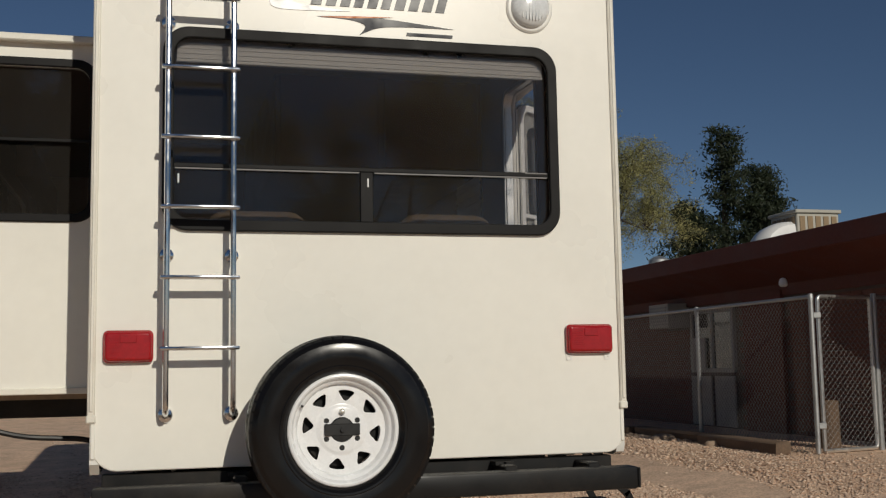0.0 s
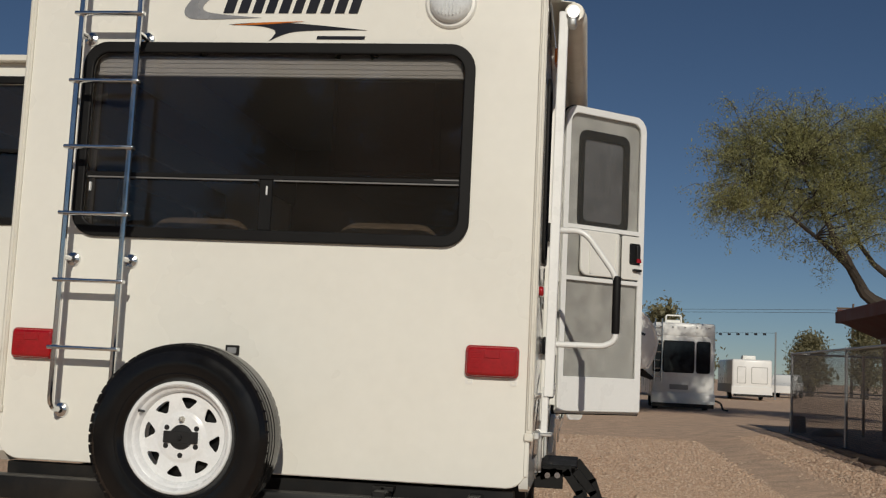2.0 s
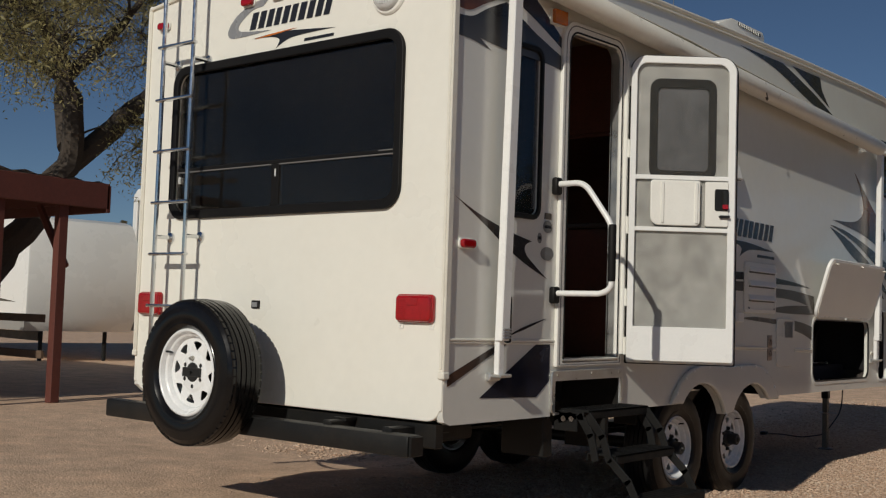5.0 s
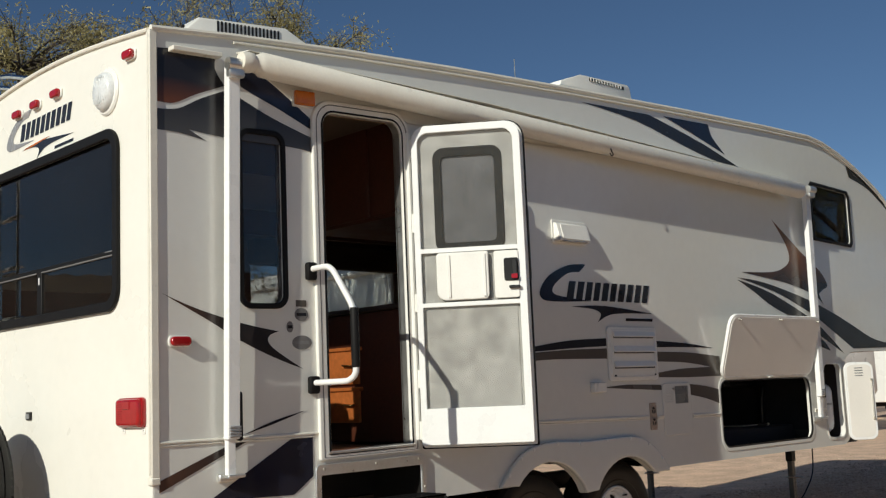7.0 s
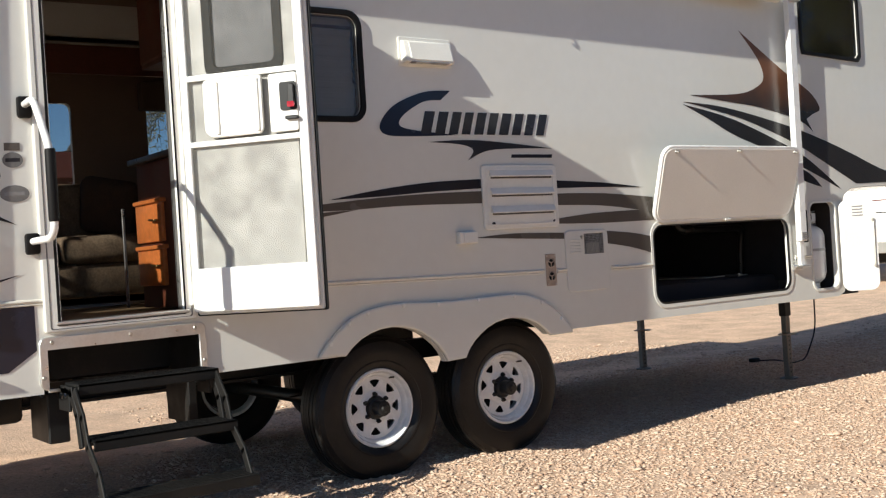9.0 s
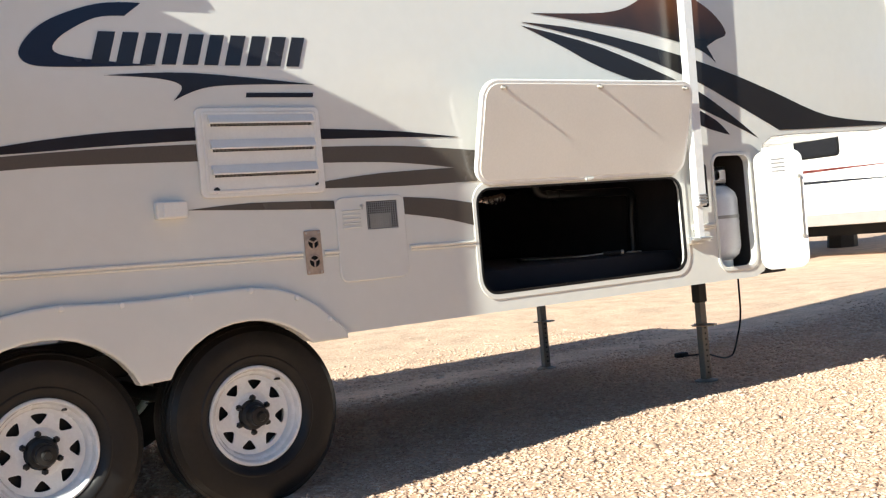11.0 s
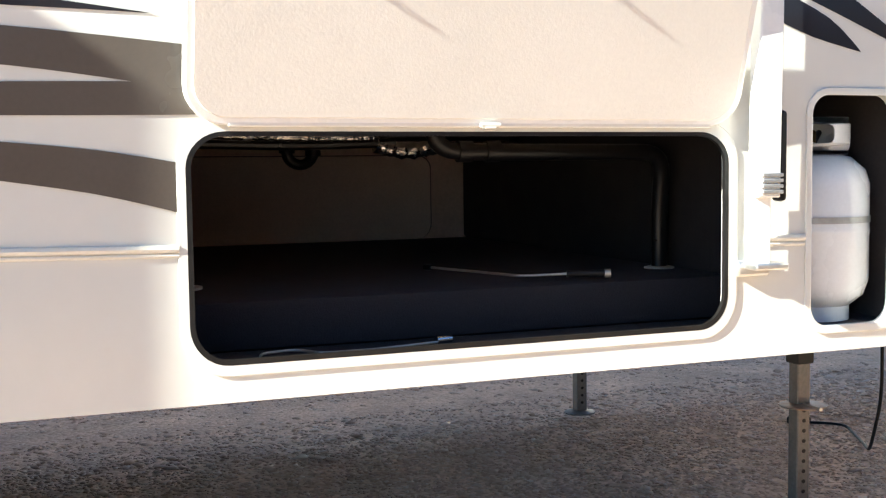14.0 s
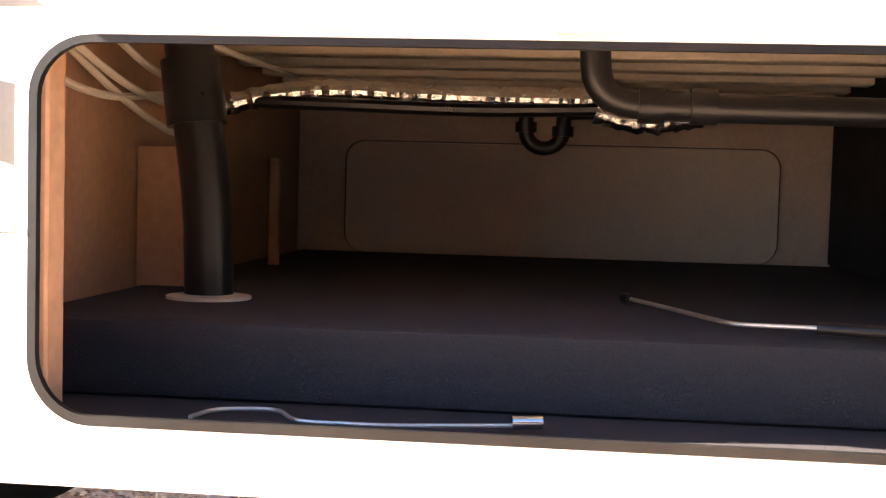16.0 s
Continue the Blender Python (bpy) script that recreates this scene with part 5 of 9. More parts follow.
HATCH = Matrix(((0, q.x, HN.x, 0.022), (1, 0, 0, 0), (0, q.z, HN.z, 1.238), (0, 0, 0, 1)))
hatch = sheet("bay_hatch", [rrect(4.512, 0.0, 5.812, 0.492, 0.085, 8)], 0.026, HATCH @ Matrix.Translation((0, 0, -0.026)), WHITE, trailer, "cream storage hatch propped fully open", bevel=0.006, seg=2)
sheet("hatch_liner", [rrect(4.530, 0.018, 5.794, 0.474, 0.07, 8)], 0.006, HATCH @ Matrix.Translation((0, 0, -0.002)), HATCH_IN, hatch, "textured inner face", bevel=0.002)
for y, v in ((4.62, 0.455), (5.18, 0.462), (5.74, 0.455)):
    bm = lathe(B(), [(0.0, 0.026), (0.007, 0.025), (0.008, 0.004), (0.012, 0.003), (0.013, 0.0)], HATCH @ Vector((y, v, 0.004)), HN, 10)
    part("catch", bm, ZINC, hatch)
bm = B()
box(bm, (0.026, 5.148, 1.231), (0.044, 5.178, 1.244), 0.003)
cyl(bm, (0.040, 5.140, 1.241), (0.040, 5.186, 1.241), 0.005, 10)
part("hinge_knuckle", bm, GEL_SHADE, hatch)
sheet("gas_bay_trim", [rrect(6.032, 0.716, 6.343, 1.345, 0.070, 8), rrect(6.050, 0.737, 6.323, 1.325, 0.052, 8)], 0.007, side_x(0.0), GEL_SHADE, trailer, "cream moulded rim of the gas bay", bevel=0.003, seg=2)
d = Vector((0.145, 0.195, 0)).normalized()
GN = Vector((d.y, -d.x, 0))
GDOOR = Matrix(((d.x, 0, GN.x, 0.025), (d.y, 0, GN.y, 6.335), (0, 1, 0, 0), (0, 0, 0, 1)))
gas_door = sheet("gas_bay_door", [rrect(0.0, 0.70, 0.262, 1.335, 0.06, 8)], 0.022, GDOOR, WHITE, trailer, "white gas bay door standing open", bevel=0.006, seg=2)
sheet("door_liner", [rrect(0.022, 0.722, 0.240, 1.313, 0.045, 8)], 0.004, GDOOR @ Matrix.Translation((0, 0, 0.020)), HATCH_IN, gas_door, "", bevel=0.001)
for k in range(4):
    sheet("vent_slot", [rrect(0.09, 1.215 + 0.022 * k, 0.165, 1.223 + 0.022 * k, 0.003)], 0.003, GDOOR @ Matrix.Translation((0, 0, 0.023)), SILVER, gas_door)
bm = B()
tube(bm, [GDOOR @ Vector((0.235, 0.86 + 0.01, 0.03)), GDOOR @ Vector((0.238, 1.18, 0.03))], 0.007, 8)
part("latch_rod", bm, ZINC, gas_door)
for z in (0.86, 1.18):
    bm = lathe(B(), [(0.0, 0.018), (0.010, 0.016), (0.014, 0.0)], GDOOR @ Vector((0.236, z, 0.022)), GN, 10)
    part("latch_knob", bm, ZINC, gas_door)

# ---- roof fittings ----
me = plate([[(0.52, 3.02), (0.53, 3.22), (0.64, 3.315), (1.22, 3.335), (1.40, 3.25), (1.66, 3.15), (1.68, 3.02)]], 0.78, 0.022, 2)
me.transform(side_x(-1.40))
ac = finish("air_conditioner", me, PLASTIC_W, trailer, "white rooftop air conditioner with side slots")
for k in range(17):
    bm = B()
    y = 0.745 + 0.0255 * k
    box(bm, (-0.623, y, 3.215), (-0.616, y + 0.012, 3.305), 0.001)
    part("vent_slot", bm, BLACK, ac)
for k in range(5):
    bm = B()
    x = -0.70 - 0.05 * k
    box(bm, (x - 0.012, 0.566, 3.245), (x + 0.006, 0.585, 3.28), 0.002)
    part("vent_slot", bm, BLACK, ac)
me = plate([[(3.13, 3.205), (3.15, 3.242), (3.36, 3.316), (3.87, 3.330), (3.90, 3.305), (3.915, 3.205)]], 0.54, 0.012, 2)
me.transform(side_x(-0.70))
vent = finish("roof_vent_cover", me, PLASTIC_W, trailer, "white hooded roof vent cover")
part("vent_base", box(B(), (-0.64, 3.28, 3.10), (-0.22, 3.90, 3.22), 0.01), PLASTIC_W, vent)
bm = B()
box(bm, (-0.162, 3.44, 3.284), (-0.156, 3.82, 3.306), 0.002)
part("vent_grille", bm, BLACK, vent)
for k in range(12):
    bm = B()
    box(bm, (-0.158, 3.45 + 0.030 * k, 3.284), (-0.152, 3.457 + 0.030 * k, 3.306), 0.001)
    part("vent_rib", bm, PLASTIC_W, vent)
bm = B()
cyl(bm, (-0.45, 3.0, 3.12), (-0.45, 3.0, 3.42), 0.003, 6)
part("antenna", bm, ZINC, trailer)
bm = B()
box(bm, (-0.55, 4.55, 3.15), (-0.25, 4.95, 3.235), 0.03, seg=2)
part("roof_vent_cover", bm, PLASTIC_W, trailer)

# ---- landing gear and cord ----
for x in (-0.665, -2.26):
    leg = part("landing_leg", box(B(), (x - 0.033, 6.497, 0.50), (x + 0.033, 6.563, 0.72), 0.004), BLACK, trailer, "landing leg of perforated steel tube")
    bm = B()
    box(bm, (x - 0.025, 6.505, 0.02), (x + 0.025, 6.555, 0.52), 0.004)
    part("inner_tube", bm, LEG_STEEL, leg)
    for k in range(9):
        bm = B()
        cyl(bm, (x + 0.0245, 6.53, 0.06 + 0.035 * k), (x + 0.0265, 6.53, 0.06 + 0.035 * k), 0.007, 10)
        part("pin_hole", bm, BLACK, leg)
    bm = lathe(B(), [(0.0, 0.0), (0.070, 0.0), (0.070, 0.006), (0.04, 0.014), (0.0, 0.014)], (x, 6.53, 0.006), (0, 0, 1), 24)
    part("foot_plate", bm, LEG_STEEL, leg)
    part("leg_bracket", box(B(), (x - 0.05, 6.45, 0.655), (x + 0.05, 6.61, 0.685), 0.006), BLACK, leg)
    bm = lathe(B(), [(0.0, 0.0), (0.075, 0.004), (0.078, 0.010), (0.0, 0.014)], (x + 0.02, 6.53, 0.35), (0, 0, 1), 20)
    part("pin_disc", bm, RUSTY, leg)
    bm = B()
    cyl(bm, (x - 0.06, 6.53, 0.36), (x + 0.11, 6.53, 0.36), 0.007, 8)
    part("pull_pin", bm, ZINC, leg)
cord = part("power_cord", tube(B(), smooth_path([(-0.60, 6.81, 1.40), (-0.60, 6.81, 0.60), (-0.62, 6.83, 0.36), (-0.85, 6.98, 0.10), (-1.2, 7.25, 0.02), (-1.52, 7.42, 0.016), (-1.62, 7.30, 0.016)], 0.12, 6), 0.006, 8), FRAME_BLACK, trailer, "black power cord trailing on the gravel")
bm = B()
box(bm, (-1.66, 7.22, 0.008), (-1.60, 7.31, 0.045), 0.01, seg=2)
part("plug", bm, FRAME_BLACK, cord)

# ---- slide-out room on the far side ----
slide = sheet("slide_room", [rrect(-3.23, 1.0, -2.40, 2.64, 0.004), rrect(-3.12, 1.84, -2.50, 2.53, 0.07)], 0.04, rear_y(0.68), GEL_SUN, trailer, "cream slide-out room, extended")
sheet("slide_wall", [rrect(-3.23, 1.0, -2.40, 2.64, 0.004)], 0.04, rear_y(4.29), GEL_SUN, slide)
sheet("slide_wall", [rrect(0.64, 1.0, 4.29, 2.64, 0.0), rrect(2.60, 1.72, 4.10, 2.36, 0.05), rrect(0.95, 1.78, 2.05, 2.36, 0.05)], 0.04, side_x(-3.23), GEL_SHADE, slide)
bm = B()
box(bm, (-3.23, 0.64, 2.64), (-2.40, 4.29, 2.68), 0.004)
part("slide_roof", bm, GEL_SHADE, slide)
bm = B()
box(bm, (-3.2, 0.68, 0.96), (-2.40, 4.25, 1.0))
part("slide_floor", bm, FLOOR_IN, slide)
bm = B()
box(bm, (-3.305, 0.59, 0.76), (-3.262, 0.64, 2.76), 0.006)
part("slide_flange", bm, DULL_BEAD, slide)
bm = box(B(), (-3.262, 0.595, 0.76), (-3.240, 0.64, 2.76), 0.004)
part("slide_seal", bm, TRIM, slide)
bm = B()
box(bm, (-3.3, 0.59, 2.64), (-2.44, 0.645, 2.675), 0.006)
part("slide_flange", bm, TRIM, slide)
bm = B()
box(bm, (-3.225, 0.625, 1.0), (-3.19, 0.645, 2.64), 0.004)
box(bm, (-3.23, 0.62, 0.985), (-2.46, 0.645, 1.015), 0.004)
part("slide_moulding", bm, TRIM, slide)
sheet("slide_window_frame", [rrect(-3.16, 1.80, -2.46, 2.57, 0.10), rrect(-3.12, 1.84, -2.50, 2.53, 0.07)], 0.020, rear_y(0.645), FRAME_BLACK, slide, "", bevel=0.005)
sheet("slide_pane", [rrect(-3.12, 1.84, -2.50, 2.53, 0.07)], 0.005, rear_y(0.66), GLASS, slide)
bm = B()
box(bm, (-3.12, 0.625, 2.175), (-2.50, 0.645, 2.19), 0.002)
part("slide_mullion", bm, FRAME_BLACK, slide)
for y0, z0, y1, z1 in ((2.60, 1.72, 4.10, 2.36), (0.95, 1.78, 2.05, 2.36)):
    sheet("slide_pane", [rrect(y0, z0, y1, z1, 0.05)], 0.005, side_x(-3.21), GLASS_CLEAR, slide)
for y in (1.2, 3.6):
    bm = B()
    box(bm, (-3.2, y - 0.04, 0.86), (-1.6, y + 0.04, 0.95), 0.006)
    part("slide_ram", bm, BLACK, slide)
bm = B()
tube(bm, smooth_path([(-3.22, 0.66, 0.96), (-2.85, 0.70, 0.80), (-2.50, 0.75, 0.78), (-2.40, 0.8, 0.74)], 0.15, 5), 0.012, 8)
part("slide_hose", bm, BLACK, slide)


# ---- what is inside the trailer ----
def inside(name, at, label, category, group=""):
    t = thing(name, at, label, category, group)
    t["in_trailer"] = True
    return t


# inner linings
sheet("wall_lining", [rrect(0.05, 0.946, 4.29, 2.95, 0.0), rrect(0.975, 0.947, 1.535, 2.695, 0.0), rrect(0.484, 1.706, 0.724, 2.541, 0.05), rrect(2.02, 1.866, 2.550, 2.352, 0.05)], 0.008, side_x(-0.050), LINER, trailer, "tan papered inner wall")
sheet("wall_lining", [rrect(-W + 0.05, 0.946, -0.052, 2.95, 0.0), rrect(-2.121, 1.730, -0.337, 2.553, 0.06)], 0.008, rear_y(0.052), LINER, trailer)
sheet("wall_lining", [rrect(-W + 0.05, 0.946, -0.052, 2.95, 0.0)], 0.02, rear_y(4.30), WOOD_SHADE, trailer)
sheet("ceiling_lining", [rrect(-W + 0.05, 0.05, -0.05, 4.30, 0.0)], 0.02, Matrix.Translation((0, 0, 2.90)), CEIL_SHADE, trailer)
sheet("slide_ceiling", [rrect(-3.18, 0.70, -W + 0.02, 4.24, 0.0)], 0.012, Matrix.Translation((0, 0, 2.60)), CEIL_SHADE, trailer)
sheet("slide_fascia", [rrect(0.66, 2.44, 4.28, 2.62, 0.0)], 0.03, side_x(-W + 0.05), WOOD_SHADE, trailer)
sheet("wall_lining", [rrect(0.68, 1.0, 4.25, 2.60, 0.0), rrect(2.60, 1.72, 4.10, 2.36, 0.03), rrect(0.95, 1.78, 2.05, 2.36, 0.03)], 0.006, side_x(-3.188), LINER, trailer)

valance = inside("window_valance", (-3.0, 3.3, 2.34), "brown box valance over the far window", "valance")
bm = B()
box(bm, (-3.07, 2.5, 2.30), (-2.96, 4.2, 2.50), 0.012, seg=2)
part("valance_box", bm, mat("brown_valance_cloth", (0.10, 0.065, 0.045), rough=0.9, var=0.2, scale=12), valance)

upper = inside("overhead_cabinet", (-0.6, 2.9, 2.35), "cherry overhead cabinet, darkened as if in shade", "cabinet")
bm = B()
box(bm, (-1.45, 1.95, 2.30), (-0.07, 4.25, 2.89), 0.004)
part("body", bm, WOOD_SHADE, upper)
for k in range(2):
    bm = B()
    box(bm, (-1.42 + 0.68 * k, 1.932, 2.32), (-0.78 + 0.68 * k, 1.95, 2.87), 0.006)
    part("door", bm, WOOD_SHADE, upper)

dresser = inside("kitchen_cabinet", (-0.55, 2.0, 0.945), "cherry wood cabinet with two drawers and brass pulls", "cabinet")
bm = B()
box(bm, (-1.05, 1.735, 0.946), (-0.07, 2.35, 1.72), 0.004)
part("body", bm, WOOD_SHADE, dresser)
bm = B()
box(bm, (-1.08, 1.695, 1.72), (-0.065, 2.38, 1.752), 0.006, seg=2)
part("worktop", bm, mat("dark_laminate", (0.07, 0.045, 0.03), rough=0.35, var=0.2, scale=30), dresser)
for z0, z1 in ((1.062, 1.276), (1.294, 1.520)):
    bm = B()
    box(bm, (-1.042, 1.713, z0), (-0.665, 1.735, z1), 0.006, seg=2)
    dr = part("drawer", bm, WOOD_LIT, dresser)
    bm = B()
    box(bm, (-1.042, 1.700, z1 - 0.022), (-0.640, 1.736, z1), 0.004)
    part("drawer_lip", bm, WOOD_LIT, dr)
    bm = B()
    tube(bm, smooth_path([(-0.79, 1.713, (z0 + z1) / 2), (-0.79, 1.690, (z0 + z1) / 2 + 0.004), (-0.71, 1.690, (z0 + z1) / 2 - 0.002), (-0.71, 1.713, (z0 + z1) / 2)], 0.01, 3), 0.006, 8)
    part("pull", bm, mat("brass", (0.42, 0.28, 0.10), rough=0.3, metal=1.0), dr)
bm = B()
box(bm, (-1.235, 1.70, 0.946), (-1.221, 1.716, 1.50), 0.003, m=Matrix.Translation((0, 0, 0)))
part("end_strip", bm, ALU, dresser)

sofa = inside("sofa", (-2.6, 1.6, 0.99), "tan patterned sofa with loose cushions", "sofa")
bm = B()
box(bm, (-3.05, 0.85, 1.001), (-2.25, 2.40, 1.22), 0.03, seg=2)
part("base", bm, SOFA, sofa)
for k in range(2):
    bm = B()
    box(bm, (-2.92, 0.98 + 0.66 * k, 1.215), (-2.22, 1.62 + 0.66 * k, 1.40), 0.06, seg=3)
    part("seat_cushion", bm, SOFA, sofa)
    bm = B()
    box(bm, (-3.06, 0.98 + 0.66 * k, 1.36), (-2.80, 1.62 + 0.66 * k, 1.78), 0.07, seg=3)
    part("back_cushion", bm, SOFA, sofa)
for y in (0.86, 2.30):
    bm = B()
    box(bm, (-3.02, y, 1.18), (-2.25, y + 0.14, 1.55), 0.05, seg=3)
    part("arm", bm, SOFA, sofa)
cushion = inside("throw_cushion", (-2.6, 2.05, 1.40), "brown throw cushion leaning on the sofa", "cushion")
bm = B()
box(bm, (-0.2, -0.07, -0.2), (0.2, 0.07, 0.2), 0.065, m=pose(-2.62, 2.10, 1.60, 18, 12, 50), seg=3)
part("cover", bm, mat("brown_cloth", (0.09, 0.05, 0.03), rough=0.9, var=0.3, scale=12), cushion)
table = inside("side_table", (-2.75, 2.62, 1.0), "small dark wooden side table", "table")
bm = B()
box(bm, (-3.0, 2.45, 1.001), (-2.5, 2.85, 1.52), 0.01)
part("body", bm, WOOD_SHADE, table)
lamp = inside("table_lamp", (-2.75, 2.65, 1.52), "table lamp with a cream fabric shade", "lamp")
bm = lathe(B(), [(0.0, 0.0), (0.07, 0.0), (0.07, 0.015), (0.02, 0.03), (0.035, 0.12), (0.012, 0.20), (0.012, 0.26), (0.0, 0.26)], (-2.75, 2.65, 1.521), (0, 0, 1), 20)
part("base", bm, mat("lamp_ceramic", (0.25, 0.16, 0.09), rough=0.3), lamp)
bm = lathe(B(), [(0.13, 0.20), (0.07, 0.37), (0.068, 0.37), (0.128, 0.20)], (-2.75, 2.65, 1.521), (0, 0, 1), 24, closed=True)
part("shade", bm, SHADE_CLOTH, lamp)



def recliner(x0, x1):
    """A padded armchair with its rounded back just inside the rear window."""
    c = inside("recliner", ((x0 + x1) / 2, 0.62, 0.945), "tan padded recliner with its back to the rear window", "armchair", "recliners by the window")
    for name, lo, hi, r in (("seat", (x0 + 0.09, 0.50, 1.10), (x1 - 0.09, 1.02, 1.36), 0.07), ("base", (x0 + 0.05, 0.42, 0.946), (x1 - 0.05, 0.98, 1.11), 0.02),
                            ("backrest", (x0 + 0.07, 0.34, 1.20), (x1 - 0.07, 0.56, 1.845), 0.10), ("arm", (x0, 0.42, 0.99), (x0 + 0.12, 1.0, 1.50), 0.055), ("arm", (x1 - 0.12, 0.42, 0.99), (x1, 1.0, 1.50), 0.055)):
        part(name, box(B(), lo, hi, r, seg=4), SOFA, c)


recliner(-2.02, -1.38)
recliner(-1.07, -0.43)

# ---- storage bay ----
BAY_TOP = mat("bare_floor_underside", (0.74, 0.63, 0.51), rough=0.5, var=0.12, scale=4, fine=50)
bm = B()
box(bm, (-W + 0.045, 4.34, 0.713), (-0.015, 6.395, 0.728))
part("bay_floor", bm, CARPET, trailer, "black carpeted storage bay")
bm = B()
box(bm, (-W + 0.045, 4.34, 0.728), (-0.30, 6.395, 0.842), 0.02, seg=2)
part("bay_platform", bm, CARPET, trailer, "raised black carpeted platform")
bm = B()
box(bm, (-W + 0.045, 4.315, 0.71), (-0.042, 4.338, 1.46))
part("bay_partition", bm, PLY, trailer, "bare plywood partition")
bm = B()
box(bm, (-1.55, 6.00, 0.80), (-0.042, 6.03, 1.46))
part("bay_partition", bm, RECESS_SHADE, trailer, "bay partition darkened as an unlit recess")
bm = B()
box(bm, (-W + 0.05, 6.02, 0.842), (-1.55, 6.39, 1.46), 0.01)
part("bay_box", bm, RECESS_SHADE, trailer, "box at the back of the bay, darkened as an unlit recess")
bm = B()
box(bm, (-W + 0.042, 4.34, 0.72), (-W + 0.058, 6.39, 1.46))
part("bay_back", bm, LUAN, trailer)
sheet("far_hatch", [rrect(4.50, 0.842, 5.86, 1.205, 0.06, 6)], 0.020, side_x(-W + 0.059), mat("grey_hatch_back", (0.72, 0.61, 0.53), rough=0.6, var=0.1, scale=6), trailer, "inside of the opposite hatch", bevel=0.003)
sheet("hatch_gasket", [rrect(4.4955, 0.842, 5.8645, 1.2095, 0.062, 6), rrect(4.502, 0.843, 5.858, 1.203, 0.058, 6)], 0.017, side_x(-W + 0.0585), LEG_STEEL, trailer)
bm = B()
box(bm, (-W + 0.045, 4.34, 1.415), (-0.042, 6.39, 1.44))
part("bay_ceiling", bm, BAY_TOP, trailer)
for k in range(9):
    bm = B()
    x = -0.14 - 0.25 * k
    box(bm, (x - 0.035, 4.342, 1.372), (x + 0.035, 6.0, 1.414), 0.004)
    part("bay_joist", bm, BAY_TOP, trailer)
bm = B()
box(bm, (-0.075, 4.55, 1.255), (-0.042, 5.80, 1.412), 0.006)
part("bay_header", bm, BAY_TOP, trailer)
bm = B()
box(bm, (-0.10, 4.338, 0.74), (-0.045, 4.52, 1.41), 0.004)
part("bay_stud", bm, PLY, trailer)
bm = B()
box(bm, (-0.872, 4.345, 0.838), (-0.856, 4.455, 1.118), 0.002)
part("bay_board", bm, PLY, trailer, "loose plywood board")
# drain pipes
bm = B()
tube(bm, smooth_path([(-0.627, 4.560, 0.843), (-0.626, 4.556, 1.0), (-0.627, 4.503, 1.40)], 0.1, 4), 0.043, 18)
drain = part("drain_pipe", bm, ABS, trailer, "thick black vertical drain pipe")
bm = lathe(B(), [(0.043, -0.03), (0.053, -0.03), (0.053, 0.09), (0.043, 0.09)], (-0.626, 4.531, 1.18), (-0.05, -0.13, 1), 18, closed=True)
part("coupling", bm, ABS, drain)
bm = lathe(B(), [(0.0, 0.0), (0.074, 0.0), (0.074, 0.005), (0.05, 0.008), (0.0, 0.008)], (-0.627, 4.560, 0.843), (0, 0, 1), 24)
part("flange", bm, PEX, drain)
bm = B()
tube(bm, smooth_path([(-0.475, 5.205, 1.43), (-0.475, 5.215, 1.195), (-0.48, 5.34, 1.188), (-0.50, 5.918, 1.186), (-0.545, 5.933, 1.05), (-0.554, 5.938, 0.843)], 0.09, 6), 0.024, 16)
vent_pipe = part("vent_pipe", bm, ABS, trailer, "black pipe along the bay ceiling with two elbows")
for y in (5.30, 5.38):
    bm = lathe(B(), [(0.024, -0.02), (0.030, -0.02), (0.030, 0.02), (0.024, 0.02)], (-0.48, y, 1.190), (0, 1, 0), 16, closed=True)
    part("coupling", bm, ABS, vent_pipe)
bm = lathe(B(), [(0.0, 0.0), (0.044, 0.0), (0.044, 0.004), (0.03, 0.007), (0.0, 0.007)], (-0.554, 5.938, 0.843), (0, 0, 1), 20)
part("flange", bm, PEX, vent_pipe)
bm = B()
bend = [(-1.67, 5.132 - 0.047 * math.cos(math.pi * k / 10), 1.212 - 0.047 * math.sin(math.pi * k / 10)) for k in range(11)]
tube(bm, [Vector(p) for p in [(-1.67, 4.98, 1.292), (-1.67, 5.060, 1.290), (-1.67, 5.078, 1.283), (-1.67, 5.085, 1.265)] + bend + [(-1.67, 5.181, 1.245), (-1.67, 5.190, 1.260), (-1.67, 5.215, 1.265), (-1.66, 5.38, 1.269), (-1.62, 5.95, 1.272)]], 0.020, 14)
trap = part("drain_trap", bm, ABS, trailer, "black U-shaped drain trap")
for y, z in ((5.085, 1.222), (5.179, 1.212)):
    bm = lathe(B(), [(0.020, -0.014), (0.028, -0.014), (0.028, 0.014), (0.020, 0.014)], (-1.67, y, z), (0, 0, 1), 14, closed=True)
    part("slip_nut", bm, ABS, trap)


def flex_duct(name, pts, r, parent, label):
    """A ringed flexible foil duct."""
    path = smooth_path(pts, 0.15, 8)
    dense = []
    for a, b in zip(path, path[1:]):
        n = max(1, int((b - a).length / 0.008))
        dense += [a.lerp(b, i / n) for i in range(n)]
    dense.append(path[-1])
    radii = [r * (1 + (0.09 if (i % 3) == 0 else -0.06) + 0.05 * math.sin(i * 1.7)) for i in range(len(dense))]
    return part(name, tube(B(), dense, r, 14, radii), FOIL, parent, label, smooth=False)


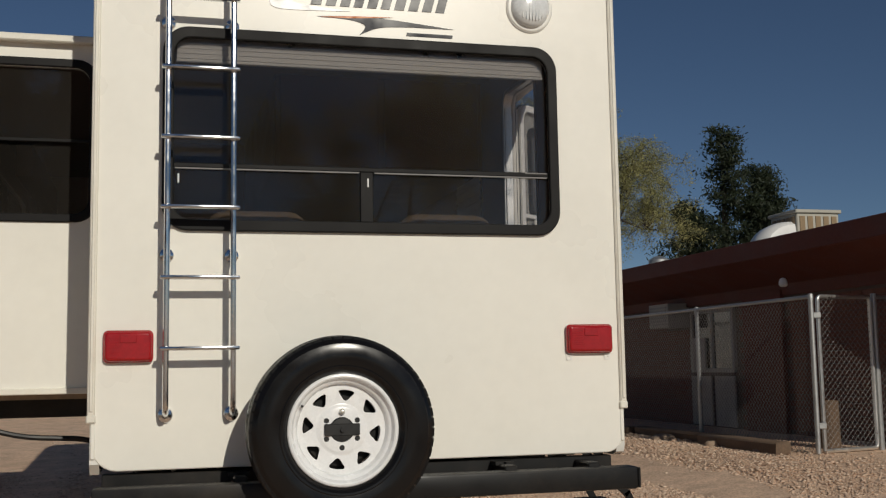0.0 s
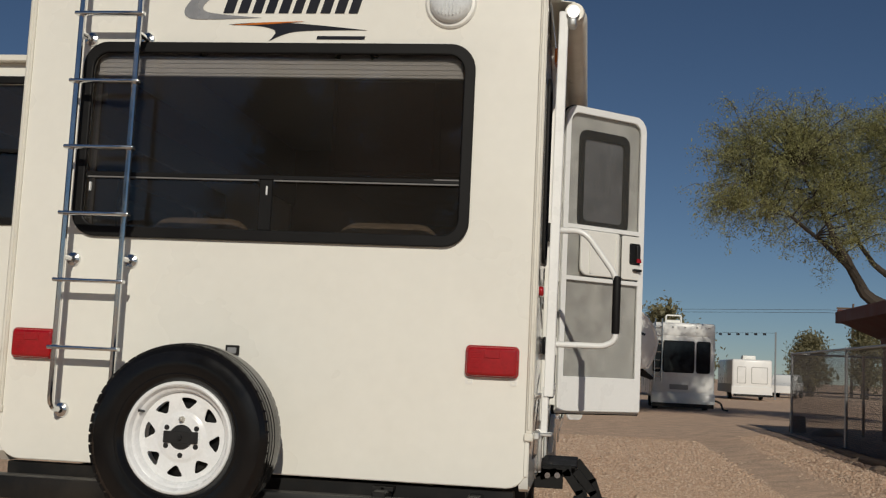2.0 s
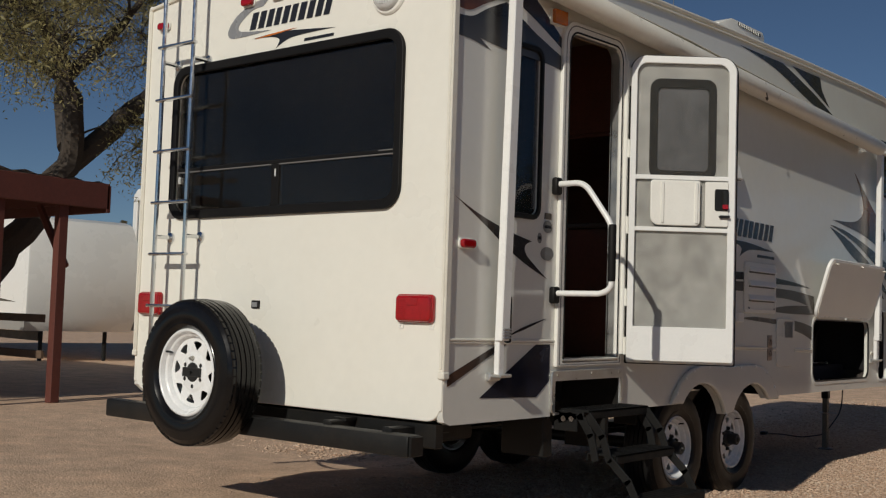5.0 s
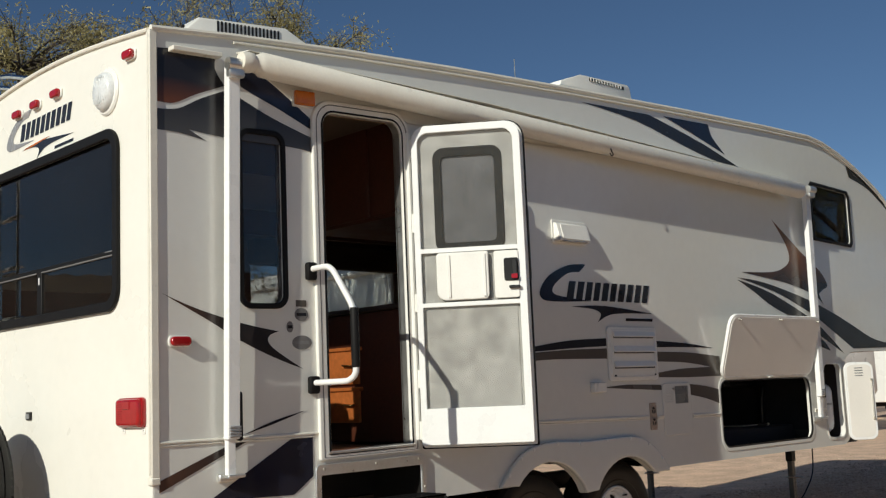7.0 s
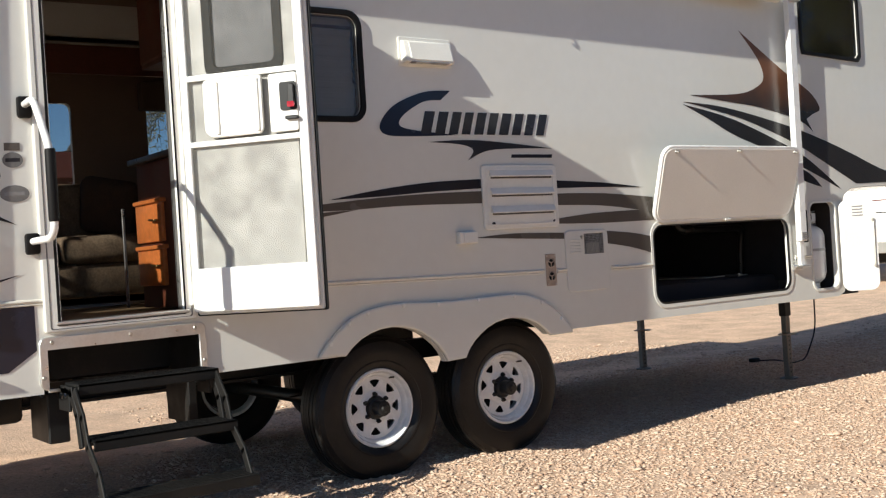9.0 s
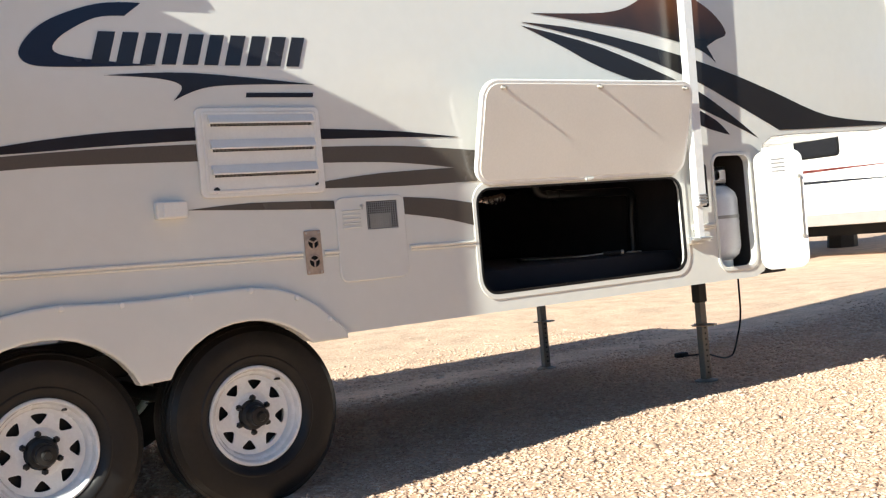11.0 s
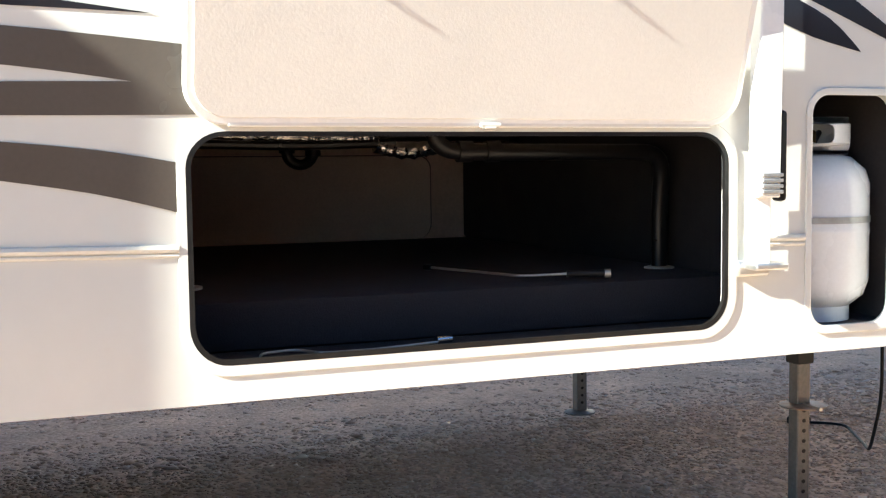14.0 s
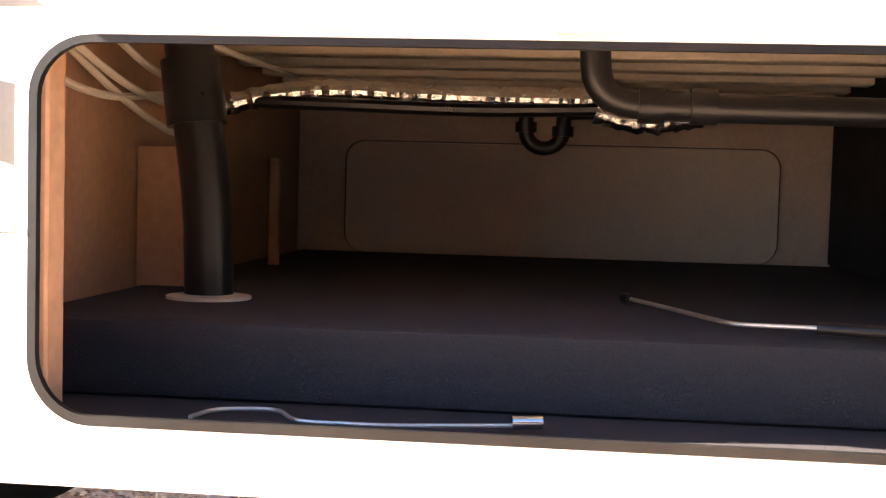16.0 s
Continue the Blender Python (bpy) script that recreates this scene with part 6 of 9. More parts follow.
flex_duct("foil_duct", [(-1.05, 4.36, 1.17), (-1.08, 4.46, 1.225), (-1.10, 4.60, 1.258), (-1.10, 4.73, 1.262), (-1.10, 4.98, 1.252), (-1.10, 5.23, 1.252)], 0.024, trailer, "crinkled foil duct under the ceiling")
flex_duct("foil_duct", [(-1.10, 5.24, 1.225), (-1.10, 5.34, 1.198), (-1.10, 5.46, 1.222)], 0.026, trailer, "crinkled foil duct under the ceiling")
bm = B()
tube(bm, smooth_path([(-1.08, 4.52, 1.232), (-1.09, 4.75, 1.228), (-1.09, 5.0, 1.222), (-1.09, 5.30, 1.232)], 0.2, 5), 0.016, 10)
part("black_hose", bm, ABS, trailer)
for pts in ([(-0.24, 4.36, 1.37), (-0.40, 4.40, 1.27), (-0.62, 4.42, 1.21), (-0.95, 4.43, 1.19)],
            [(-0.30, 4.36, 1.38), (-0.44, 4.42, 1.32), (-0.70, 4.43, 1.25), (-1.0, 4.44, 1.24)],
            [(-0.20, 4.36, 1.31), (-0.36, 4.38, 1.21), (-0.55, 4.40, 1.19), (-0.90, 4.41, 1.23)],
            [(-0.34, 4.36, 1.39), (-0.55, 4.43, 1.36), (-0.85, 4.50, 1.32), (-1.3, 4.56, 1.31)],
            [(-0.46, 4.36, 1.28), (-0.60, 4.40, 1.20), (-0.78, 4.42, 1.15), (-1.02, 4.40, 1.14)]):
    part("water_tube", tube(B(), smooth_path(pts, 0.12, 6), 0.0072, 8), PEX, trailer)
bm = B()
box(bm, (-1.60, 4.435, 0.836), (-1.575, 4.462, 1.12), 0.004)
part("bay_strap", bm, PLY, trailer)

crank = inside("jack_crank", (-0.395, 5.431, 0.843), "cranked steel rod with a grey handle lying on black carpet", "tool")
bm = B()
tube(bm, smooth_path([(-0.761, 5.298, 0.857), (-0.402, 5.427, 0.855), (-0.345, 5.551, 0.860)], 0.03, 4), 0.0034, 10)
part("rod", bm, ZINC, crank)
bm = B()
cyl(bm, (-0.350, 5.536, 0.859), (-0.320, 5.636, 0.859), 0.009, 14)
part("grip", bm, ABS, crank)
bm = B()
cyl(bm, (-0.321, 5.634, 0.859), (-0.315, 5.649, 0.859), 0.011, 14)
part("end_cap", bm, ZINC, crank)
bm = B()
cyl(bm, (-0.780, 5.289, 0.857), (-0.755, 5.300, 0.857), 0.009, 12)
part("socket", bm, ABS, crank)
wrench = inside("wheel_wrench", (-0.244, 4.917, 0.734), "bent steel wheel wrench lying at the bay sill", "tool")
bm = B()
tube(bm, smooth_path([(-0.129, 4.682, 0.739), (-0.194, 4.697, 0.739), (-0.214, 4.782, 0.739), (-0.134, 4.822, 0.739), (-0.134, 4.947, 0.739), (-0.179, 5.127, 0.739)], 0.03, 4), 0.0030, 10)
part("bar", bm, ZINC, wrench)
bm = B()
cyl(bm, (-0.174, 5.107, 0.743), (-0.184, 5.147, 0.743), 0.009, 14)
part("socket", bm, CHROME, wrench)

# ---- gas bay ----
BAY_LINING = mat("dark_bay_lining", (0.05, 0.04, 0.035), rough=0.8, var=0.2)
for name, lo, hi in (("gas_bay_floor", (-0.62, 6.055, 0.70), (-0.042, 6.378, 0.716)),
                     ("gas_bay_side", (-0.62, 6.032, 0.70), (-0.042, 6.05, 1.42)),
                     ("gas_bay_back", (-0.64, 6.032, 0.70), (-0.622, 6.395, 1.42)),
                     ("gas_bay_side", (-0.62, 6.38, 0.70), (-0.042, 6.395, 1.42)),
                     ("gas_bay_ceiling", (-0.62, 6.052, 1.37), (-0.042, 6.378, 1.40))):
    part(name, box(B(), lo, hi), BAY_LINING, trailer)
tank = inside("propane_tank", (-0.24, 6.19, 0.716), "white propane cylinder with a strap and collar", "gas cylinder")
bm = lathe(B(), [(0.0, 0.035), (0.06, 0.037), (0.10, 0.048), (0.136, 0.075), (0.150, 0.115), (0.150, 0.23), (0.1515, 0.237), (0.1515, 0.245), (0.150, 0.252), (0.150, 0.37), (0.138, 0.41), (0.10, 0.445), (0.05, 0.462), (0.0, 0.465)], (-0.200, 6.212, 0.717), (0, 0, 1), 40)
part("cylinder", bm, TANK, tank)
bm = lathe(B(), [(0.095, 0.0), (0.10, 0.0), (0.10, 0.05), (0.095, 0.05)], (-0.200, 6.212, 0.717), (0, 0, 1), 32, closed=True)
part("foot_ring", bm, TANK, tank)
me = plate([rrect(-0.28, 0.0, 0.28, 0.105, 0.012)] + [rrect(u - 0.032, 0.032, u + 0.032, 0.085, 0.018) for u in (-0.19, -0.02, 0.15)], 0.004)
cb = bmesh.new()
cb.from_mesh(me)
bpy.data.meshes.remove(me)
bmesh.ops.subdivide_edges(cb, edges=[e for e in cb.edges if e.calc_length() > 0.03], cuts=7)
for v in cb.verts:
    a = v.co.x / 0.093
    r = 0.093 + v.co.z
    v.co = Vector((-0.200 + r * math.cos(a - 0.2), 6.212 + r * math.sin(a - 0.2), 0.717 + 0.452 + v.co.y))
part("collar", cb, TANK, tank)
bm = lathe(B(), [(0.1505, 0.262), (0.1525, 0.262), (0.1525, 0.280), (0.1505, 0.280)], (-0.200, 6.212, 0.717), (0, 0, 1), 40, closed=True)
part("strap", bm, GALV, tank)
bm = B()
box(bm, (-0.23, 6.16, 1.17), (-0.18, 6.21, 1.24), 0.006)
cyl(bm, (-0.205, 6.185, 1.17), (-0.205, 6.185, 1.26), 0.012, 10)
part("valve", bm, mat("valve_brass", (0.40, 0.28, 0.11), rough=0.4, metal=0.9), tank)
bm = B()
tube(bm, smooth_path([(-0.20, 6.21, 1.20), (-0.30, 6.32, 1.26), (-0.40, 6.36, 1.05), (-0.42, 6.36, 0.80)], 0.1, 5), 0.009, 8)
part("gas_hose", bm, ABS, tank)


# ---- the yard around ----
BARK = mat("dark_bark", (0.055, 0.042, 0.032), rough=0.9, var=0.3, scale=6, fine=40, bump=0.6, bump_scale=30)
LEAF_MESQ = leaf_mat("mesquite_leaf", (0.33, 0.32, 0.135))
LEAF_MESQ_D = leaf_mat("mesquite_leaf_dry", (0.37, 0.32, 0.14))
LEAF_PINE = leaf_mat("pine_needle", (0.036, 0.050, 0.026))
LEAF_FAR = leaf_mat("far_leaf", (0.24, 0.22, 0.12))
BRICK = mat("brown_brick", (0.16, 0.068, 0.048), rough=0.85, var=0.2, scale=3, fine=30, bump=0.3, bump_scale=40)
MORTAR = mat("mortar", (0.12, 0.09, 0.075), rough=0.95, var=0.15)
FASCIA = mat("brown_fascia", (0.115, 0.032, 0.022), rough=0.75, var=0.18, scale=3, fine=25)
ROOFING = mat("dark_roofing", (0.05, 0.038, 0.032), rough=0.9, var=0.2)
TIMBER = mat("weathered_timber", (0.13, 0.085, 0.055), rough=0.9, var=0.3, scale=6, fine=40, bump=0.5, bump_scale=30)
ROCK = mat("field_stone", (0.33, 0.24, 0.17), rough=0.9, var=0.25, scale=6, bump=0.6, bump_scale=18)
ADOBE = mat("dirty_white_board", (0.42, 0.40, 0.36), rough=0.8, var=0.15, scale=3)
COOLER = mat("cooler_sheet_metal", (0.42, 0.40, 0.34), rough=0.5, var=0.12, scale=5, dirt=(0.25, 0.2, 0.14), dirt_amount=0.3)
PAD = mat("cooler_pad", (0.28, 0.20, 0.12), rough=0.95, var=0.2, scale=30)
FAR_WHITE = mat("far_trailer_white", (0.80, 0.79, 0.76), rough=0.3, var=0.04, scale=1.2, dirt=(0.5, 0.45, 0.38), dirt_amount=0.12, dirt_scale=1.2)
FAR_GREY = mat("far_trailer_grey", (0.30, 0.29, 0.27), rough=0.5, var=0.08)
DARK_GLASS = mat("dark_glass", (0.012, 0.012, 0.014), rough=0.08, var=0.05)
MAROON = mat("decal_maroon", (0.14, 0.035, 0.03), rough=0.3, var=0.5, scale=4)
TAN_DECAL = mat("decal_tan", (0.55, 0.48, 0.33), rough=0.3, var=0.1)


def grow(bm, leaves, p, d, length, r, depth, rs, spread, droop, leaf_at):
    """Adds one limb and its children; collects leaf places at the twigs."""
    n = 4
    pts, radii = [p.copy()], [r]
    q, dd = p.copy(), d.copy()
    for i in range(n):
        dd = (dd + Vector((rs.uniform(-0.22, 0.22), rs.uniform(-0.22, 0.22), rs.uniform(-0.12, 0.14) - droop * (1 if depth < 2 else 0.2)))).normalized()
        q = q + dd * (length / n)
        pts.append(q.copy())
        radii.append(r * (1 - 0.55 * (i + 1) / n))
    tube(bm, pts, r, 7 if depth > 2 else 4, radii)
    if depth <= leaf_at:
        for a, b in zip(pts[1:], pts[2:] + [pts[-1]]):
            leaves.append((a, depth))
    if depth == 0:
        return
    kids = rs.choice((2, 3, 3)) if depth > 1 else 3
    for k in range(kids):
        t = pts[-1] if k == 0 else pts[rs.choice((2, 3, 4))]
        side = Vector((rs.uniform(-1, 1), rs.uniform(-1, 1), rs.uniform(-0.35, 0.55)))
        nd = (dd + side * spread).normalized()
        grow(bm, leaves, t, nd, length * rs.uniform(0.62, 0.85), radii[-1] * rs.uniform(0.75, 1.0), depth - 1, rs, spread, droop, leaf_at)


def leaf_cloud(name, centres, per, spread, size, material, parent, seed, hang=0.0, aspect=3.0):
    """Many small pointed leaf blades round the given places, as one mesh."""
    rs = np.random.RandomState(seed)
    c = np.repeat(np.array(centres, float), per, axis=0)
    n = len(c)
    c = c + rs.normal(0, 1, (n, 3)) * spread * np.array((1, 1, 0.8))
    c[:, 2] -= np.abs(rs.normal(0, 1, n)) * hang
    d = rs.normal(0, 1, (n, 3))
    d[:, 2] -= hang * 2
    d /= np.linalg.norm(d, axis=1)[:, None]
    u = np.cross(d, rs.normal(0, 1, (n, 3)))
    u /= np.linalg.norm(u, axis=1)[:, None]
    s = size * rs.lognormal(0, 0.3, n)[:, None]
    v = np.stack([c - d * s, c + u * s / aspect, c + d * s, c - u * s / aspect], 1).reshape(-1, 3)
    base = np.array(parent.location)
    v -= base
    me = bpy.data.meshes.new(name)
    me.vertices.add(n * 4)
    me.vertices.foreach_set("co", v.reshape(-1))
    me.loops.add(n * 4)
    me.loops.foreach_set("vertex_index", np.arange(n * 4, dtype=np.int32))
    me.polygons.add(n)
    me.polygons.foreach_set("loop_start", np.arange(0, n * 4, 4, dtype=np.int32))
    me.polygons.foreach_set("loop_total", np.full(n, 4, dtype=np.int32))
    me.update(calc_edges=True)
    me.materials.append(material)
    ob = new(name, me)
    ob.parent = parent
    return ob


def mesquite(base, label, seed, r, trunk, limbs, crown, leaf, per, size, depth=5, spread=0.75, droop=0.03, cloud=0.22):
    """trunk: the bole's own line; limbs: (place on the bole, way, length, radius); crown: centre and radii that bound the growth."""
    rs = random.Random(seed)
    t = thing("mesquite_tree", base, label, "tree")
    bm, leaves = B(), []
    pts = [Vector(p) for p in trunk]
    tube(bm, pts, r, 10, [r * (1 - 0.55 * i / (len(pts) - 1)) for i in range(len(pts))])
    for p, d, length, lr in limbs:
        grow(bm, leaves, Vector(p), Vector(d).normalized(), length, lr, depth, rs, spread, droop, 2)
    part("trunk", bm, BARK, t)
    c, rad = Vector(crown[0]), crown[1]
    keep = []
    for p, dpt in leaves:
        q = p - c
        if abs(q.x / rad[0]) ** 3 + abs(q.y / rad[1]) ** 3 + abs(q.z / rad[2]) ** 3 < rs.uniform(0.75, 1.15):
            keep.append(p)
    leaf_cloud("crown", keep, per, cloud, size, leaf, t, seed, hang=0.10, aspect=3.4)
    return t


def broad_tree(base, label, seed, limbs, lobes, leaf, size, twigs=7, leaves=13, spread=0.10):
    """limbs: (line, radius at the foot, radius at the tip); lobes: (centre, radii, number of sprays) of the crown."""
    rs = random.Random(seed)
    t = thing("mesquite_tree", base, label, "tree")
    bm, nodes, centres = B(), [], []
    for line, r0, r1 in limbs:
        pts = smooth_path([Vector(p) for p in line], 0.35, 3)
        n = len(pts) - 1
        pts = [Vector(p) + Vector((rs.uniform(-1, 1), rs.uniform(-1, 1), 0)) * (0.25 * r0 if 0 < i < n else 0) for i, p in enumerate(pts)]
        tube(bm, pts, r0, 9, [r0 + (r1 - r0) * i / n for i in range(n + 1)])
        nodes += [(p, r0 + (r1 - r0) * i / n) for i, p in enumerate(pts) if i > 0.4 * n]
    part("trunk", bm, BARK, t)
    bm = B()
    for c, rad, n in lobes:
        c = Vector(c)
        for k in range(n):
            while True:
                d = Vector((rs.gauss(0, 1), rs.gauss(0, 1), rs.gauss(0.15, 0.9))).normalized()
                if d.z > -0.75:
                    break
            f = rs.uniform(0.25, 1.0) ** 0.5
            p = c + Vector((d.x * rad[0], d.y * rad[1], d.z * rad[2])) * f
            q, qr = min(nodes, key=lambda m: (m[0] - p).length + 0.7 * max(0.0, m[0].z - p.z))
            ln = (p - q).length
            bend = q.lerp(p, 0.45) + Vector((rs.uniform(-0.12, 0.12), rs.uniform(-0.12, 0.12), rs.uniform(0.04, 0.2))) * ln
            line = []
            for i in range(7):
                u = i / 6
                w = q.lerp(bend, u).lerp(bend.lerp(p, u), u)
                line.append(w + Vector((rs.uniform(-1, 1), rs.uniform(-1, 1), rs.uniform(-1, 1))) * 0.03 * ln * (0 < i < 6))
            r = min(0.6 * qr, 0.013 + 0.011 * ln)
            tube(bm, line, r, 5, [r * (1 - 0.82 * i / 6) for i in range(7)])
            for m in range(twigs):
                a = line[rs.choice((3, 4, 5, 5, 6, 6))]
                v = (Vector((rs.gauss(0, 1), rs.gauss(0, 1), rs.gauss(0.1, 0.8))).normalized() + 0.5 * (p - q).normalized()) * rs.uniform(0.25, 0.62)
                b = a + v * 0.55 + Vector((0, 0, 0.04))
                e = a + v + Vector((0, 0, -rs.uniform(0.02, 0.30)))
                tube(bm, [a, b, e], 0.007, 3, [0.008, 0.006, 0.003])
                centres += [a.lerp(b, 0.6), b, b.lerp(e, 0.5), e, e + Vector((0, 0, -0.07))]
    part("branching", bm, BARK, t)
    leaf_cloud("crown", centres, leaves, spread, size, leaf, t, seed, hang=0.07, aspect=3.8)
    return t


def conifer(base, height, width, seed, label):
    rs = random.Random(seed)
    t = thing("pine_tree", base, label, "tree")
    bm, pts = B(), []
    b = Vector(base)
    for k, (dx, top) in enumerate(((0.0, 1.0), (1.5, 0.86), (2.2, 0.74), (-1.0, 0.72))):
        foot = b + Vector((dx * 0.5, 0, height * 0.25 * (k > 0)))
        tip = b + Vector((dx, 0.3 * k, height * top))
        tube(bm, [foot, foot.lerp(tip, 0.5), tip], 0.2, 7, [0.2, 0.12, 0.02])
        for i in range(46):
            f = 0.12 + 0.88 * i / 45
            c = foot.lerp(tip, f)
            ln = width * (1.02 - f) * rs.uniform(0.5, 1.0) + 0.3
            a = rs.uniform(0, 6.28)
            for m in range(5):
                q = c + Vector((math.cos(a) * ln * m / 4, math.sin(a) * ln * m / 4, 0.25 * ln * (m / 4) ** 2))
                pts.append(q)
    part("trunk", bm, BARK, t)
    leaf_cloud("crown", pts, 60, 0.17, 0.072, LEAF_PINE, t, seed, aspect=3.4)
    return t


def far_tree(base, height, width, seed, leaf=0.12):
    rs = random.Random(seed)
    t = thing("distant_tree", base, "rounded green tree far behind the yard", "tree", "distant trees")
    bm, pts = B(), []
    b = Vector(base)
    tube(bm, [b, b + Vector((0.1, 0, height * 0.3)), b + Vector((0, 0.2, height * 0.6))], 0.3, 7, [0.35, 0.25, 0.1])
    for i in range(70):
        a, f, rr = rs.uniform(0, 6.28), rs.uniform(0.15, 1.0), rs.uniform(0.2, 1.0)
        w = width * math.sin(math.pi * (0.15 + 0.8 * f)) ** 0.7
        pts.append(b + Vector((math.cos(a) * w * rr, math.sin(a) * w * rr, height * f)))
    part("trunk", bm, BARK, t)
    leaf_cloud("crown", pts, int(40 * (0.28 / leaf) ** 1.2), 0.42, leaf, LEAF_FAR, t, seed, aspect=2.2)


broad_tree((9.7, 24.0, 0.0), "spreading forked mesquite with feathery green leaves behind a shed", 11,
           (([(9.7, 24.0, 0.0), (9.5, 24.0, 1.2), (8.9, 24.0, 2.3), (8.1, 24.0, 2.95)], 0.28, 0.20),
            ([(8.15, 24.0, 2.9), (7.15, 23.9, 3.35), (6.75, 23.8, 4.0), (6.3, 23.7, 4.75), (5.9, 23.6, 5.6), (5.3, 23.4, 6.6)], 0.17, 0.04),
            ([(6.75, 23.8, 4.0), (6.0, 23.3, 4.6), (5.0, 22.9, 5.3), (4.1, 22.7, 5.9)], 0.07, 0.025),
            ([(8.7, 24.0, 2.5), (8.35, 24.1, 3.7), (8.4, 24.2, 4.9), (8.3, 24.3, 6.0), (8.6, 24.3, 7.2)], 0.16, 0.04),
            ([(8.35, 24.1, 3.6), (7.5, 24.6, 4.2), (7.0, 25.0, 5.2), (6.8, 25.3, 6.3)], 0.09, 0.03),
            ([(8.35, 24.2, 4.5), (9.2, 24.0, 5.1), (10.3, 23.8, 5.3), (11.4, 23.7, 4.9)], 0.08, 0.025),
            ([(8.4, 24.2, 4.9), (9.4, 24.3, 5.9), (10.4, 24.4, 6.5), (11.3, 24.5, 6.8)], 0.08, 0.03),
            ([(8.35, 24.1, 3.8), (9.3, 23.4, 3.9), (10.2, 23.1, 3.5)], 0.04, 0.015)),
           (((4.9, 23.4, 6.8), (1.95, 2.1, 1.6), 84), ((3.9, 23.0, 5.7), (1.15, 1.6, 0.9), 34), ((6.7, 24.3, 6.9), (1.6, 2.3, 1.7), 62), ((8.7, 24.3, 7.15), (2.0, 2.4, 1.6), 88),
            ((11.0, 24.3, 6.4), (2.0, 2.2, 1.45), 76), ((10.9, 23.8, 5.1), (1.9, 1.8, 0.9), 34), ((6.3, 23.6, 5.2), (1.3, 1.7, 1.0), 34), ((8.6, 23.9, 5.5), (1.5, 1.8, 0.8), 26)),
           LEAF_MESQ, 0.031, twigs=6, leaves=17, spread=0.095)
broad_tree((-11.5, 3.1, 0.0), "large leaning mesquite with fine olive leaves over a carport", 23,
           (([(-11.5, 3.1, 0), (-11.6, 3.6, 1.1), (-11.4, 4.3, 2.1), (-11.2, 4.95, 3.3), (-11.0, 4.8, 4.3), (-11.0, 4.2, 5.3), (-10.9, 3.9, 6.2)], 0.28, 0.07),
            ([(-11.25, 4.9, 3.2), (-10.9, 5.7, 4.1), (-10.8, 6.5, 4.9), (-10.7, 7.6, 5.6), (-10.7, 8.6, 6.5)], 0.17, 0.05),
            ([(-10.8, 6.3, 4.7), (-10.2, 6.9, 5.0), (-9.4, 7.6, 5.2), (-8.8, 8.4, 5.1)], 0.11, 0.03),
            ([(-11.0, 4.7, 4.5), (-11.2, 5.6, 5.4), (-11.1, 6.3, 6.4)], 0.10, 0.04),
            ([(-11.0, 4.5, 4.8), (-10.4, 3.8, 5.2), (-10.0, 3.0, 5.1), (-9.8, 2.4, 4.6)], 0.09, 0.03),
            ([(-10.95, 5.6, 4.0), (-10.2, 5.9, 3.9), (-9.6, 6.3, 3.4), (-9.3, 6.6, 2.9)], 0.06, 0.02),
            ([(-11.3, 4.9, 3.5), (-12.4, 5.4, 4.6), (-13.2, 6.0, 5.6)], 0.12, 0.04)),
           (((-10.8, 3.9, 5.9), (1.7, 1.7, 1.25), 40), ((-10.9, 6.0, 6.3), (1.9, 1.9, 1.2), 46), ((-10.6, 8.4, 6.5), (1.8, 1.9, 1.35), 44), ((-9.4, 7.8, 5.2), (1.5, 1.5, 0.9), 24),
            ((-9.9, 2.7, 4.5), (1.2, 1.3, 1.0), 24), ((-9.7, 6.2, 3.7), (1.2, 1.3, 0.9), 18), ((-12.6, 5.8, 5.4), (1.7, 2.0, 1.2), 26), ((-10.4, 9.7, 7.1), (1.2, 1.2, 1.0), 20), ((-10.8, 7.2, 7.1), (1.5, 1.5, 0.9), 26)),
           LEAF_MESQ_D, 0.030, leaves=12)
conifer((15.5, 26.5, 0.0), 8.45, 2.3, 5, "dark green pine with several upright tips behind a shed")
conifer((-5.0, -17.0, 0.0), 9.5, 2.4, 8, "dark green pine across the yard")
mesquite((3.0, -20.0, 0.0), "bare-limbed mesquite tree across the yard", 31, 0.25, ((3, -20, 0), (3.1, -20, 1.2), (3.0, -20.1, 2.2)),
         (((3, -20, 2.0), (0.4, 0.1, 0.9), 2.4, 0.12), ((3, -20, 2.1), (-0.5, 0.1, 0.8), 2.3, 0.12)), ((3.0, -20, 5.0), (4, 4, 3)), LEAF_MESQ, 60, 0.045, depth=4)
for i, (x, y, h, w) in enumerate(((4.5, 60, 5.0, 0.75), (6.3, 63, 3.8, 0.9), (22.4, 88, 6.2, 0.95), (25.2, 90, 5.7, 0.9), (31, 95, 6.0, 3.0), (18.5, 90, 4.8, 1.5), (36, 96, 5.0, 4), (42, 92, 6.0, 4), (2.0, 75, 5.2, 3.2), (-6, 85, 5.0, 4), (24, 46, 6.0, 2.4),
                                  (-30, 60, 6, 4), (-22, 38, 6.5, 3.6), (-40, 30, 7, 4.5), (-45, 5, 7, 5), (50, 60, 7, 5), (-12, 52, 5.5, 3.2))):
    far_tree((x, y, 0), h, w, 100 + i)
far_tree((-11.6, 23.4, 0), 7.3, 1.2, 130, 0.11)

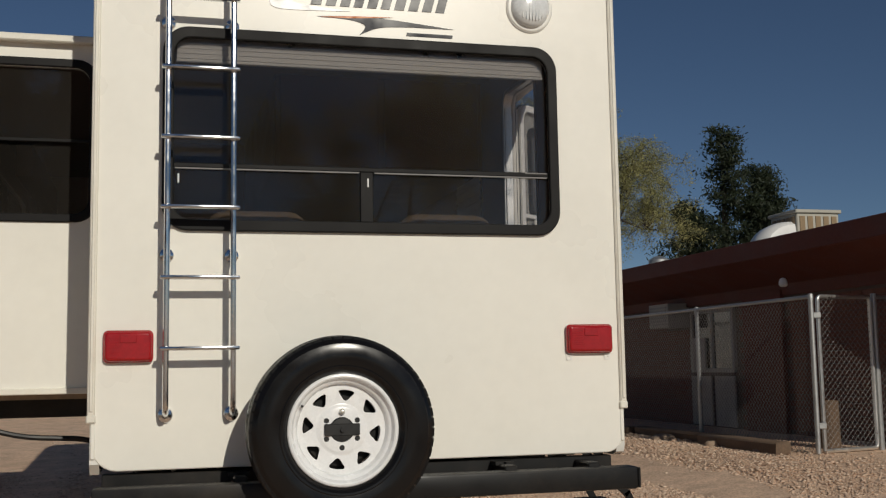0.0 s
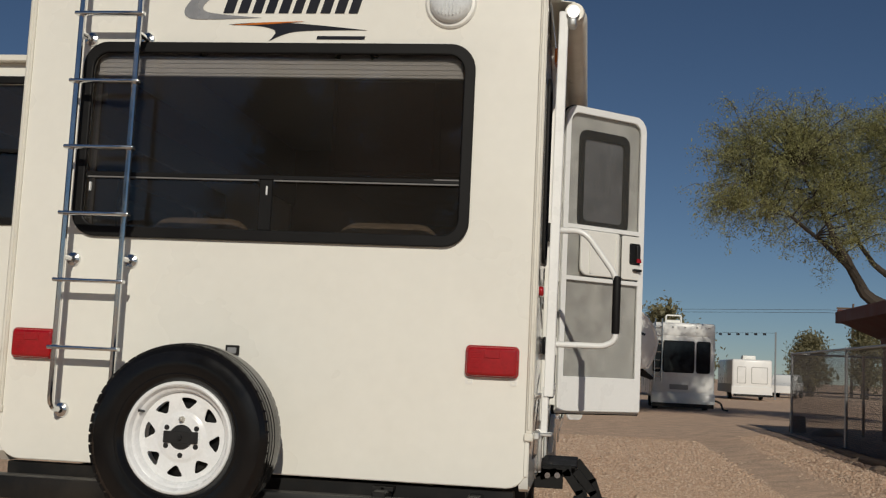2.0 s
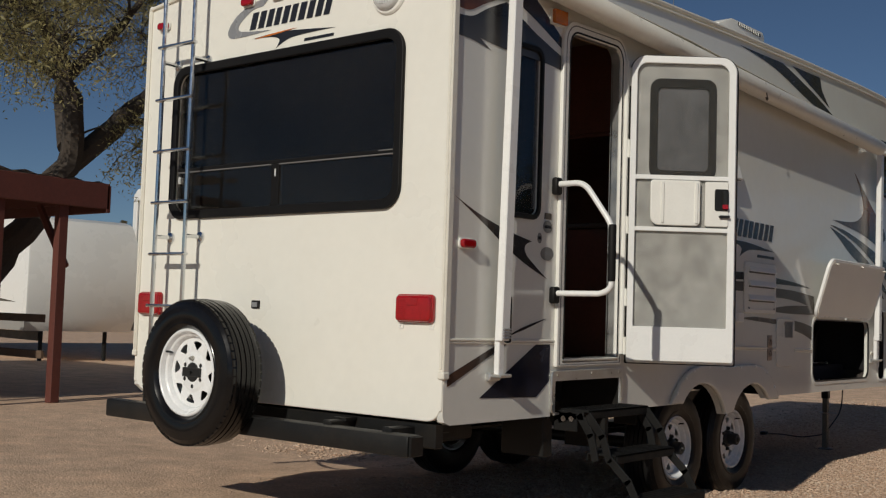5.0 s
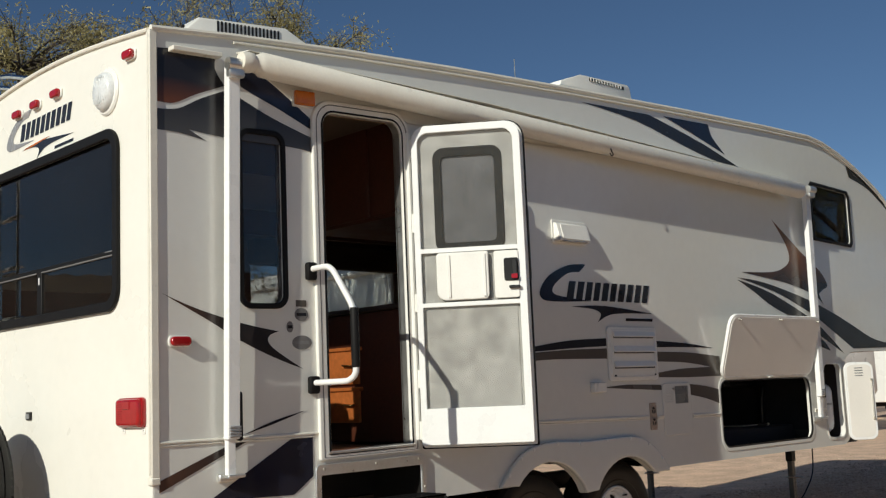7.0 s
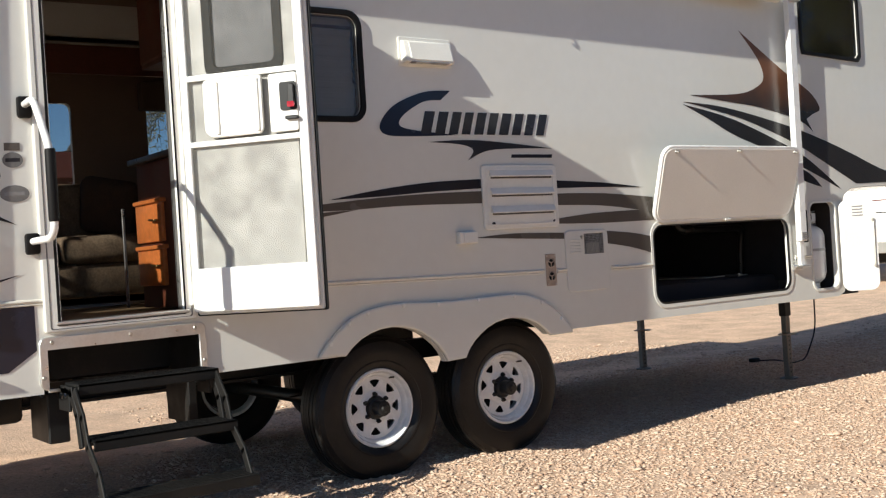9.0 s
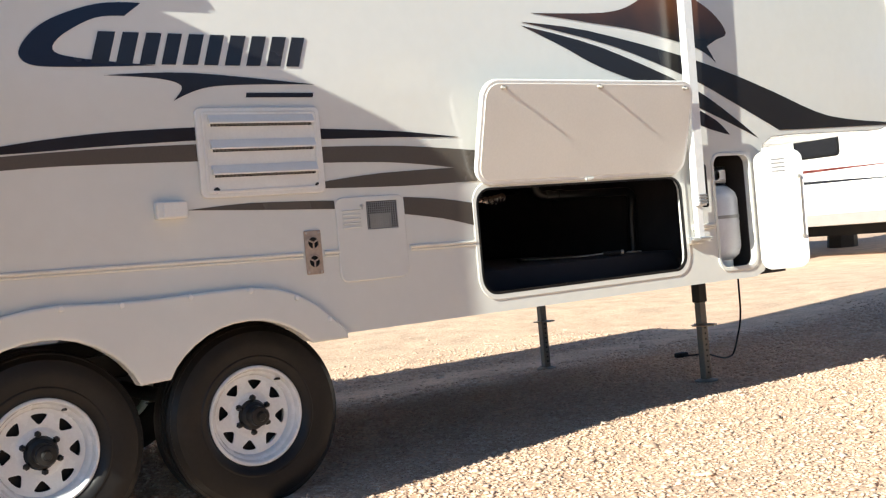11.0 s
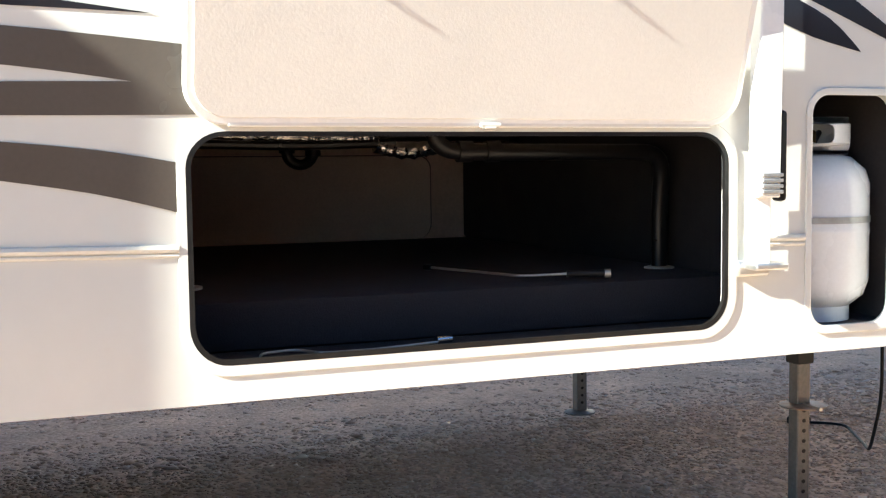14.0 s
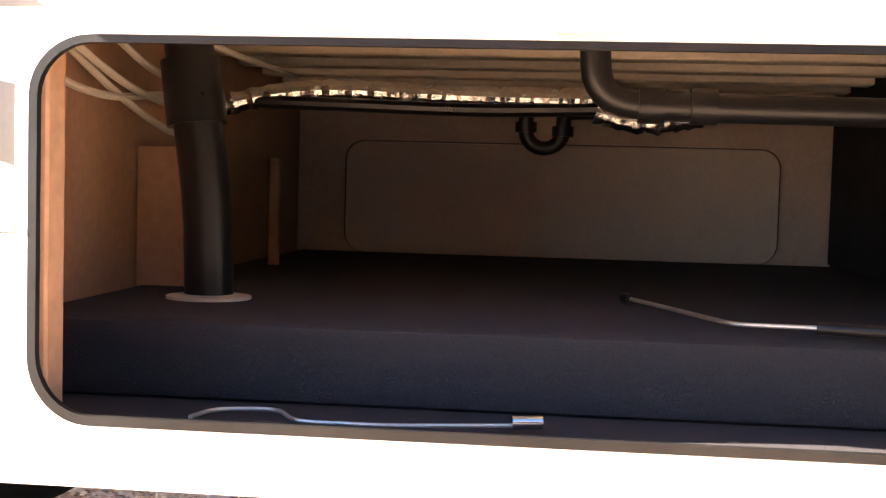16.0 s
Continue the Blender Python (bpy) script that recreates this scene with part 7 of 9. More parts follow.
# ---- shed ----
shed = thing("brick_shed", (9.0, 10.5, 0.0), "long low brown brick shed with a deep dark-red eave", "shed")
SX, SY0, SY1 = 5.6, 3.4, 16.4
for lo, hi in (((SX, SY0, 0.0), (SX + 0.2, SY1, 2.45)), ((SX + 0.2, SY1 - 0.2, 0.0), (13, SY1, 2.9)), ((SX + 0.2, SY0, 0.0), (13, SY0 + 0.2, 2.9)), ((12.8, SY0, 0), (13, SY1, 2.9))):
    bm = B()
    box(bm, lo, hi)
    shed_wall = part("wall", bm, MORTAR if lo == (SX, SY0, 0.0) else BRICK, shed)
    if lo == (SX, SY0, 0.0):
        front_wall = shed_wall
bm = B()
vs = [bm.verts.new(p) for p in ((4.9, SY0 - 0.5, 2.47), (13.2, SY0 - 0.5, 2.97), (13.2, SY1 + 0.5, 2.97), (4.9, SY1 + 0.5, 2.47), (4.9, SY0 - 0.5, 2.53), (13.2, SY0 - 0.5, 3.03), (13.2, SY1 + 0.5, 3.03), (4.9, SY1 + 0.5, 2.53))]
for f in ((3, 2, 1, 0), (4, 5, 6, 7), (0, 1, 5, 4), (1, 2, 6, 5), (2, 3, 7, 6), (3, 0, 4, 7)):
    bm.faces.new([vs[i] for i in f])
part("roof", bm, ROOFING, shed)
bm = B()
box(bm, (4.865, SY0 - 0.52, 2.33), (4.9, SY1 + 0.52, 2.55), 0.006)
part("fascia", bm, FASCIA, shed)
bm = B()
box(bm, (4.9, SY1 + 0.49, 2.33), (6.6, SY1 + 0.52, 2.60), 0.006)
part("fascia", bm, FASCIA, shed)
bm = B()
vs = [bm.verts.new(p) for p in ((4.9, SY0 - 0.5, 2.35), (5.6, SY0 - 0.5, 2.05), (5.6, SY1 + 0.3, 2.05), (4.9, SY1 + 0.4, 2.35))]
bm.faces.new(vs)
part("soffit", bm, FASCIA, shed)
bm = B()
box(bm, (5.56, SY0, 1.92), (5.6, SY1, 2.20), 0.004)
part("frieze_board", bm, FASCIA, shed)


def shed_window(y0, y1, z0, z1, bars):
    w = sheet("window", [rrect(y0, z0, y1, z1, 0.0), rrect(y0 + 0.06, z0 + 0.06, y1 - 0.06, z1 - 0.06, 0.0)], 0.06, Matrix.Translation((SX + 0.01, 0, 0)) @ Matrix(((0, 0, -1, 0), (1, 0, 0, 0), (0, 1, 0, 0), (0, 0, 0, 1))), ADOBE, shed, "old white-framed window")
    bm = B()
    box(bm, (SX - 0.02, y0 + 0.05, z0 + 0.05), (SX - 0.008, y1 - 0.05, z1 - 0.05))
    part("pane", bm, DARK_GLASS, w)
    for k in range(1, bars):
        bm = B()
        y = y0 + (y1 - y0) * k / bars
        box(bm, (SX - 0.045, y - 0.025, z0 + 0.05), (SX - 0.01, y + 0.025, z1 - 0.05))
        part("mullion", bm, ADOBE, w)


shed_window(8.75, 10.0, 0.95, 1.86, 2)
shed_window(14.15, 14.45, 1.0, 1.9, 1)
for y0, y1, z0, z1 in ((8.75, 9.3, 0.2, 0.9), (9.4, 10.0, 0.2, 0.9), (9.55, 10.0, 0.98, 1.45)):
    bm = B()
    box(bm, (SX - 0.06, y0, z0), (SX - 0.03, y1, z1), 0.004)
    part("white_board", bm, ADOBE, shed)
bm = B()
box(bm, (SX - 0.07, 7.5, 0.12), (SX - 0.01, 8.45, 2.0), 0.006)
door = part("door", bm, FASCIA, shed, "dark red plank door")
bm = B()
box(bm, (SX - 0.08, 7.58, 0.9), (SX - 0.06, 8.37, 0.98), 0.004)
part("door_rail", bm, FASCIA, door)
bm = B()
box(bm, (SX - 0.35, 10.1, 1.62), (SX, 10.75, 1.98), 0.01)
ac2 = part("window_cooler", bm, ADOBE, shed, "old white window air conditioner")
bm = B()
for k in range(6):
    box(bm, (SX - 0.362, 10.15, 1.66 + 0.05 * k), (SX - 0.35, 10.70, 1.685 + 0.05 * k))
part("grille", bm, FAR_GREY, ac2)
bm = lathe(B(), [(0.0, 0.06), (0.035, 0.045), (0.05, 0.01), (0.05, -0.03), (0.03, -0.05), (0.0, -0.055)], (5.03, 6.62, 2.02), (0, 0, 1), 14)
part("bulb_lamp", bm, mat("white_globe", (0.8, 0.8, 0.78), rough=0.3), shed, "small white globe lamp")
part("roof_vent", lathe(B(), [(0.10, 0.0), (0.10, 0.22), (0.18, 0.24), (0.18, 0.32), (0.08, 0.38), (0.0, 0.38)], (6.5, 12.9, 2.60), (0, 0, 1), 16), GALV, shed, "galvanised roof vent cap")
cooler = thing("evaporative_cooler", (6.55, 8.45, 2.60), "weathered evaporative cooler on a shed roof with a white duct", "cooler")
bm = B()
box(bm, (6.25, 8.15, 2.61), (6.90, 8.80, 3.10), 0.012)
part("cabinet", bm, COOLER, cooler)
bm = B()
box(bm, (6.22, 8.12, 3.09), (6.93, 8.83, 3.14), 0.010)
part("lid", bm, COOLER, cooler)
for k in range(5):
    bm = B()
    box(bm, (6.235, 8.20 + 0.115 * k, 2.70), (6.252, 8.28 + 0.115 * k, 3.05), 0.003)
    part("pad_slot", bm, PAD, cooler)
    bm = B()
    box(bm, (6.29 + 0.122 * k, 8.138, 2.70), (6.37 + 0.122 * k, 8.152, 3.05), 0.003)
    part("pad_slot", bm, PAD, cooler)
bm = B()
rows = []
for i in range(15):
    a = math.pi / 2 * i / 14
    c, n = Vector((6.25 - 0.39 * math.sin(a), 8.42, 2.46 + 0.36 * math.cos(a))), Vector((-math.sin(a), 0, math.cos(a)))
    loop = []
    for k in range(12):
        b = 2 * math.pi * k / 12
        q = (abs(math.cos(b)) ** 0.6 * (1 if math.cos(b) > 0 else -1), abs(math.sin(b)) ** 0.6 * (1 if math.sin(b) > 0 else -1))
        loop.append(bm.verts.new(c + Vector((0, 0.25 * q[0], 0)) + n * (0.18 * q[1])))
    rows.append(loop)
for a, b in zip(rows, rows[1:]):
    bridge(bm, a, b)
bm.faces.new(rows[-1])
bm.faces.new(rows[0][::-1])
bmesh.ops.recalc_face_normals(bm, faces=bm.faces[:])
part("duct_elbow", bm, FAR_WHITE, cooler, "white sheet-metal elbow")

# ---- chain-link fence ----
fence = thing("chain_link_fence", (4.22, 11.0, 0.12), "grey chain-link fence on round posts along a shed", "fence")
FY = (4.85, 7.25, 9.9, 13.1, 17.7)
for y in FY:
    bm = lathe(B(), [(0.026, 0.0), (0.026, 1.66), (0.031, 1.66), (0.026, 1.70), (0.0, 1.715)], (4.22, y, 0.06), (0, 0, 1), 12)
    part("post", bm, GALV, fence)
bm = B()
cyl(bm, (4.22, FY[0], 1.735), (4.22, FY[-1], 1.735), 0.02, 8)
part("top_rail", bm, GALV, fence)
bm = B()
cyl(bm, (4.22, FY[-1], 1.735), (8.2, FY[-1] + 0.3, 1.735), 0.02, 8)
cyl(bm, (4.22, FY[-1], 1.0), (8.2, FY[-1] + 0.3, 1.0), 0.014, 8)
part("top_rail", bm, GALV, fence)
for x in (5.6, 7.0, 8.2):
    bm = B()
    cyl(bm, (x, FY[-1] + 0.1, 0.06), (x, FY[-1] + 0.1, 1.75), 0.03, 10)
    part("post", bm, RUSTY, fence)


FENCE_WIRE = mat("dull_fence_wire", (0.26, 0.25, 0.24), rough=0.55, metal=0.7, var=0.15, scale=20)


def chain_mesh(p0, p1, z0, z1, pitch, r, parent):
    """Diagonal wires both ways between two posts, as thin square bars."""
    p0, p1 = Vector(p0), Vector(p1)
    L, Hh = (p1 - p0).length, z1 - z0
    d = (p1 - p0).normalized()
    side = Vector((d.y, -d.x, 0))
    bm = B()
    k = -int(Hh / pitch) - 1
    while k * pitch < L:
        s = k * pitch
        for sg in (1, -1):
            a0, a1 = max(0.0, s), min(L, s + Hh)
            if a1 - a0 > 0.01:
                h0, h1 = a0 - s, a1 - s
                if sg < 0:
                    h0, h1 = Hh - h0, Hh - h1
                a = p0 + d * a0 + Vector((0, 0, z0 + h0))
                b = p0 + d * a1 + Vector((0, 0, z0 + h1))
                off = side * (0.003 * sg)
                w = (b - a).normalized()
                u = w.cross(side)
                qa = [bm.verts.new(a + off + x) for x in (u * r, side * r, -u * r, -side * r)]
                qb = [bm.verts.new(b + off + x) for x in (u * r, side * r, -u * r, -side * r)]
                bridge(bm, qa, qb)
        k += 1
    ob = part("wire_mesh", bm, FENCE_WIRE, parent, smooth=False)
    ob["kind"] = "stuff"


for a, b in zip(FY, FY[1:]):
    chain_mesh((4.22, a, 0), (4.22, b, 0), 0.12, 1.73, 0.062, 0.0024, fence)
gate = thing("fence_gate", (4.3, 4.85, 0.12), "pale steel-framed chain-link gate, closed", "gate")
bm = B()
tube(bm, smooth_path([(4.31, 4.87, 0.20), (4.31, 4.87, 1.74), (5.02, 5.02, 1.74), (5.02, 5.02, 0.20), (4.31, 4.87, 0.20)], 0.05, 4), 0.021, 10)
part("gate_frame", bm, ALU, gate)
chain_mesh((4.32, 4.875, 0), (5.01, 5.015, 0), 0.22, 1.73, 0.068, 0.002, gate)
for z in (0.45, 1.55):
    bm = B()
    box(bm, (4.23, 4.83, z - 0.03), (4.32, 4.88, z + 0.03), 0.006)
    part("hinge", bm, GALV, gate)
bm = B()
cyl(bm, (5.08, 5.03, 0.05), (5.08, 5.03, 1.78), 0.03, 10)
part("post", bm, GALV, fence)
bm = B()
cyl(bm, (6.2, 5.2, 0.05), (6.2, 5.2, 1.78), 0.03, 10)
part("post", bm, GALV, fence)
bm = B()
cyl(bm, (5.08, 5.03, 1.74), (6.2, 5.2, 1.74), 0.02, 8)
part("top_rail", bm, GALV, fence)
chain_mesh((5.08, 5.03, 0), (6.2, 5.2, 0), 0.12, 1.73, 0.068, 0.0019, fence)

# timbers, rocks and a stump at the fence foot
rs = random.Random(4)
y = 4.9
for k in range(7):
    ln = rs.uniform(1.6, 2.2)
    bm = B()
    box(bm, (-0.09, -ln / 2, -0.08), (0.09, ln / 2, 0.08), 0.03, m=pose(3.98 + rs.uniform(-0.1, 0.05), y + ln / 2, 0.22 - 0.02 * k, 0, rs.uniform(-6, 6), rs.uniform(-2.5, 2.5)), seg=2)
    for v in bm.verts:
        v.co += Vector((rs.uniform(-0.012, 0.012), 0, rs.uniform(-0.012, 0.012)))
    log = part("landscape_timber", bm, TIMBER, None)
    tagged(log, "weathered brown timber edging lying along a fence", "timber", "timbers along the fence")
    y += ln + rs.uniform(0.02, 0.15)


def rock(at, size, seed, label="rough tan field stone at the fence foot"):
    bm = B()
    bmesh.ops.create_icosphere(bm, subdivisions=3, radius=1)
    r2 = random.Random(seed)
    o = Vector((r2.uniform(0, 50), r2.uniform(0, 50), 0))
    for v in bm.verts:
        v.co *= 1 + 0.35 * noise.noise(v.co * 1.3 + o) + 0.12 * noise.noise(v.co * 4 + o)
        v.co = Vector((v.co.x * size[0] + at[0], v.co.y * size[1] + at[1], v.co.z * size[2] + at[2]))
    tagged(part("rock", bm, ROCK, None), label, "rock", "rocks along the fence")


for i, (x, yy, s) in enumerate(((3.80, 6.2, 0.09), (3.78, 7.4, 0.12), (3.86, 5.3, 0.08), (3.72, 9.1, 0.10), (3.80, 10.6, 0.09), (4.75, 17.2, 0.22), (3.75, 12.2, 0.08), (3.7, 8.2, 0.06))):
    rock((x, yy, 0.17), (s * 1.3, s, s * 0.7), i)
stump = part("tree_stump", lathe(B(), [(0.19, 0.0), (0.17, 0.1), (0.155, 0.3), (0.15, 0.42), (0.10, 0.43), (0.0, 0.42)], (4.45, 18.3, 0.08), (0, 0, 1), 14), TIMBER, None)
tagged(stump, "short sawn tree stump beyond a fence", "stump")
log2 = part("tree_stump", lathe(B(), [(0.12, 0.0), (0.115, 0.3), (0.11, 0.55), (0.0, 0.56)], (4.75, 5.45, 0.12), (0.08, 0.1, 1), 12), TIMBER, None)
tagged(log2, "upright log behind a chain-link gate", "log")
bm = B()
tube(bm, smooth_path([(4.15, 13.0, 0.19), (4.10, 13.4, 0.19), (3.95, 13.9, 0.18), (4.1, 14.5, 0.18)], 0.3, 6), 0.018, 8)
tagged(part("garden_hose", bm, PEX, None), "pale hose end lying at the fence", "hose")


# ---- other trailers in the yard ----
def far_wheel(parent, x, y, z, r, ax):
    bm = lathe(B(), [(r * 0.55, -0.1), (r * 0.9, -0.11), (r, -0.08), (r, 0.08), (r * 0.9, 0.11), (r * 0.55, 0.1)], (x, y, z), ax, 20, closed=True)
    w = part("wheel", bm, RUBBER, parent)
    bm = lathe(B(), [(0.0, 0.06), (r * 0.3, 0.06), (r * 0.55, 0.04), (r * 0.58, 0.09)], (x, y, z), ax, 16)
    part("rim", bm, RIM, w)


def far_trailer(name, m, length, height, label, wins, stripe, group="other trailers"):
    """A parked trailer. Local frame: length along +x, its near side at y = 0, facing -y."""
    at = m @ Vector((length / 2, 1.2, 0))
    t = thing(name, at, label, "travel trailer", group)
    F = m @ Matrix(((1, 0, 0, 0), (0, 0, -1, 0), (0, 1, 0, 0), (0, 0, 0, 1)))
    z0 = 0.62
    out = [(0, z0), (length - 0.2, z0), (length, 0.9), (length, height - 0.5), (length - 0.3, height - 0.08), (length - 0.6, height), (0.15, height), (0, height - 0.15)]
    me = plate([out], 2.4, 0.05, 2)
    me.transform(F @ Matrix.Translation((0, 0, -2.4)))
    finish("body", me, FAR_WHITE, t, "white fibreglass body")
    lo = [(0.02, z0 + 0.01), (length - 0.02, z0 + 0.01), (length - 0.02, z0 + 0.22), (0.02, z0 + 0.22)]
    me = plate([lo], 0.006)
    me.transform(F)
    finish("lower_band", me, FAR_GREY, t)
    for x0, x1, za, zb in wins:
        me = plate([rrect(x0, za, x1, zb, 0.08)], 0.02, 0.004)
        me.transform(F)
        w = finish("window", me, FRAME_BLACK, t)
        me = plate([rrect(x0 + 0.04, za + 0.04, x1 - 0.04, zb - 0.04, 0.06)], 0.006)
        me.transform(F @ Matrix.Translation((0, 0, 0.018)))
        finish("pane", me, DARK_GLASS, w)
    for pts, mt in stripe:
        me = plate([blob(pts, 4)], 0.004)
        me.transform(F @ Matrix.Translation((0, 0, 0.001)))
        finish("decal_stripe", me, mt, t)
    bm = B()
    box(bm, (length * 0.45, 0.9, height - 0.02), (length * 0.45 + 0.95, 1.6, height + 0.24), 0.07, m=m, seg=2)
    part("air_conditioner", bm, PLASTIC_W, t)
    bm = B()
    box(bm, (0.3, 0.4, 0.42), (length - 0.3, 0.5, 0.62), m=m)
    part("chassis_rail", bm, BLACK, t)
    bm = B()
    cyl(bm, m @ Vector((0.2, -0.06, height - 0.25)), m @ Vector((length * 0.75, -0.06, height - 0.28)), 0.06, 10)
    part("awning", bm, FAR_WHITE, t)
    for x in (0.25, length * 0.73):
        bm = B()
        cyl(bm, m @ Vector((x, -0.04, 1.0)), m @ Vector((x, -0.05, height - 0.3)), 0.03, 6)
        part("awning_arm", bm, FAR_WHITE, t)
    for x in (length * 0.38, length * 0.38 + 0.85):
        c = m @ Vector((x, 0.14, 0.36))
        far_wheel(t, c.x, c.y, c.z, 0.36, m.to_3x3() @ Vector((0, -1, 0)))
    for yy in (0.5, 1.9):
        bm = B()
        x = length - 0.4
        p, q = m @ Vector((x, yy, 0.0)), m @ Vector((x, yy, 0.65))
        cyl(bm, p, q, 0.045, 8)
        part("landing_leg", bm, BLACK, t)
    return t


def side_sheet(name, outline, y, parent, material, thick=0.004, label="", bevel=0.0):
    return sheet(name, [outline], thick, rear_y(y), material, parent, label, bevel=bevel)


def parked_fifth_wheel(y, outline, nose_edge, leg_x, wheels, label):
    """A fifth wheel that shows its side: outline in (x, z) at the near side, front towards +x."""
    x0, x1 = outline[0][0], max(p[0] for p in outline)
    t = thing("parked_trailer", ((x0 + x1) / 2, y + 1.2, 0), label, "travel trailer", "other trailers")
    me = plate([outline], 2.4, 0.05, 2)
    me.transform(rear_y(y + 2.4))
    finish("body", me, FAR_WHITE, t, "white fibreglass body")
    for yy in (y + 0.01, y + 2.39):
        bm = B()
        tube(bm, [(x, yy, z) for x, z in nose_edge], 0.045, 8)
        part("nose_moulding", bm, FAR_WHITE, t)
    for yy in (y + 0.35, y + 1.9):
        bm = B()
        box(bm, (x0 + 0.3, yy, 0.32), (outline[1][0] - 0.1, yy + 0.1, 0.50))
        part("chassis_rail", bm, BLACK, t)
        bm = B()
        cyl(bm, (leg_x, yy, 0.22), (leg_x, yy, 1.36), 0.055, 8)
        cyl(bm, (leg_x, yy, 0.0), (leg_x, yy, 0.30), 0.035, 8)
        part("landing_leg", bm, BLACK, t)
    xf = outline[1][0]
    # Black box, panel and sheet added to deepen the shade under the trailer.
    part("tank", box(B(), (x0 + 0.6, y + 0.25, 0.24), (xf - 0.25, y + 2.15, 0.46), 0.02), BLACK, t)
    part("front_panel", box(B(), (outline[2][0] - 0.02, y + 0.06, 0.55), (outline[2][0] + 0.10, y + 2.34, 1.28), 0.01), BLACK, t)
    part("nose_underside", box(B(), (outline[3][0], y + 0.06, outline[3][1] - 0.03), (outline[4][0] - 0.05, y + 2.34, outline[3][1] - 0.002), 0.004), BLACK, t)
    for x in wheels:
        far_wheel(t, x, y + 0.16, 0.36, 0.36, (0, -1, 0))
    return t


def pin_box(t, x, y, z, reach):
    me = plate([[(x - 0.85, z + 0.30), (x - 0.02, z + 0.30), (x + reach, z + 0.03), (x + reach, z - 0.04), (x + reach - 0.1, z - 0.05), (x - 0.2, z + 0.10), (x - 0.85, z + 0.16)]], 0.36, 0.01)
    me.transform(rear_y(y + 1.38))
    finish("pin_box", me, BLACK, t)


YA, YB = 28.6, 31.2
A_NOSE = [(-0.90, 1.44), (-0.77, 1.75), (-0.70, 2.35), (-0.80, 2.95), (-1.0, 3.28), (-1.33, 3.55), (-1.7, 3.63)]
ta = parked_fifth_wheel(YA, [(-10.4, 0.45), (-2.87, 0.45), (-2.72, 1.27), (-2.60, 1.32), *A_NOSE, (-2.6, 3.66), (-10.2, 3.72), (-10.4, 3.5)], A_NOSE, -2.35, (-7.4, -6.5),
                        "white fifth-wheel trailer with dark nose window and tan swoosh")
w = side_sheet("window", rrect(-2.78, 1.96, -2.09, 3.17, 0.10), YA, ta, FRAME_BLACK, 0.02, bevel=0.004)
side_sheet("pane", rrect(-2.73, 2.01, -2.14, 3.12, 0.08), YA - 0.019, w, DARK_GLASS)
side_sheet("decal_stripe", blob([(-2.06, 2.73), (-2.06, 2.73), (-1.62, 2.60), (-1.30, 2.32), (-1.30, 2.32), (-1.62, 2.44), (-2.06, 2.50), (-2.06, 2.50)], 4), YA - 0.001, ta, TAN_DECAL)
side_sheet("decal_stripe", blob([(-2.8, 2.00), (-2.8, 2.00), (-2.06, 1.99), (-1.36, 1.78), (-1.36, 1.78), (-1.8, 1.80), (-2.8, 1.93), (-2.8, 1.93)], 4), YA - 0.001, ta, INK)
side_sheet("decal_stripe", blob([(-2.6, 1.63), (-2.6, 1.63), (-2.2, 1.66), (-1.9, 1.645), (-1.9, 1.645), (-2.2, 1.63)], 4), YA - 0.001, ta, INK)
sc = side_sheet("scare_light", rrect(-1.36, 3.0, -1.20, 3.12, 0.02), YA, ta, FAR_GREY, 0.03, bevel=0.006)
side_sheet("lens", rrect(-1.34, 3.02, -1.22, 3.10, 0.015), YA - 0.029, sc, FAR_WHITE, 0.012)
bm = B()
cyl(bm, (-8.0, YA - 0.04, 3.55), (-1.55, YA - 0.04, 3.53), 0.035, 8)
part("gutter", bm, FAR_WHITE, ta)
bm = B()
for z in (1.62, 1.70):
    box(bm, (-1.36, YA - 0.012, z - 0.02), (-1.26, YA, z), 0.003)
part("latch", bm, FAR_GREY, ta)
pin_box(ta, -0.92, YA, 1.10, 0.42)
bm = B()
box(bm, (-0.76, YA + 0.25, 1.9), (-0.66, YA + 2.15, 2.75), 0.04, seg=2)
part("nose_window", bm, DARK_GLASS, ta)

B_NOSE = [(2.10, 1.38), (2.30, 1.75), (2.41, 2.26), (2.30, 2.70), (2.05, 3.03), (1.80, 3.24), (1.5, 3.30)]
tb = parked_fifth_wheel(YB, [(-7.6, 0.46), (0.13, 0.49), (0.40, 1.25), (0.50, 1.31), *B_NOSE, (-0.9, 3.43), (-7.4, 3.5), (-7.6, 3.3)], B_NOSE, 1.07, (-4.6, -3.7),
                        "white fifth-wheel trailer with dark red graphic, in patchy tree shade")
w = side_sheet("window", rrect(-0.29, 2.43, 0.64, 3.01, 0.09), YB, tb, FRAME_BLACK, 0.02, bevel=0.004)
side_sheet("pane", rrect(-0.24, 2.48, 0.59, 2.96, 0.07), YB - 0.019, w, DARK_GLASS)
side_sheet("decal_stripe", blob([(0.64, 2.80), (0.64, 2.80), (1.22, 2.78), (2.04, 2.50), (2.04, 2.50), (2.0, 2.43), (2.0, 2.43), (1.3, 2.69)], 4), YB - 0.001, tb, INK)
side_sheet("decal_stripe", blob([(-0.04, 1.56), (-0.04, 1.56), (0.5, 1.59), (1.04, 1.54), (1.86, 1.40), (1.86, 1.40), (1.1, 1.43), (0.5, 1.55)], 4), YB - 0.001, tb, INK)
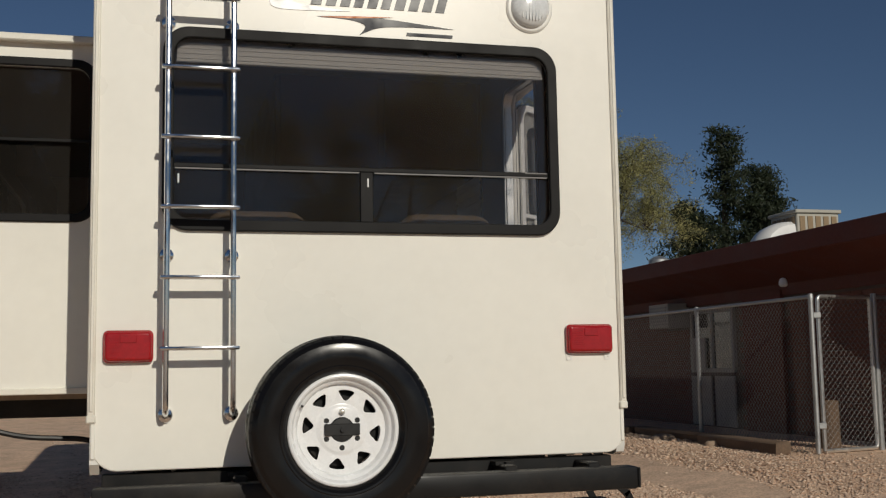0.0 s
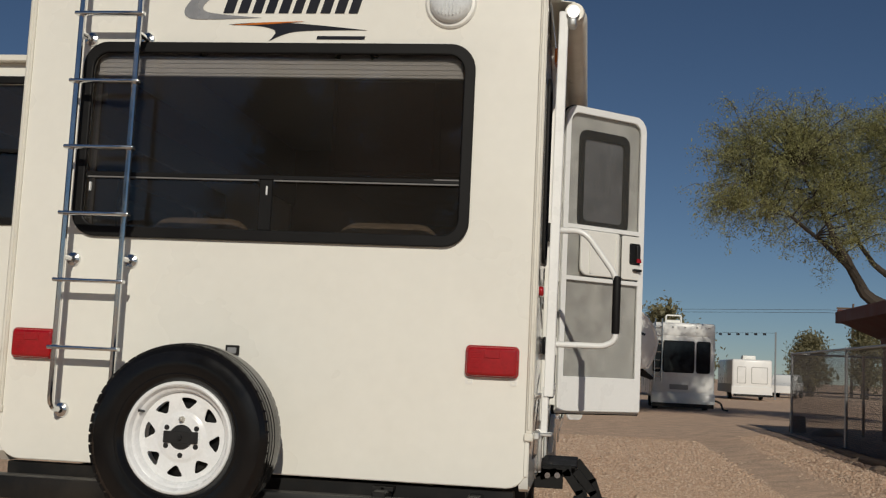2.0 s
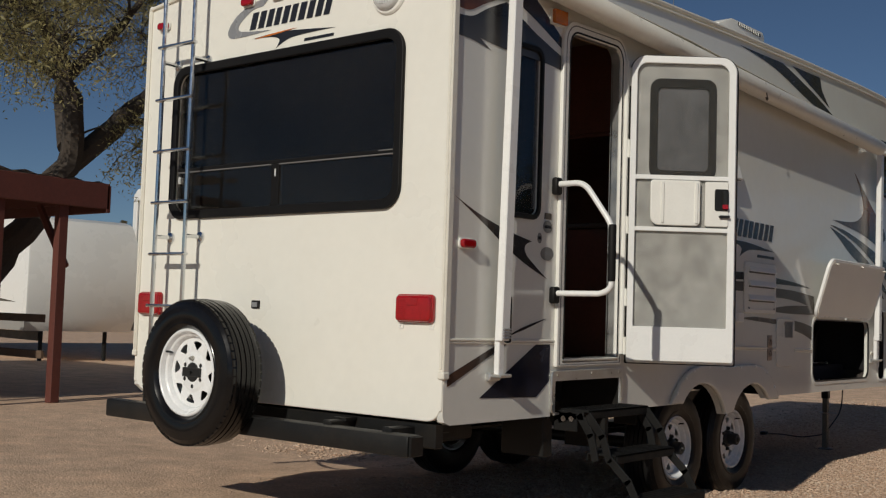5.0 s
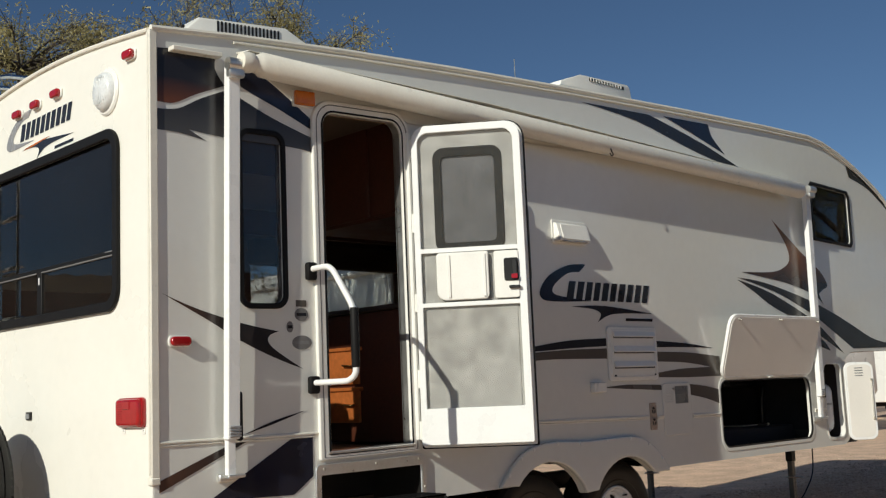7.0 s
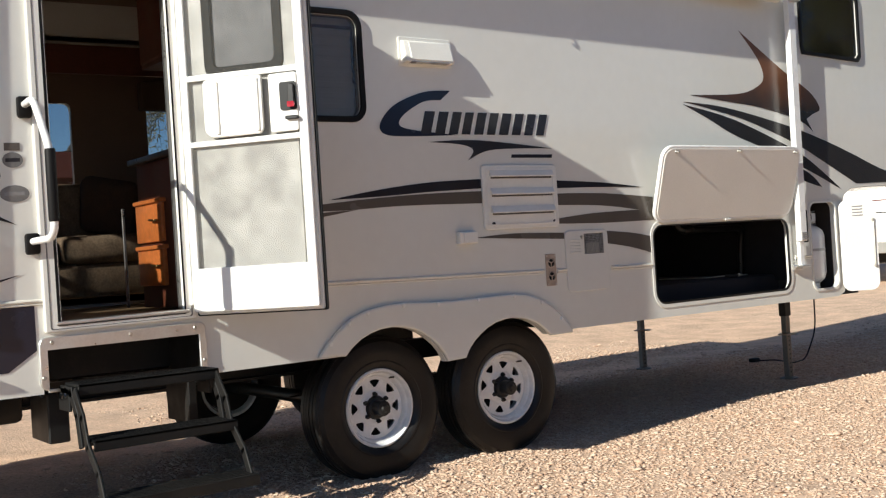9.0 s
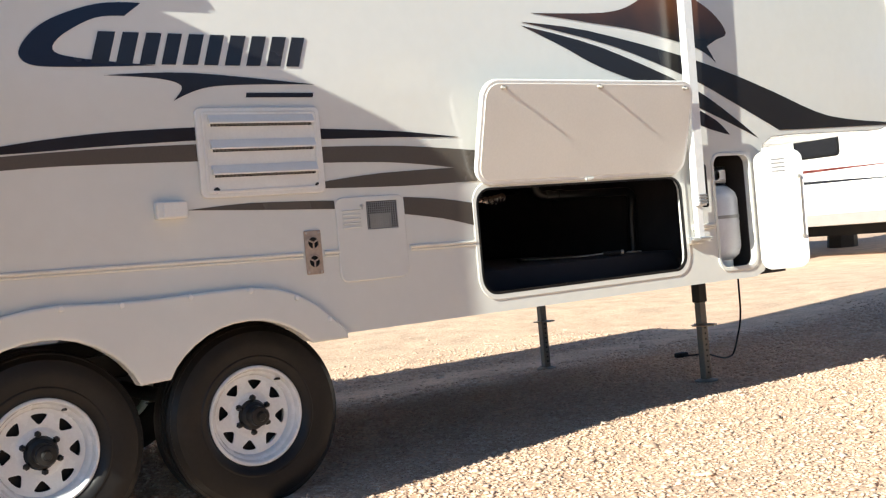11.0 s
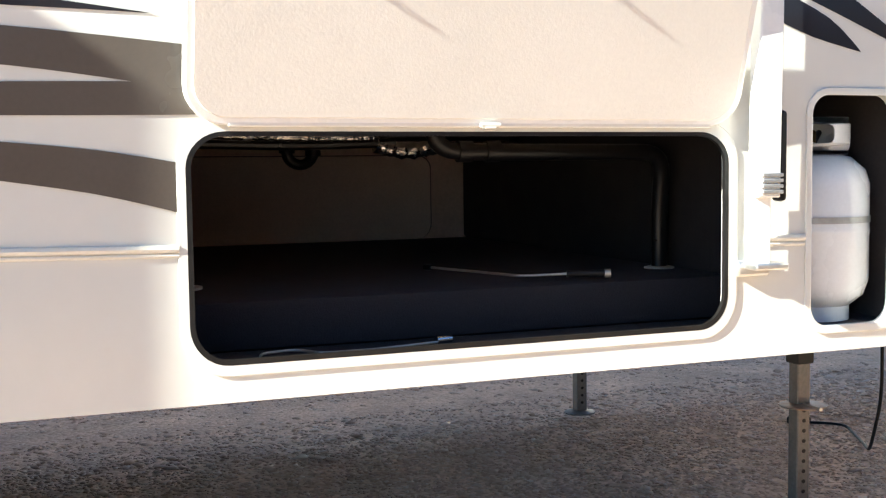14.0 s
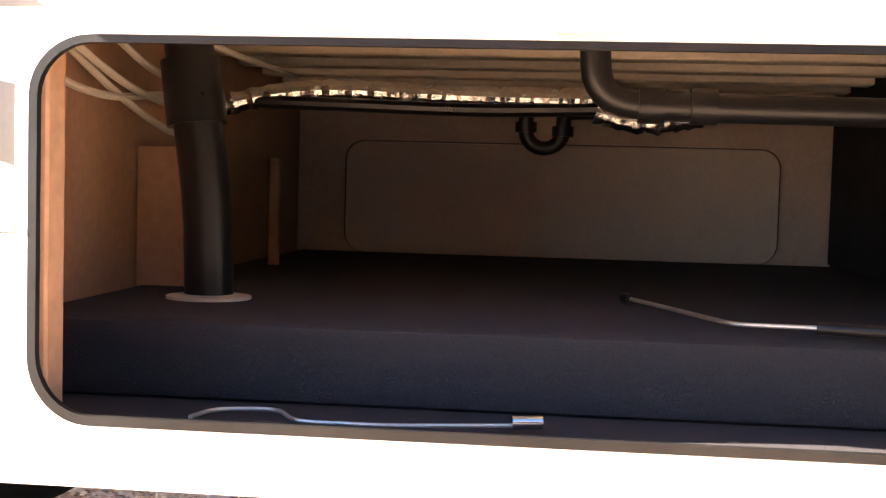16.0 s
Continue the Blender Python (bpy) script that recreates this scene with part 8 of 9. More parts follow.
for pts in ([(-0.80, 2.33), (-0.80, 2.33), (-0.3, 2.36), (0.2, 2.28), (0.40, 2.16), (0.40, 2.16), (0.1, 2.17), (-0.2, 2.22), (-0.6, 2.24)],
            [(-0.86, 2.20), (-0.86, 2.20), (-0.6, 2.20), (-0.35, 2.12), (-0.15, 2.15), (0.1, 2.12), (0.43, 2.13), (0.43, 2.13), (0.25, 2.05), (-0.1, 2.03), (-0.3, 2.0), (-0.6, 2.04), (-0.8, 1.98), (-0.8, 1.98), (-0.70, 2.08)],
            [(0.12, 2.0), (0.12, 2.0), (0.30, 2.02), (0.46, 1.93), (0.46, 1.93), (0.25, 1.95)]):
    side_sheet("decal_stripe", blob(pts, 4), YB - 0.001, tb, MAROON)
side_sheet("decal_stripe", blob([(-0.70, 2.235), (-0.70, 2.235), (-0.3, 2.19), (0.2, 2.15), (0.2, 2.15), (-0.3, 2.145), (-0.6, 2.19)], 4), YB - 0.004, tb, FAR_GREY)
side_sheet("decal_stripe", blob([(0.16, 2.36), (0.16, 2.36), (0.30, 2.40), (0.44, 2.36), (0.44, 2.36), (0.28, 2.32)], 3), YB - 0.001, tb, INK)
side_sheet("hatch", rrect(-0.27, 0.55, 0.12, 1.23, 0.03), YB, tb, FAR_WHITE, 0.012, bevel=0.004)
bm = box(B(), (0.03, YB - 0.03, 1.18), (0.10, YB, 1.21), 0.004)
part("latch", bm, BLACK, tb)
bm = B()
lathe(bm, [(0.0, 0.03), (0.07, 0.025), (0.09, 0.0)], (1.72, YB, 2.93), (0, -1, 0), 16)
part("scare_light", bm, FAR_GREY, tb)
bm = B()
cyl(bm, (-6.5, YB - 0.07, 3.09), (1.06, YB - 0.07, 3.04), 0.055, 10)
part("awning", bm, FAR_WHITE, tb)
bm = box(B(), (1.02, YB - 0.07, 1.42), (1.10, YB - 0.02, 3.06), 0.006)
part("awning_arm", bm, FAR_WHITE, tb)
part("gutter", box(B(), (-6.5, YB - 0.03, 3.30), (1.5, YB, 3.345), 0.006), FAR_WHITE, tb)
bm = box(B(), (-0.46, YB + 0.75, 3.42), (0.49, YB + 1.45, 3.76), 0.09, seg=3)
a = part("air_conditioner", bm, PLASTIC_W, tb)
part("grille", box(B(), (-0.36, YB + 0.742, 3.46), (0.40, YB + 0.752, 3.53), 0.002), BLACK, a)
bm = B()
tube(bm, smooth_path([(0.5, YB + 1.0, 3.44), (0.55, YB + 1.0, 3.58), (0.82, YB + 1.0, 3.58), (0.95, YB + 1.0, 3.50), (0.97, YB + 1.0, 3.40)], 0.06, 4), 0.025, 8)
part("antenna", bm, PLASTIC_W, tb)
pin_box(tb, 2.05, YB, 1.08, 0.33)
bm = B()
cyl(bm, (0.66, YB + 0.5, 0.0), (0.66, YB + 0.5, 1.31), 0.05, 8)
box(bm, (0.5, YB + 0.45, 0.55), (1.3, YB + 0.55, 0.66), 0.01)
part("front_jack", bm, BLACK, tb)
# Added trailer whose shaded side darkens the gap under the nearer nose.
far_trailer("parked_trailer", pose(-6.6, 34.15, 0), 8.6, 3.1, "white travel trailer added to fill a dark gap behind the row", ((2.0, 3.0, 1.7, 2.4), (5.5, 6.6, 1.7, 2.4)), ())
far_trailer("parked_trailer", pose(-19.5, 19.0, 0), 13.0, 3.4, "white travel trailer with red and black streaks, parked in a row", ((2.0, 3.0, 1.9, 2.7), (6.0, 7.2, 1.9, 2.7), (10.2, 11.2, 1.9, 2.6)),
            ((((0.3, 1.62), (0.3, 1.62), (6, 1.72), (12.8, 1.66), (12.8, 1.66), (6, 1.60)), MAROON), (((5.0, 1.42), (5.0, 1.42), (9, 1.50), (12.8, 1.40), (12.8, 1.40), (9, 1.43)), INK)))
nt = far_trailer("parked_trailer", pose(-18.33, 11.0, 0), 10.0, 3.9, "white trailer with dark slanted bars and brown swoosh in dappled shade", ((7.4, 8.4, 2.2, 2.9),),
                 ((((2.4, 1.70), (2.4, 1.70), (3.6, 1.80), (4.5, 2.02), (4.9, 1.98), (5.7, 1.74), (5.7, 1.74), (4.6, 1.72)), MAROON),
                  (((2.0, 1.60), (2.0, 1.60), (4.4, 1.56), (7.5, 1.70), (7.5, 1.70), (4.4, 1.66)), INK)))
for k in range(6):
    x, z = -13.66 + 0.215 * k, 2.10 + 0.035 * k
    me = plate([[(x, z), (x + 0.06, z), (x + 0.21, z + 0.27), (x + 0.11, z + 0.27)]], 0.004)
    me.transform(rear_y(10.999))
    finish("dark_bar", me, INK, nt)
bm = B()
box(bm, (-18.31, 10.985, 0.64), (-8.36, 11.0, 1.03), 0.006)
part("lower_panel", bm, FAR_GREY, nt)
for x in (-14.53, -13.68):
    bm = lathe(B(), [(0.43, -0.01), (0.43, 0.03), (0.47, 0.03), (0.47, -0.01)], (x, 10.985, 0.36), (0, -1, 0), 32, closed=True)
    part("wheel_arch_trim", bm, CHROME, nt)

# trailer that shows its rear, in dappled shade
YC = 35.0
rt = thing("parked_trailer", (3.57, 39.0, 0.0), "white trailer seen from behind, three dark windows, in dappled tree shade", "travel trailer", "other trailers")
bm = B()
box(bm, (2.48, YC, 0.42), (4.66, 43.0, 3.08), 0.09, seg=3)
part("body", bm, FAR_WHITE, rt)
part("rear_cap", box(B(), (2.52, YC - 0.03, 2.62), (4.62, YC + 0.05, 3.04), 0.03, seg=2), FAR_WHITE, rt)
part("rear_skirt", box(B(), (2.46, YC - 0.05, 0.20), (4.68, YC + 0.06, 0.62), 0.05, seg=2), FAR_WHITE, rt)
part("bumper", box(B(), (2.50, YC - 0.12, 0.10), (4.64, YC + 0.02, 0.24), 0.01), BLACK, rt)
for x0, x1 in ((2.50, 2.78), (2.85, 3.95), (4.01, 4.50)):
    w = sheet("window", [rrect(x0, 1.31, x1, 2.44, 0.08)], 0.02, rear_y(YC), FRAME_BLACK, rt)
    sheet("pane", [rrect(x0 + 0.04, 1.35, x1 - 0.04, 2.40, 0.06)], 0.006, rear_y(YC - 0.018), DARK_GLASS, w)
sheet("plate_holder", [rrect(3.10, 0.72, 3.75, 0.90, 0.02)], 0.01, rear_y(YC), FAR_GREY, rt)
for x in (2.56, 2.80):
    bm = B()
    cyl(bm, (x, YC - 0.09, 1.0), (x, YC - 0.09, 3.22), 0.02, 8)
    part("ladder_rail", bm, CHROME, rt)
for k in range(7):
    bm = B()
    cyl(bm, (2.56, YC - 0.09, 1.15 + 0.29 * k), (2.80, YC - 0.09, 1.15 + 0.29 * k), 0.016, 6)
    part("rung", bm, CHROME, rt)
bm = B()
tube(bm, smooth_path([(2.98, YC + 0.9, 3.05), (2.99, YC + 0.9, 3.38), (3.52, YC + 0.9, 3.38), (3.54, YC + 0.9, 3.05)], 0.05, 4), 0.03, 8)
box(bm, (2.98, YC + 0.94, 3.06), (3.54, YC + 1.6, 3.22), 0.03)
part("air_conditioner", bm, PLASTIC_W, rt)
for k in range(5):
    bm = box(B(), (2.72 + 0.42 * k, YC - 0.05, 2.90), (2.80 + 0.42 * k, YC - 0.02, 2.94), 0.008)
    part("marker_light", bm, FAR_GREY, rt)
for x in (2.68, 4.46):
    far_wheel(rt, x, 38.6, 0.36, 0.36, (1 if x > 4 else -1, 0, 0))
    far_wheel(rt, x, 36.2, 0.36, 0.36, (1 if x > 4 else -1, 0, 0))
bm = B()
tube(bm, smooth_path([(4.62, YC + 0.2, 0.42), (4.90, YC + 0.1, 0.30), (4.98, YC + 0.1, 0.08), (5.16, YC + 0.1, 0.06)], 0.05, 4), 0.035, 8)
part("step", bm, BLACK, rt)

# smaller trailer, two cars, poles and a line of pennants beyond the road
st = thing("parked_trailer", (9.5, 63.0, 0.0), "small white travel trailer far across the yard", "travel trailer", "other trailers")
part("body", box(B(), (8.42, 60.0, 0.40), (10.66, 67.0, 2.33), 0.12, seg=3), FAR_WHITE, st)
part("rear_skirt", box(B(), (8.40, 59.95, 0.30), (10.68, 60.05, 0.78), 0.03), FAR_WHITE, st)
part("lower_band", box(B(), (8.395, 60.2, 0.40), (8.425, 66.8, 0.9), 0.006), FAR_GREY, st)
part("bumper", box(B(), (8.5, 59.85, 0.22), (10.6, 59.98, 0.34), 0.01), BLACK, st)
part("air_conditioner", box(B(), (9.2, 61.5, 2.30), (9.95, 62.3, 2.58), 0.06, seg=2), PLASTIC_W, st)
for x0, x1 in ((8.7, 9.2), (9.5, 10.4)):
    sheet("panel_seam", [rrect(x0, 0.95, x1, 1.9, 0.05), rrect(x0 + 0.03, 0.98, x1 - 0.03, 1.87, 0.04)], 0.006, rear_y(60.0), FAR_GREY, st)
for x in (8.6, 10.4):
    far_wheel(st, x, 62.5, 0.35, 0.35, (1 if x > 9 else -1, 0, 0))


def car(at, rz, paint, label):
    m = pose(*at, 0, 0, rz)
    c = thing("parked_car", at, label, "car", "cars across the road")
    prof = [(-2.3, 0.35), (-2.3, 0.85), (-1.9, 1.0), (-1.3, 1.05), (-0.7, 1.6), (1.2, 1.65), (2.0, 1.15), (2.3, 1.05), (2.35, 0.4)]
    me = plate([prof], 1.75, 0.08, 2)
    F = m @ Matrix(((1, 0, 0, 0), (0, 0, -1, 0), (0, 1, 0, 0), (0, 0, 0, 1))) @ Matrix.Translation((0, 0, -0.875))
    me.transform(F)
    finish("body", me, paint, c)
    for win in ([(-1.1, 1.1), (-0.6, 1.52), (0.2, 1.55), (0.2, 1.1)], [(0.3, 1.1), (0.3, 1.55), (1.1, 1.55), (1.7, 1.12)]):
        for w in (1.751, -0.006):
            me = plate([win], 0.005)
            me.transform(F @ Matrix.Translation((0, 0, w)))
            finish("window", me, DARK_GLASS, c)
    for x in (-1.45, 1.45):
        for yy in (-0.8, 0.8):
            p = m @ Vector((x, yy, 0.34))
            far_wheel(c, p.x, p.y, p.z, 0.34, m.to_3x3() @ Vector((0, 1 if yy > 0 else -1, 0)))


car((14.4, 77, 0), 72, FAR_WHITE, "white estate car parked across the road")
car((27.0, 84, 0), 10, FAR_WHITE, "white pickup parked across the road")
car((33.0, 86, 0), 5, FAR_GREY, "grey van parked across the road")
for x, y, h in ((23.0, 95.0, 8.2),):
    p = thing("utility_pole", (x, y, 0), "wooden utility pole beyond the yard", "pole")
    bm = B()
    cyl(bm, (x, y, 0), (x + 0.1, y, h), 0.14, 8, 0.09)
    part("shaft", bm, TIMBER, p)
    bm = B()
    box(bm, (x - 1.3, y - 0.06, h - 0.5), (x + 1.3, y + 0.06, h - 0.35), 0.01)
    part("crossarm", bm, TIMBER, p)
wires = thing("overhead_wires", (23, 95, 8), "thin overhead wires between poles", "wires")
for k in range(2):
    bm = B()
    tube(bm, [(23 - 50 + 12 * i, 95, 7.6 - 0.25 * k - 0.6 * math.sin(math.pi * ((i % 4) / 4))) for i in range(14)], 0.02, 4)
    part("wire", bm, BLACK, wires)
penn = thing("pennant_line", (8, 66, 0.0), "string of small dark pennants between two thin posts", "pennants")
for x in (3.9, 11.8):
    bm = B()
    cyl(bm, (x, 66, 0.0), (x, 66, 4.2), 0.05, 8)
    part("post", bm, GALV, penn)
bm = B()
tube(bm, [(3.9 + 0.79 * k, 66.01, 4.14 - 0.02 * (5 - abs(k - 5))) for k in range(11)], 0.012, 4)
part("line", bm, BLACK, penn)
for k in range(14):
    bm = B()
    x = 4.0 + 0.54 * k
    box(bm, (x, 66, 4.0 - 0.02 * (7 - abs(k - 7))), (x + 0.2, 66.02, 4.13 - 0.02 * (7 - abs(k - 7))), 0.004)
    part("pennant", bm, INK, penn)

# ---- carport ----
carport = thing("carport", (-12.5, 0.5, 0.0), "open dark brown carport with a corrugated roof", "carport")
bm = B()
N1 = 60
top, bot = [], []
for i in range(N1 + 1):
    y = -6.0 + 9.9 * i / N1
    z = 2.72 - 0.03 * (y - 2.4) + (0.018 if i % 2 else -0.018)
    for x, lst in ((-16.5, top), (-8.6, bot)):
        lst.append(bm.verts.new((x, y, z + 0.02)))
for i in range(N1):
    bm.faces.new((top[i], bot[i], bot[i + 1], top[i + 1]))
part("roof_sheet", bm, GALV, carport, smooth=False)
bm = B()
box(bm, (-8.66, -6.0, 2.38), (-8.60, 3.9, 2.70), 0.008)
part("fascia", bm, FASCIA, carport)
bm = B()
box(bm, (-16.5, 3.86, 2.34), (-8.6, 3.92, 2.68), 0.008)
part("fascia", bm, FASCIA, carport)
for k in range(9):
    bm = B()
    y = -5.5 + 1.15 * k
    box(bm, (-16.4, y - 0.03, 2.44), (-8.62, y + 0.03, 2.66), 0.004)
    part("rafter", bm, FASCIA, carport)
for x, y in ((-8.72, 3.32), (-8.72, 2.50), (-8.72, 0.2), (-8.72, -3.4), (-12.4, 3.45), (-16.2, 3.45), (-12.4, -3.4), (-16.2, 0.2)):
    bm = B()
    box(bm, (x - 0.06, y - 0.06, 0.0), (x + 0.06, y + 0.06, 2.45), 0.008)
    part("post", bm, FASCIA, carport)
bm = B()
tube(bm, [(-8.75, 3.42, 1.65), (-9.4, 3.42, 2.4)], 0.05, 6)
part("brace", bm, FASCIA, carport)
bm = B()
for z in (0.5, 0.95):
    box(bm, (-16.2, 3.43, z), (-9.2, 3.47, z + 0.1), 0.005)
part("low_rail", bm, TIMBER, carport)
far_trailer("parked_trailer", pose(-26.0, 9.0, 0, 0, 0, -8), 9.0, 3.0, "white trailer parked beyond a carport", ((2, 3, 1.6, 2.3), (5.5, 7, 1.6, 2.3)), ((((0.3, 1.35), (0.3, 1.35), (5, 1.42), (8.5, 1.2), (8.5, 1.2), (5, 1.25)), TAUPE),))


# ---- ground ----
def smoothstep(a, b, x):
    t = np.clip((x - a) / (b - a), 0, 1)
    return t * t * (3 - 2 * t)


def ground_z(x, y):
    """Flat yard with a low bank towards the fence and, shaped to fit the camera's view, a shallow dip beyond the
    trailer.
    """
    bank = 0.18 * smoothstep(2.2, 3.6, x) * smoothstep(2.0, 5.0, y) * (1 - smoothstep(20, 30, y))
    dip = 0.12 * smoothstep(1.6, 3.4, -x) * (1 - smoothstep(5.0, 6.8, -x)) * smoothstep(1.0, 3.0, y) * (1 - smoothstep(10, 14, y))
    return bank - dip


def gravel_mat():
    m, nt, b = nodes_of("gravel")
    N, K = nt.nodes.new, nt.links.new
    tc = N("ShaderNodeTexCoord")
    vo = N("ShaderNodeTexVoronoi")
    vo.inputs["Scale"].default_value = 58
    big = N("ShaderNodeTexNoise")
    big.inputs["Scale"].default_value, big.inputs["Detail"].default_value = 0.35, 6
    mid = N("ShaderNodeTexNoise")
    mid.inputs["Scale"].default_value, mid.inputs["Detail"].default_value = 3.0, 5
    for n in (vo, big, mid):
        K(tc.outputs["Object"], n.inputs["Vector"])
    ramp = N("ShaderNodeValToRGB")
    ramp.color_ramp.elements[0].color = (0.50, 0.335, 0.232, 1)
    ramp.color_ramp.elements[1].color = (0.80, 0.585, 0.42, 1)
    sx = N("ShaderNodeSeparateColor")
    K(vo.outputs["Color"], sx.inputs[0])
    K(sx.outputs[0], ramp.inputs[0])
    dirt = N("ShaderNodeMix")
    dirt.data_type = "RGBA"
    r1 = N("ShaderNodeMapRange")
    r1.inputs["From Min"].default_value, r1.inputs["From Max"].default_value = 0.42, 0.66
    r1.inputs["To Min"].default_value, r1.inputs["To Max"].default_value = 0.1, 0.5
    K(big.outputs["Fac"], r1.inputs["Value"])
    K(r1.outputs[0], dirt.inputs["Factor"])
    K(ramp.outputs[0], dirt.inputs["A"])
    dirt.inputs["B"].default_value = (0.66, 0.445, 0.30, 1)
    mul = N("ShaderNodeMix")
    mul.data_type, mul.blend_type = "RGBA", "MULTIPLY"
    mul.inputs["Factor"].default_value = 1
    r2 = N("ShaderNodeMapRange")
    r2.inputs["From Min"].default_value, r2.inputs["From Max"].default_value = 0.3, 0.7
    r2.inputs["To Min"].default_value, r2.inputs["To Max"].default_value = 0.8, 1.15
    K(mid.outputs["Fac"], r2.inputs["Value"])
    K(dirt.outputs["Result"], mul.inputs["A"])
    K(r2.outputs[0], mul.inputs["B"])
    K(mul.outputs["Result"], b.inputs["Base Color"])
    b.inputs["Roughness"].default_value = 0.92
    bp = N("ShaderNodeBump")
    bp.inputs["Strength"].default_value, bp.inputs["Distance"].default_value = 0.45, 0.010
    bp.invert = True
    K(vo.outputs["Distance"], bp.inputs["Height"])
    K(bp.outputs[0], b.inputs["Normal"])
    return m


GRAVEL = gravel_mat()
xs = np.concatenate([[-900, -300, -120, -60, -40], np.arange(-30, 31, 0.75), [40, 60, 120, 300, 900]])
ys = np.concatenate([[-900, -300, -120, -60, -40], np.arange(-30, 61, 1.5), [80, 120, 300, 900]])
X, Y = np.meshgrid(xs, ys)
Z = ground_z(X, Y) + np.where((np.abs(X) < 40) & (np.abs(Y) < 40), 0.012 * np.sin(X * 0.9 + 1.3) * np.sin(Y * 0.7), 0) * np.clip((np.hypot(X, Y - 3) - 8) / 6, 0, 1)
verts = np.stack([X, Y, Z], -1).reshape(-1, 3)
nx, ny = len(xs), len(ys)
faces = [(j * nx + i, j * nx + i + 1, (j + 1) * nx + i + 1, (j + 1) * nx + i) for j in range(ny - 1) for i in range(nx - 1)]
me = bpy.data.meshes.new("ground")
me.from_pydata(verts.tolist(), [], faces)
tagged(finish("ground", me, GRAVEL), "tan crushed-gravel yard with dusty patches", "ground", kind="structure")


def pebbles(name, n, region, size, seed, label):
    """Loose stones: small lopsided octahedra scattered over a stretch of the yard."""
    rs = np.random.RandomState(seed)
    x0, x1, y0, y1 = region
    px, py = rs.uniform(x0, x1, n) + rs.normal(0, 0.45, n), rs.uniform(y0, y1, n) + rs.normal(0, 0.45, n)
    base = np.array([(1, 0, 0), (0, 1, 0), (-1, 0, 0), (0, -1, 0), (0, 0, 0.75), (0, 0, -0.6)], float)
    tri = np.array([(0, 1, 4), (1, 2, 4), (2, 3, 4), (3, 0, 4), (1, 0, 5), (2, 1, 5), (3, 2, 5), (0, 3, 5)])
    s = size * rs.lognormal(0, 0.35, n)
    v = base[None] * s[:, None, None] * rs.uniform(0.65, 1.25, (n, 6, 1))
    v[:, :4, 2] += (rs.uniform(-0.35, 0.35, (n, 4)) * s[:, None])
    v[:, 4, :2] += rs.uniform(-0.45, 0.45, (n, 2)) * s[:, None]
    a = rs.uniform(0, 2 * np.pi, n)
    ca, sa = np.cos(a), np.sin(a)
    w = np.empty_like(v)
    w[..., 0] = v[..., 0] * ca[:, None] * 1.25 - v[..., 1] * sa[:, None] * 0.85 + px[:, None]
    w[..., 1] = v[..., 0] * sa[:, None] * 1.25 + v[..., 1] * ca[:, None] * 0.85 + py[:, None]
    w[..., 2] = v[..., 2] * 0.55 + (ground_z(px, py) + s * rs.uniform(0.0, 0.35, n))[:, None]
    f = (tri[None] + (np.arange(n) * 6)[:, None, None]).reshape(-1, 3)
    me = bpy.data.meshes.new(name)
    me.vertices.add(n * 6)
    me.vertices.foreach_set("co", w.reshape(-1))
    me.loops.add(len(f) * 3)
    me.loops.foreach_set("vertex_index", f.reshape(-1).astype(np.int32))
    me.polygons.add(len(f))
    me.polygons.foreach_set("loop_start", np.arange(0, len(f) * 3, 3, dtype=np.int32))
    me.polygons.foreach_set("loop_total", np.full(len(f), 3, dtype=np.int32))
    me.update(calc_edges=True)
    me.validate()
    return tagged(finish(name, me, STONE, smooth=False), label, "gravel", kind="stuff")


def stone_mat():
    m, nt, b = nodes_of("gravel_stone")
    N, K = nt.nodes.new, nt.links.new
    ge, ramp = N("ShaderNodeNewGeometry"), N("ShaderNodeValToRGB")
    K(ge.outputs["Random Per Island"], ramp.inputs[0])
    e = ramp.color_ramp.elements
    e[0].position, e[0].color = 0.0, (0.49, 0.335, 0.24, 1)
    e[1].position, e[1].color = 1.0, (0.72, 0.575, 0.445, 1)
    k = e.new(0.35)
    k.color = (0.58, 0.41, 0.295, 1)
    k = e.new(0.7)
    k.color = (0.62, 0.46, 0.34, 1)
    K(ramp.outputs[0], b.inputs["Base Color"])
    b.inputs["Roughness"].default_value = 0.85
    return m


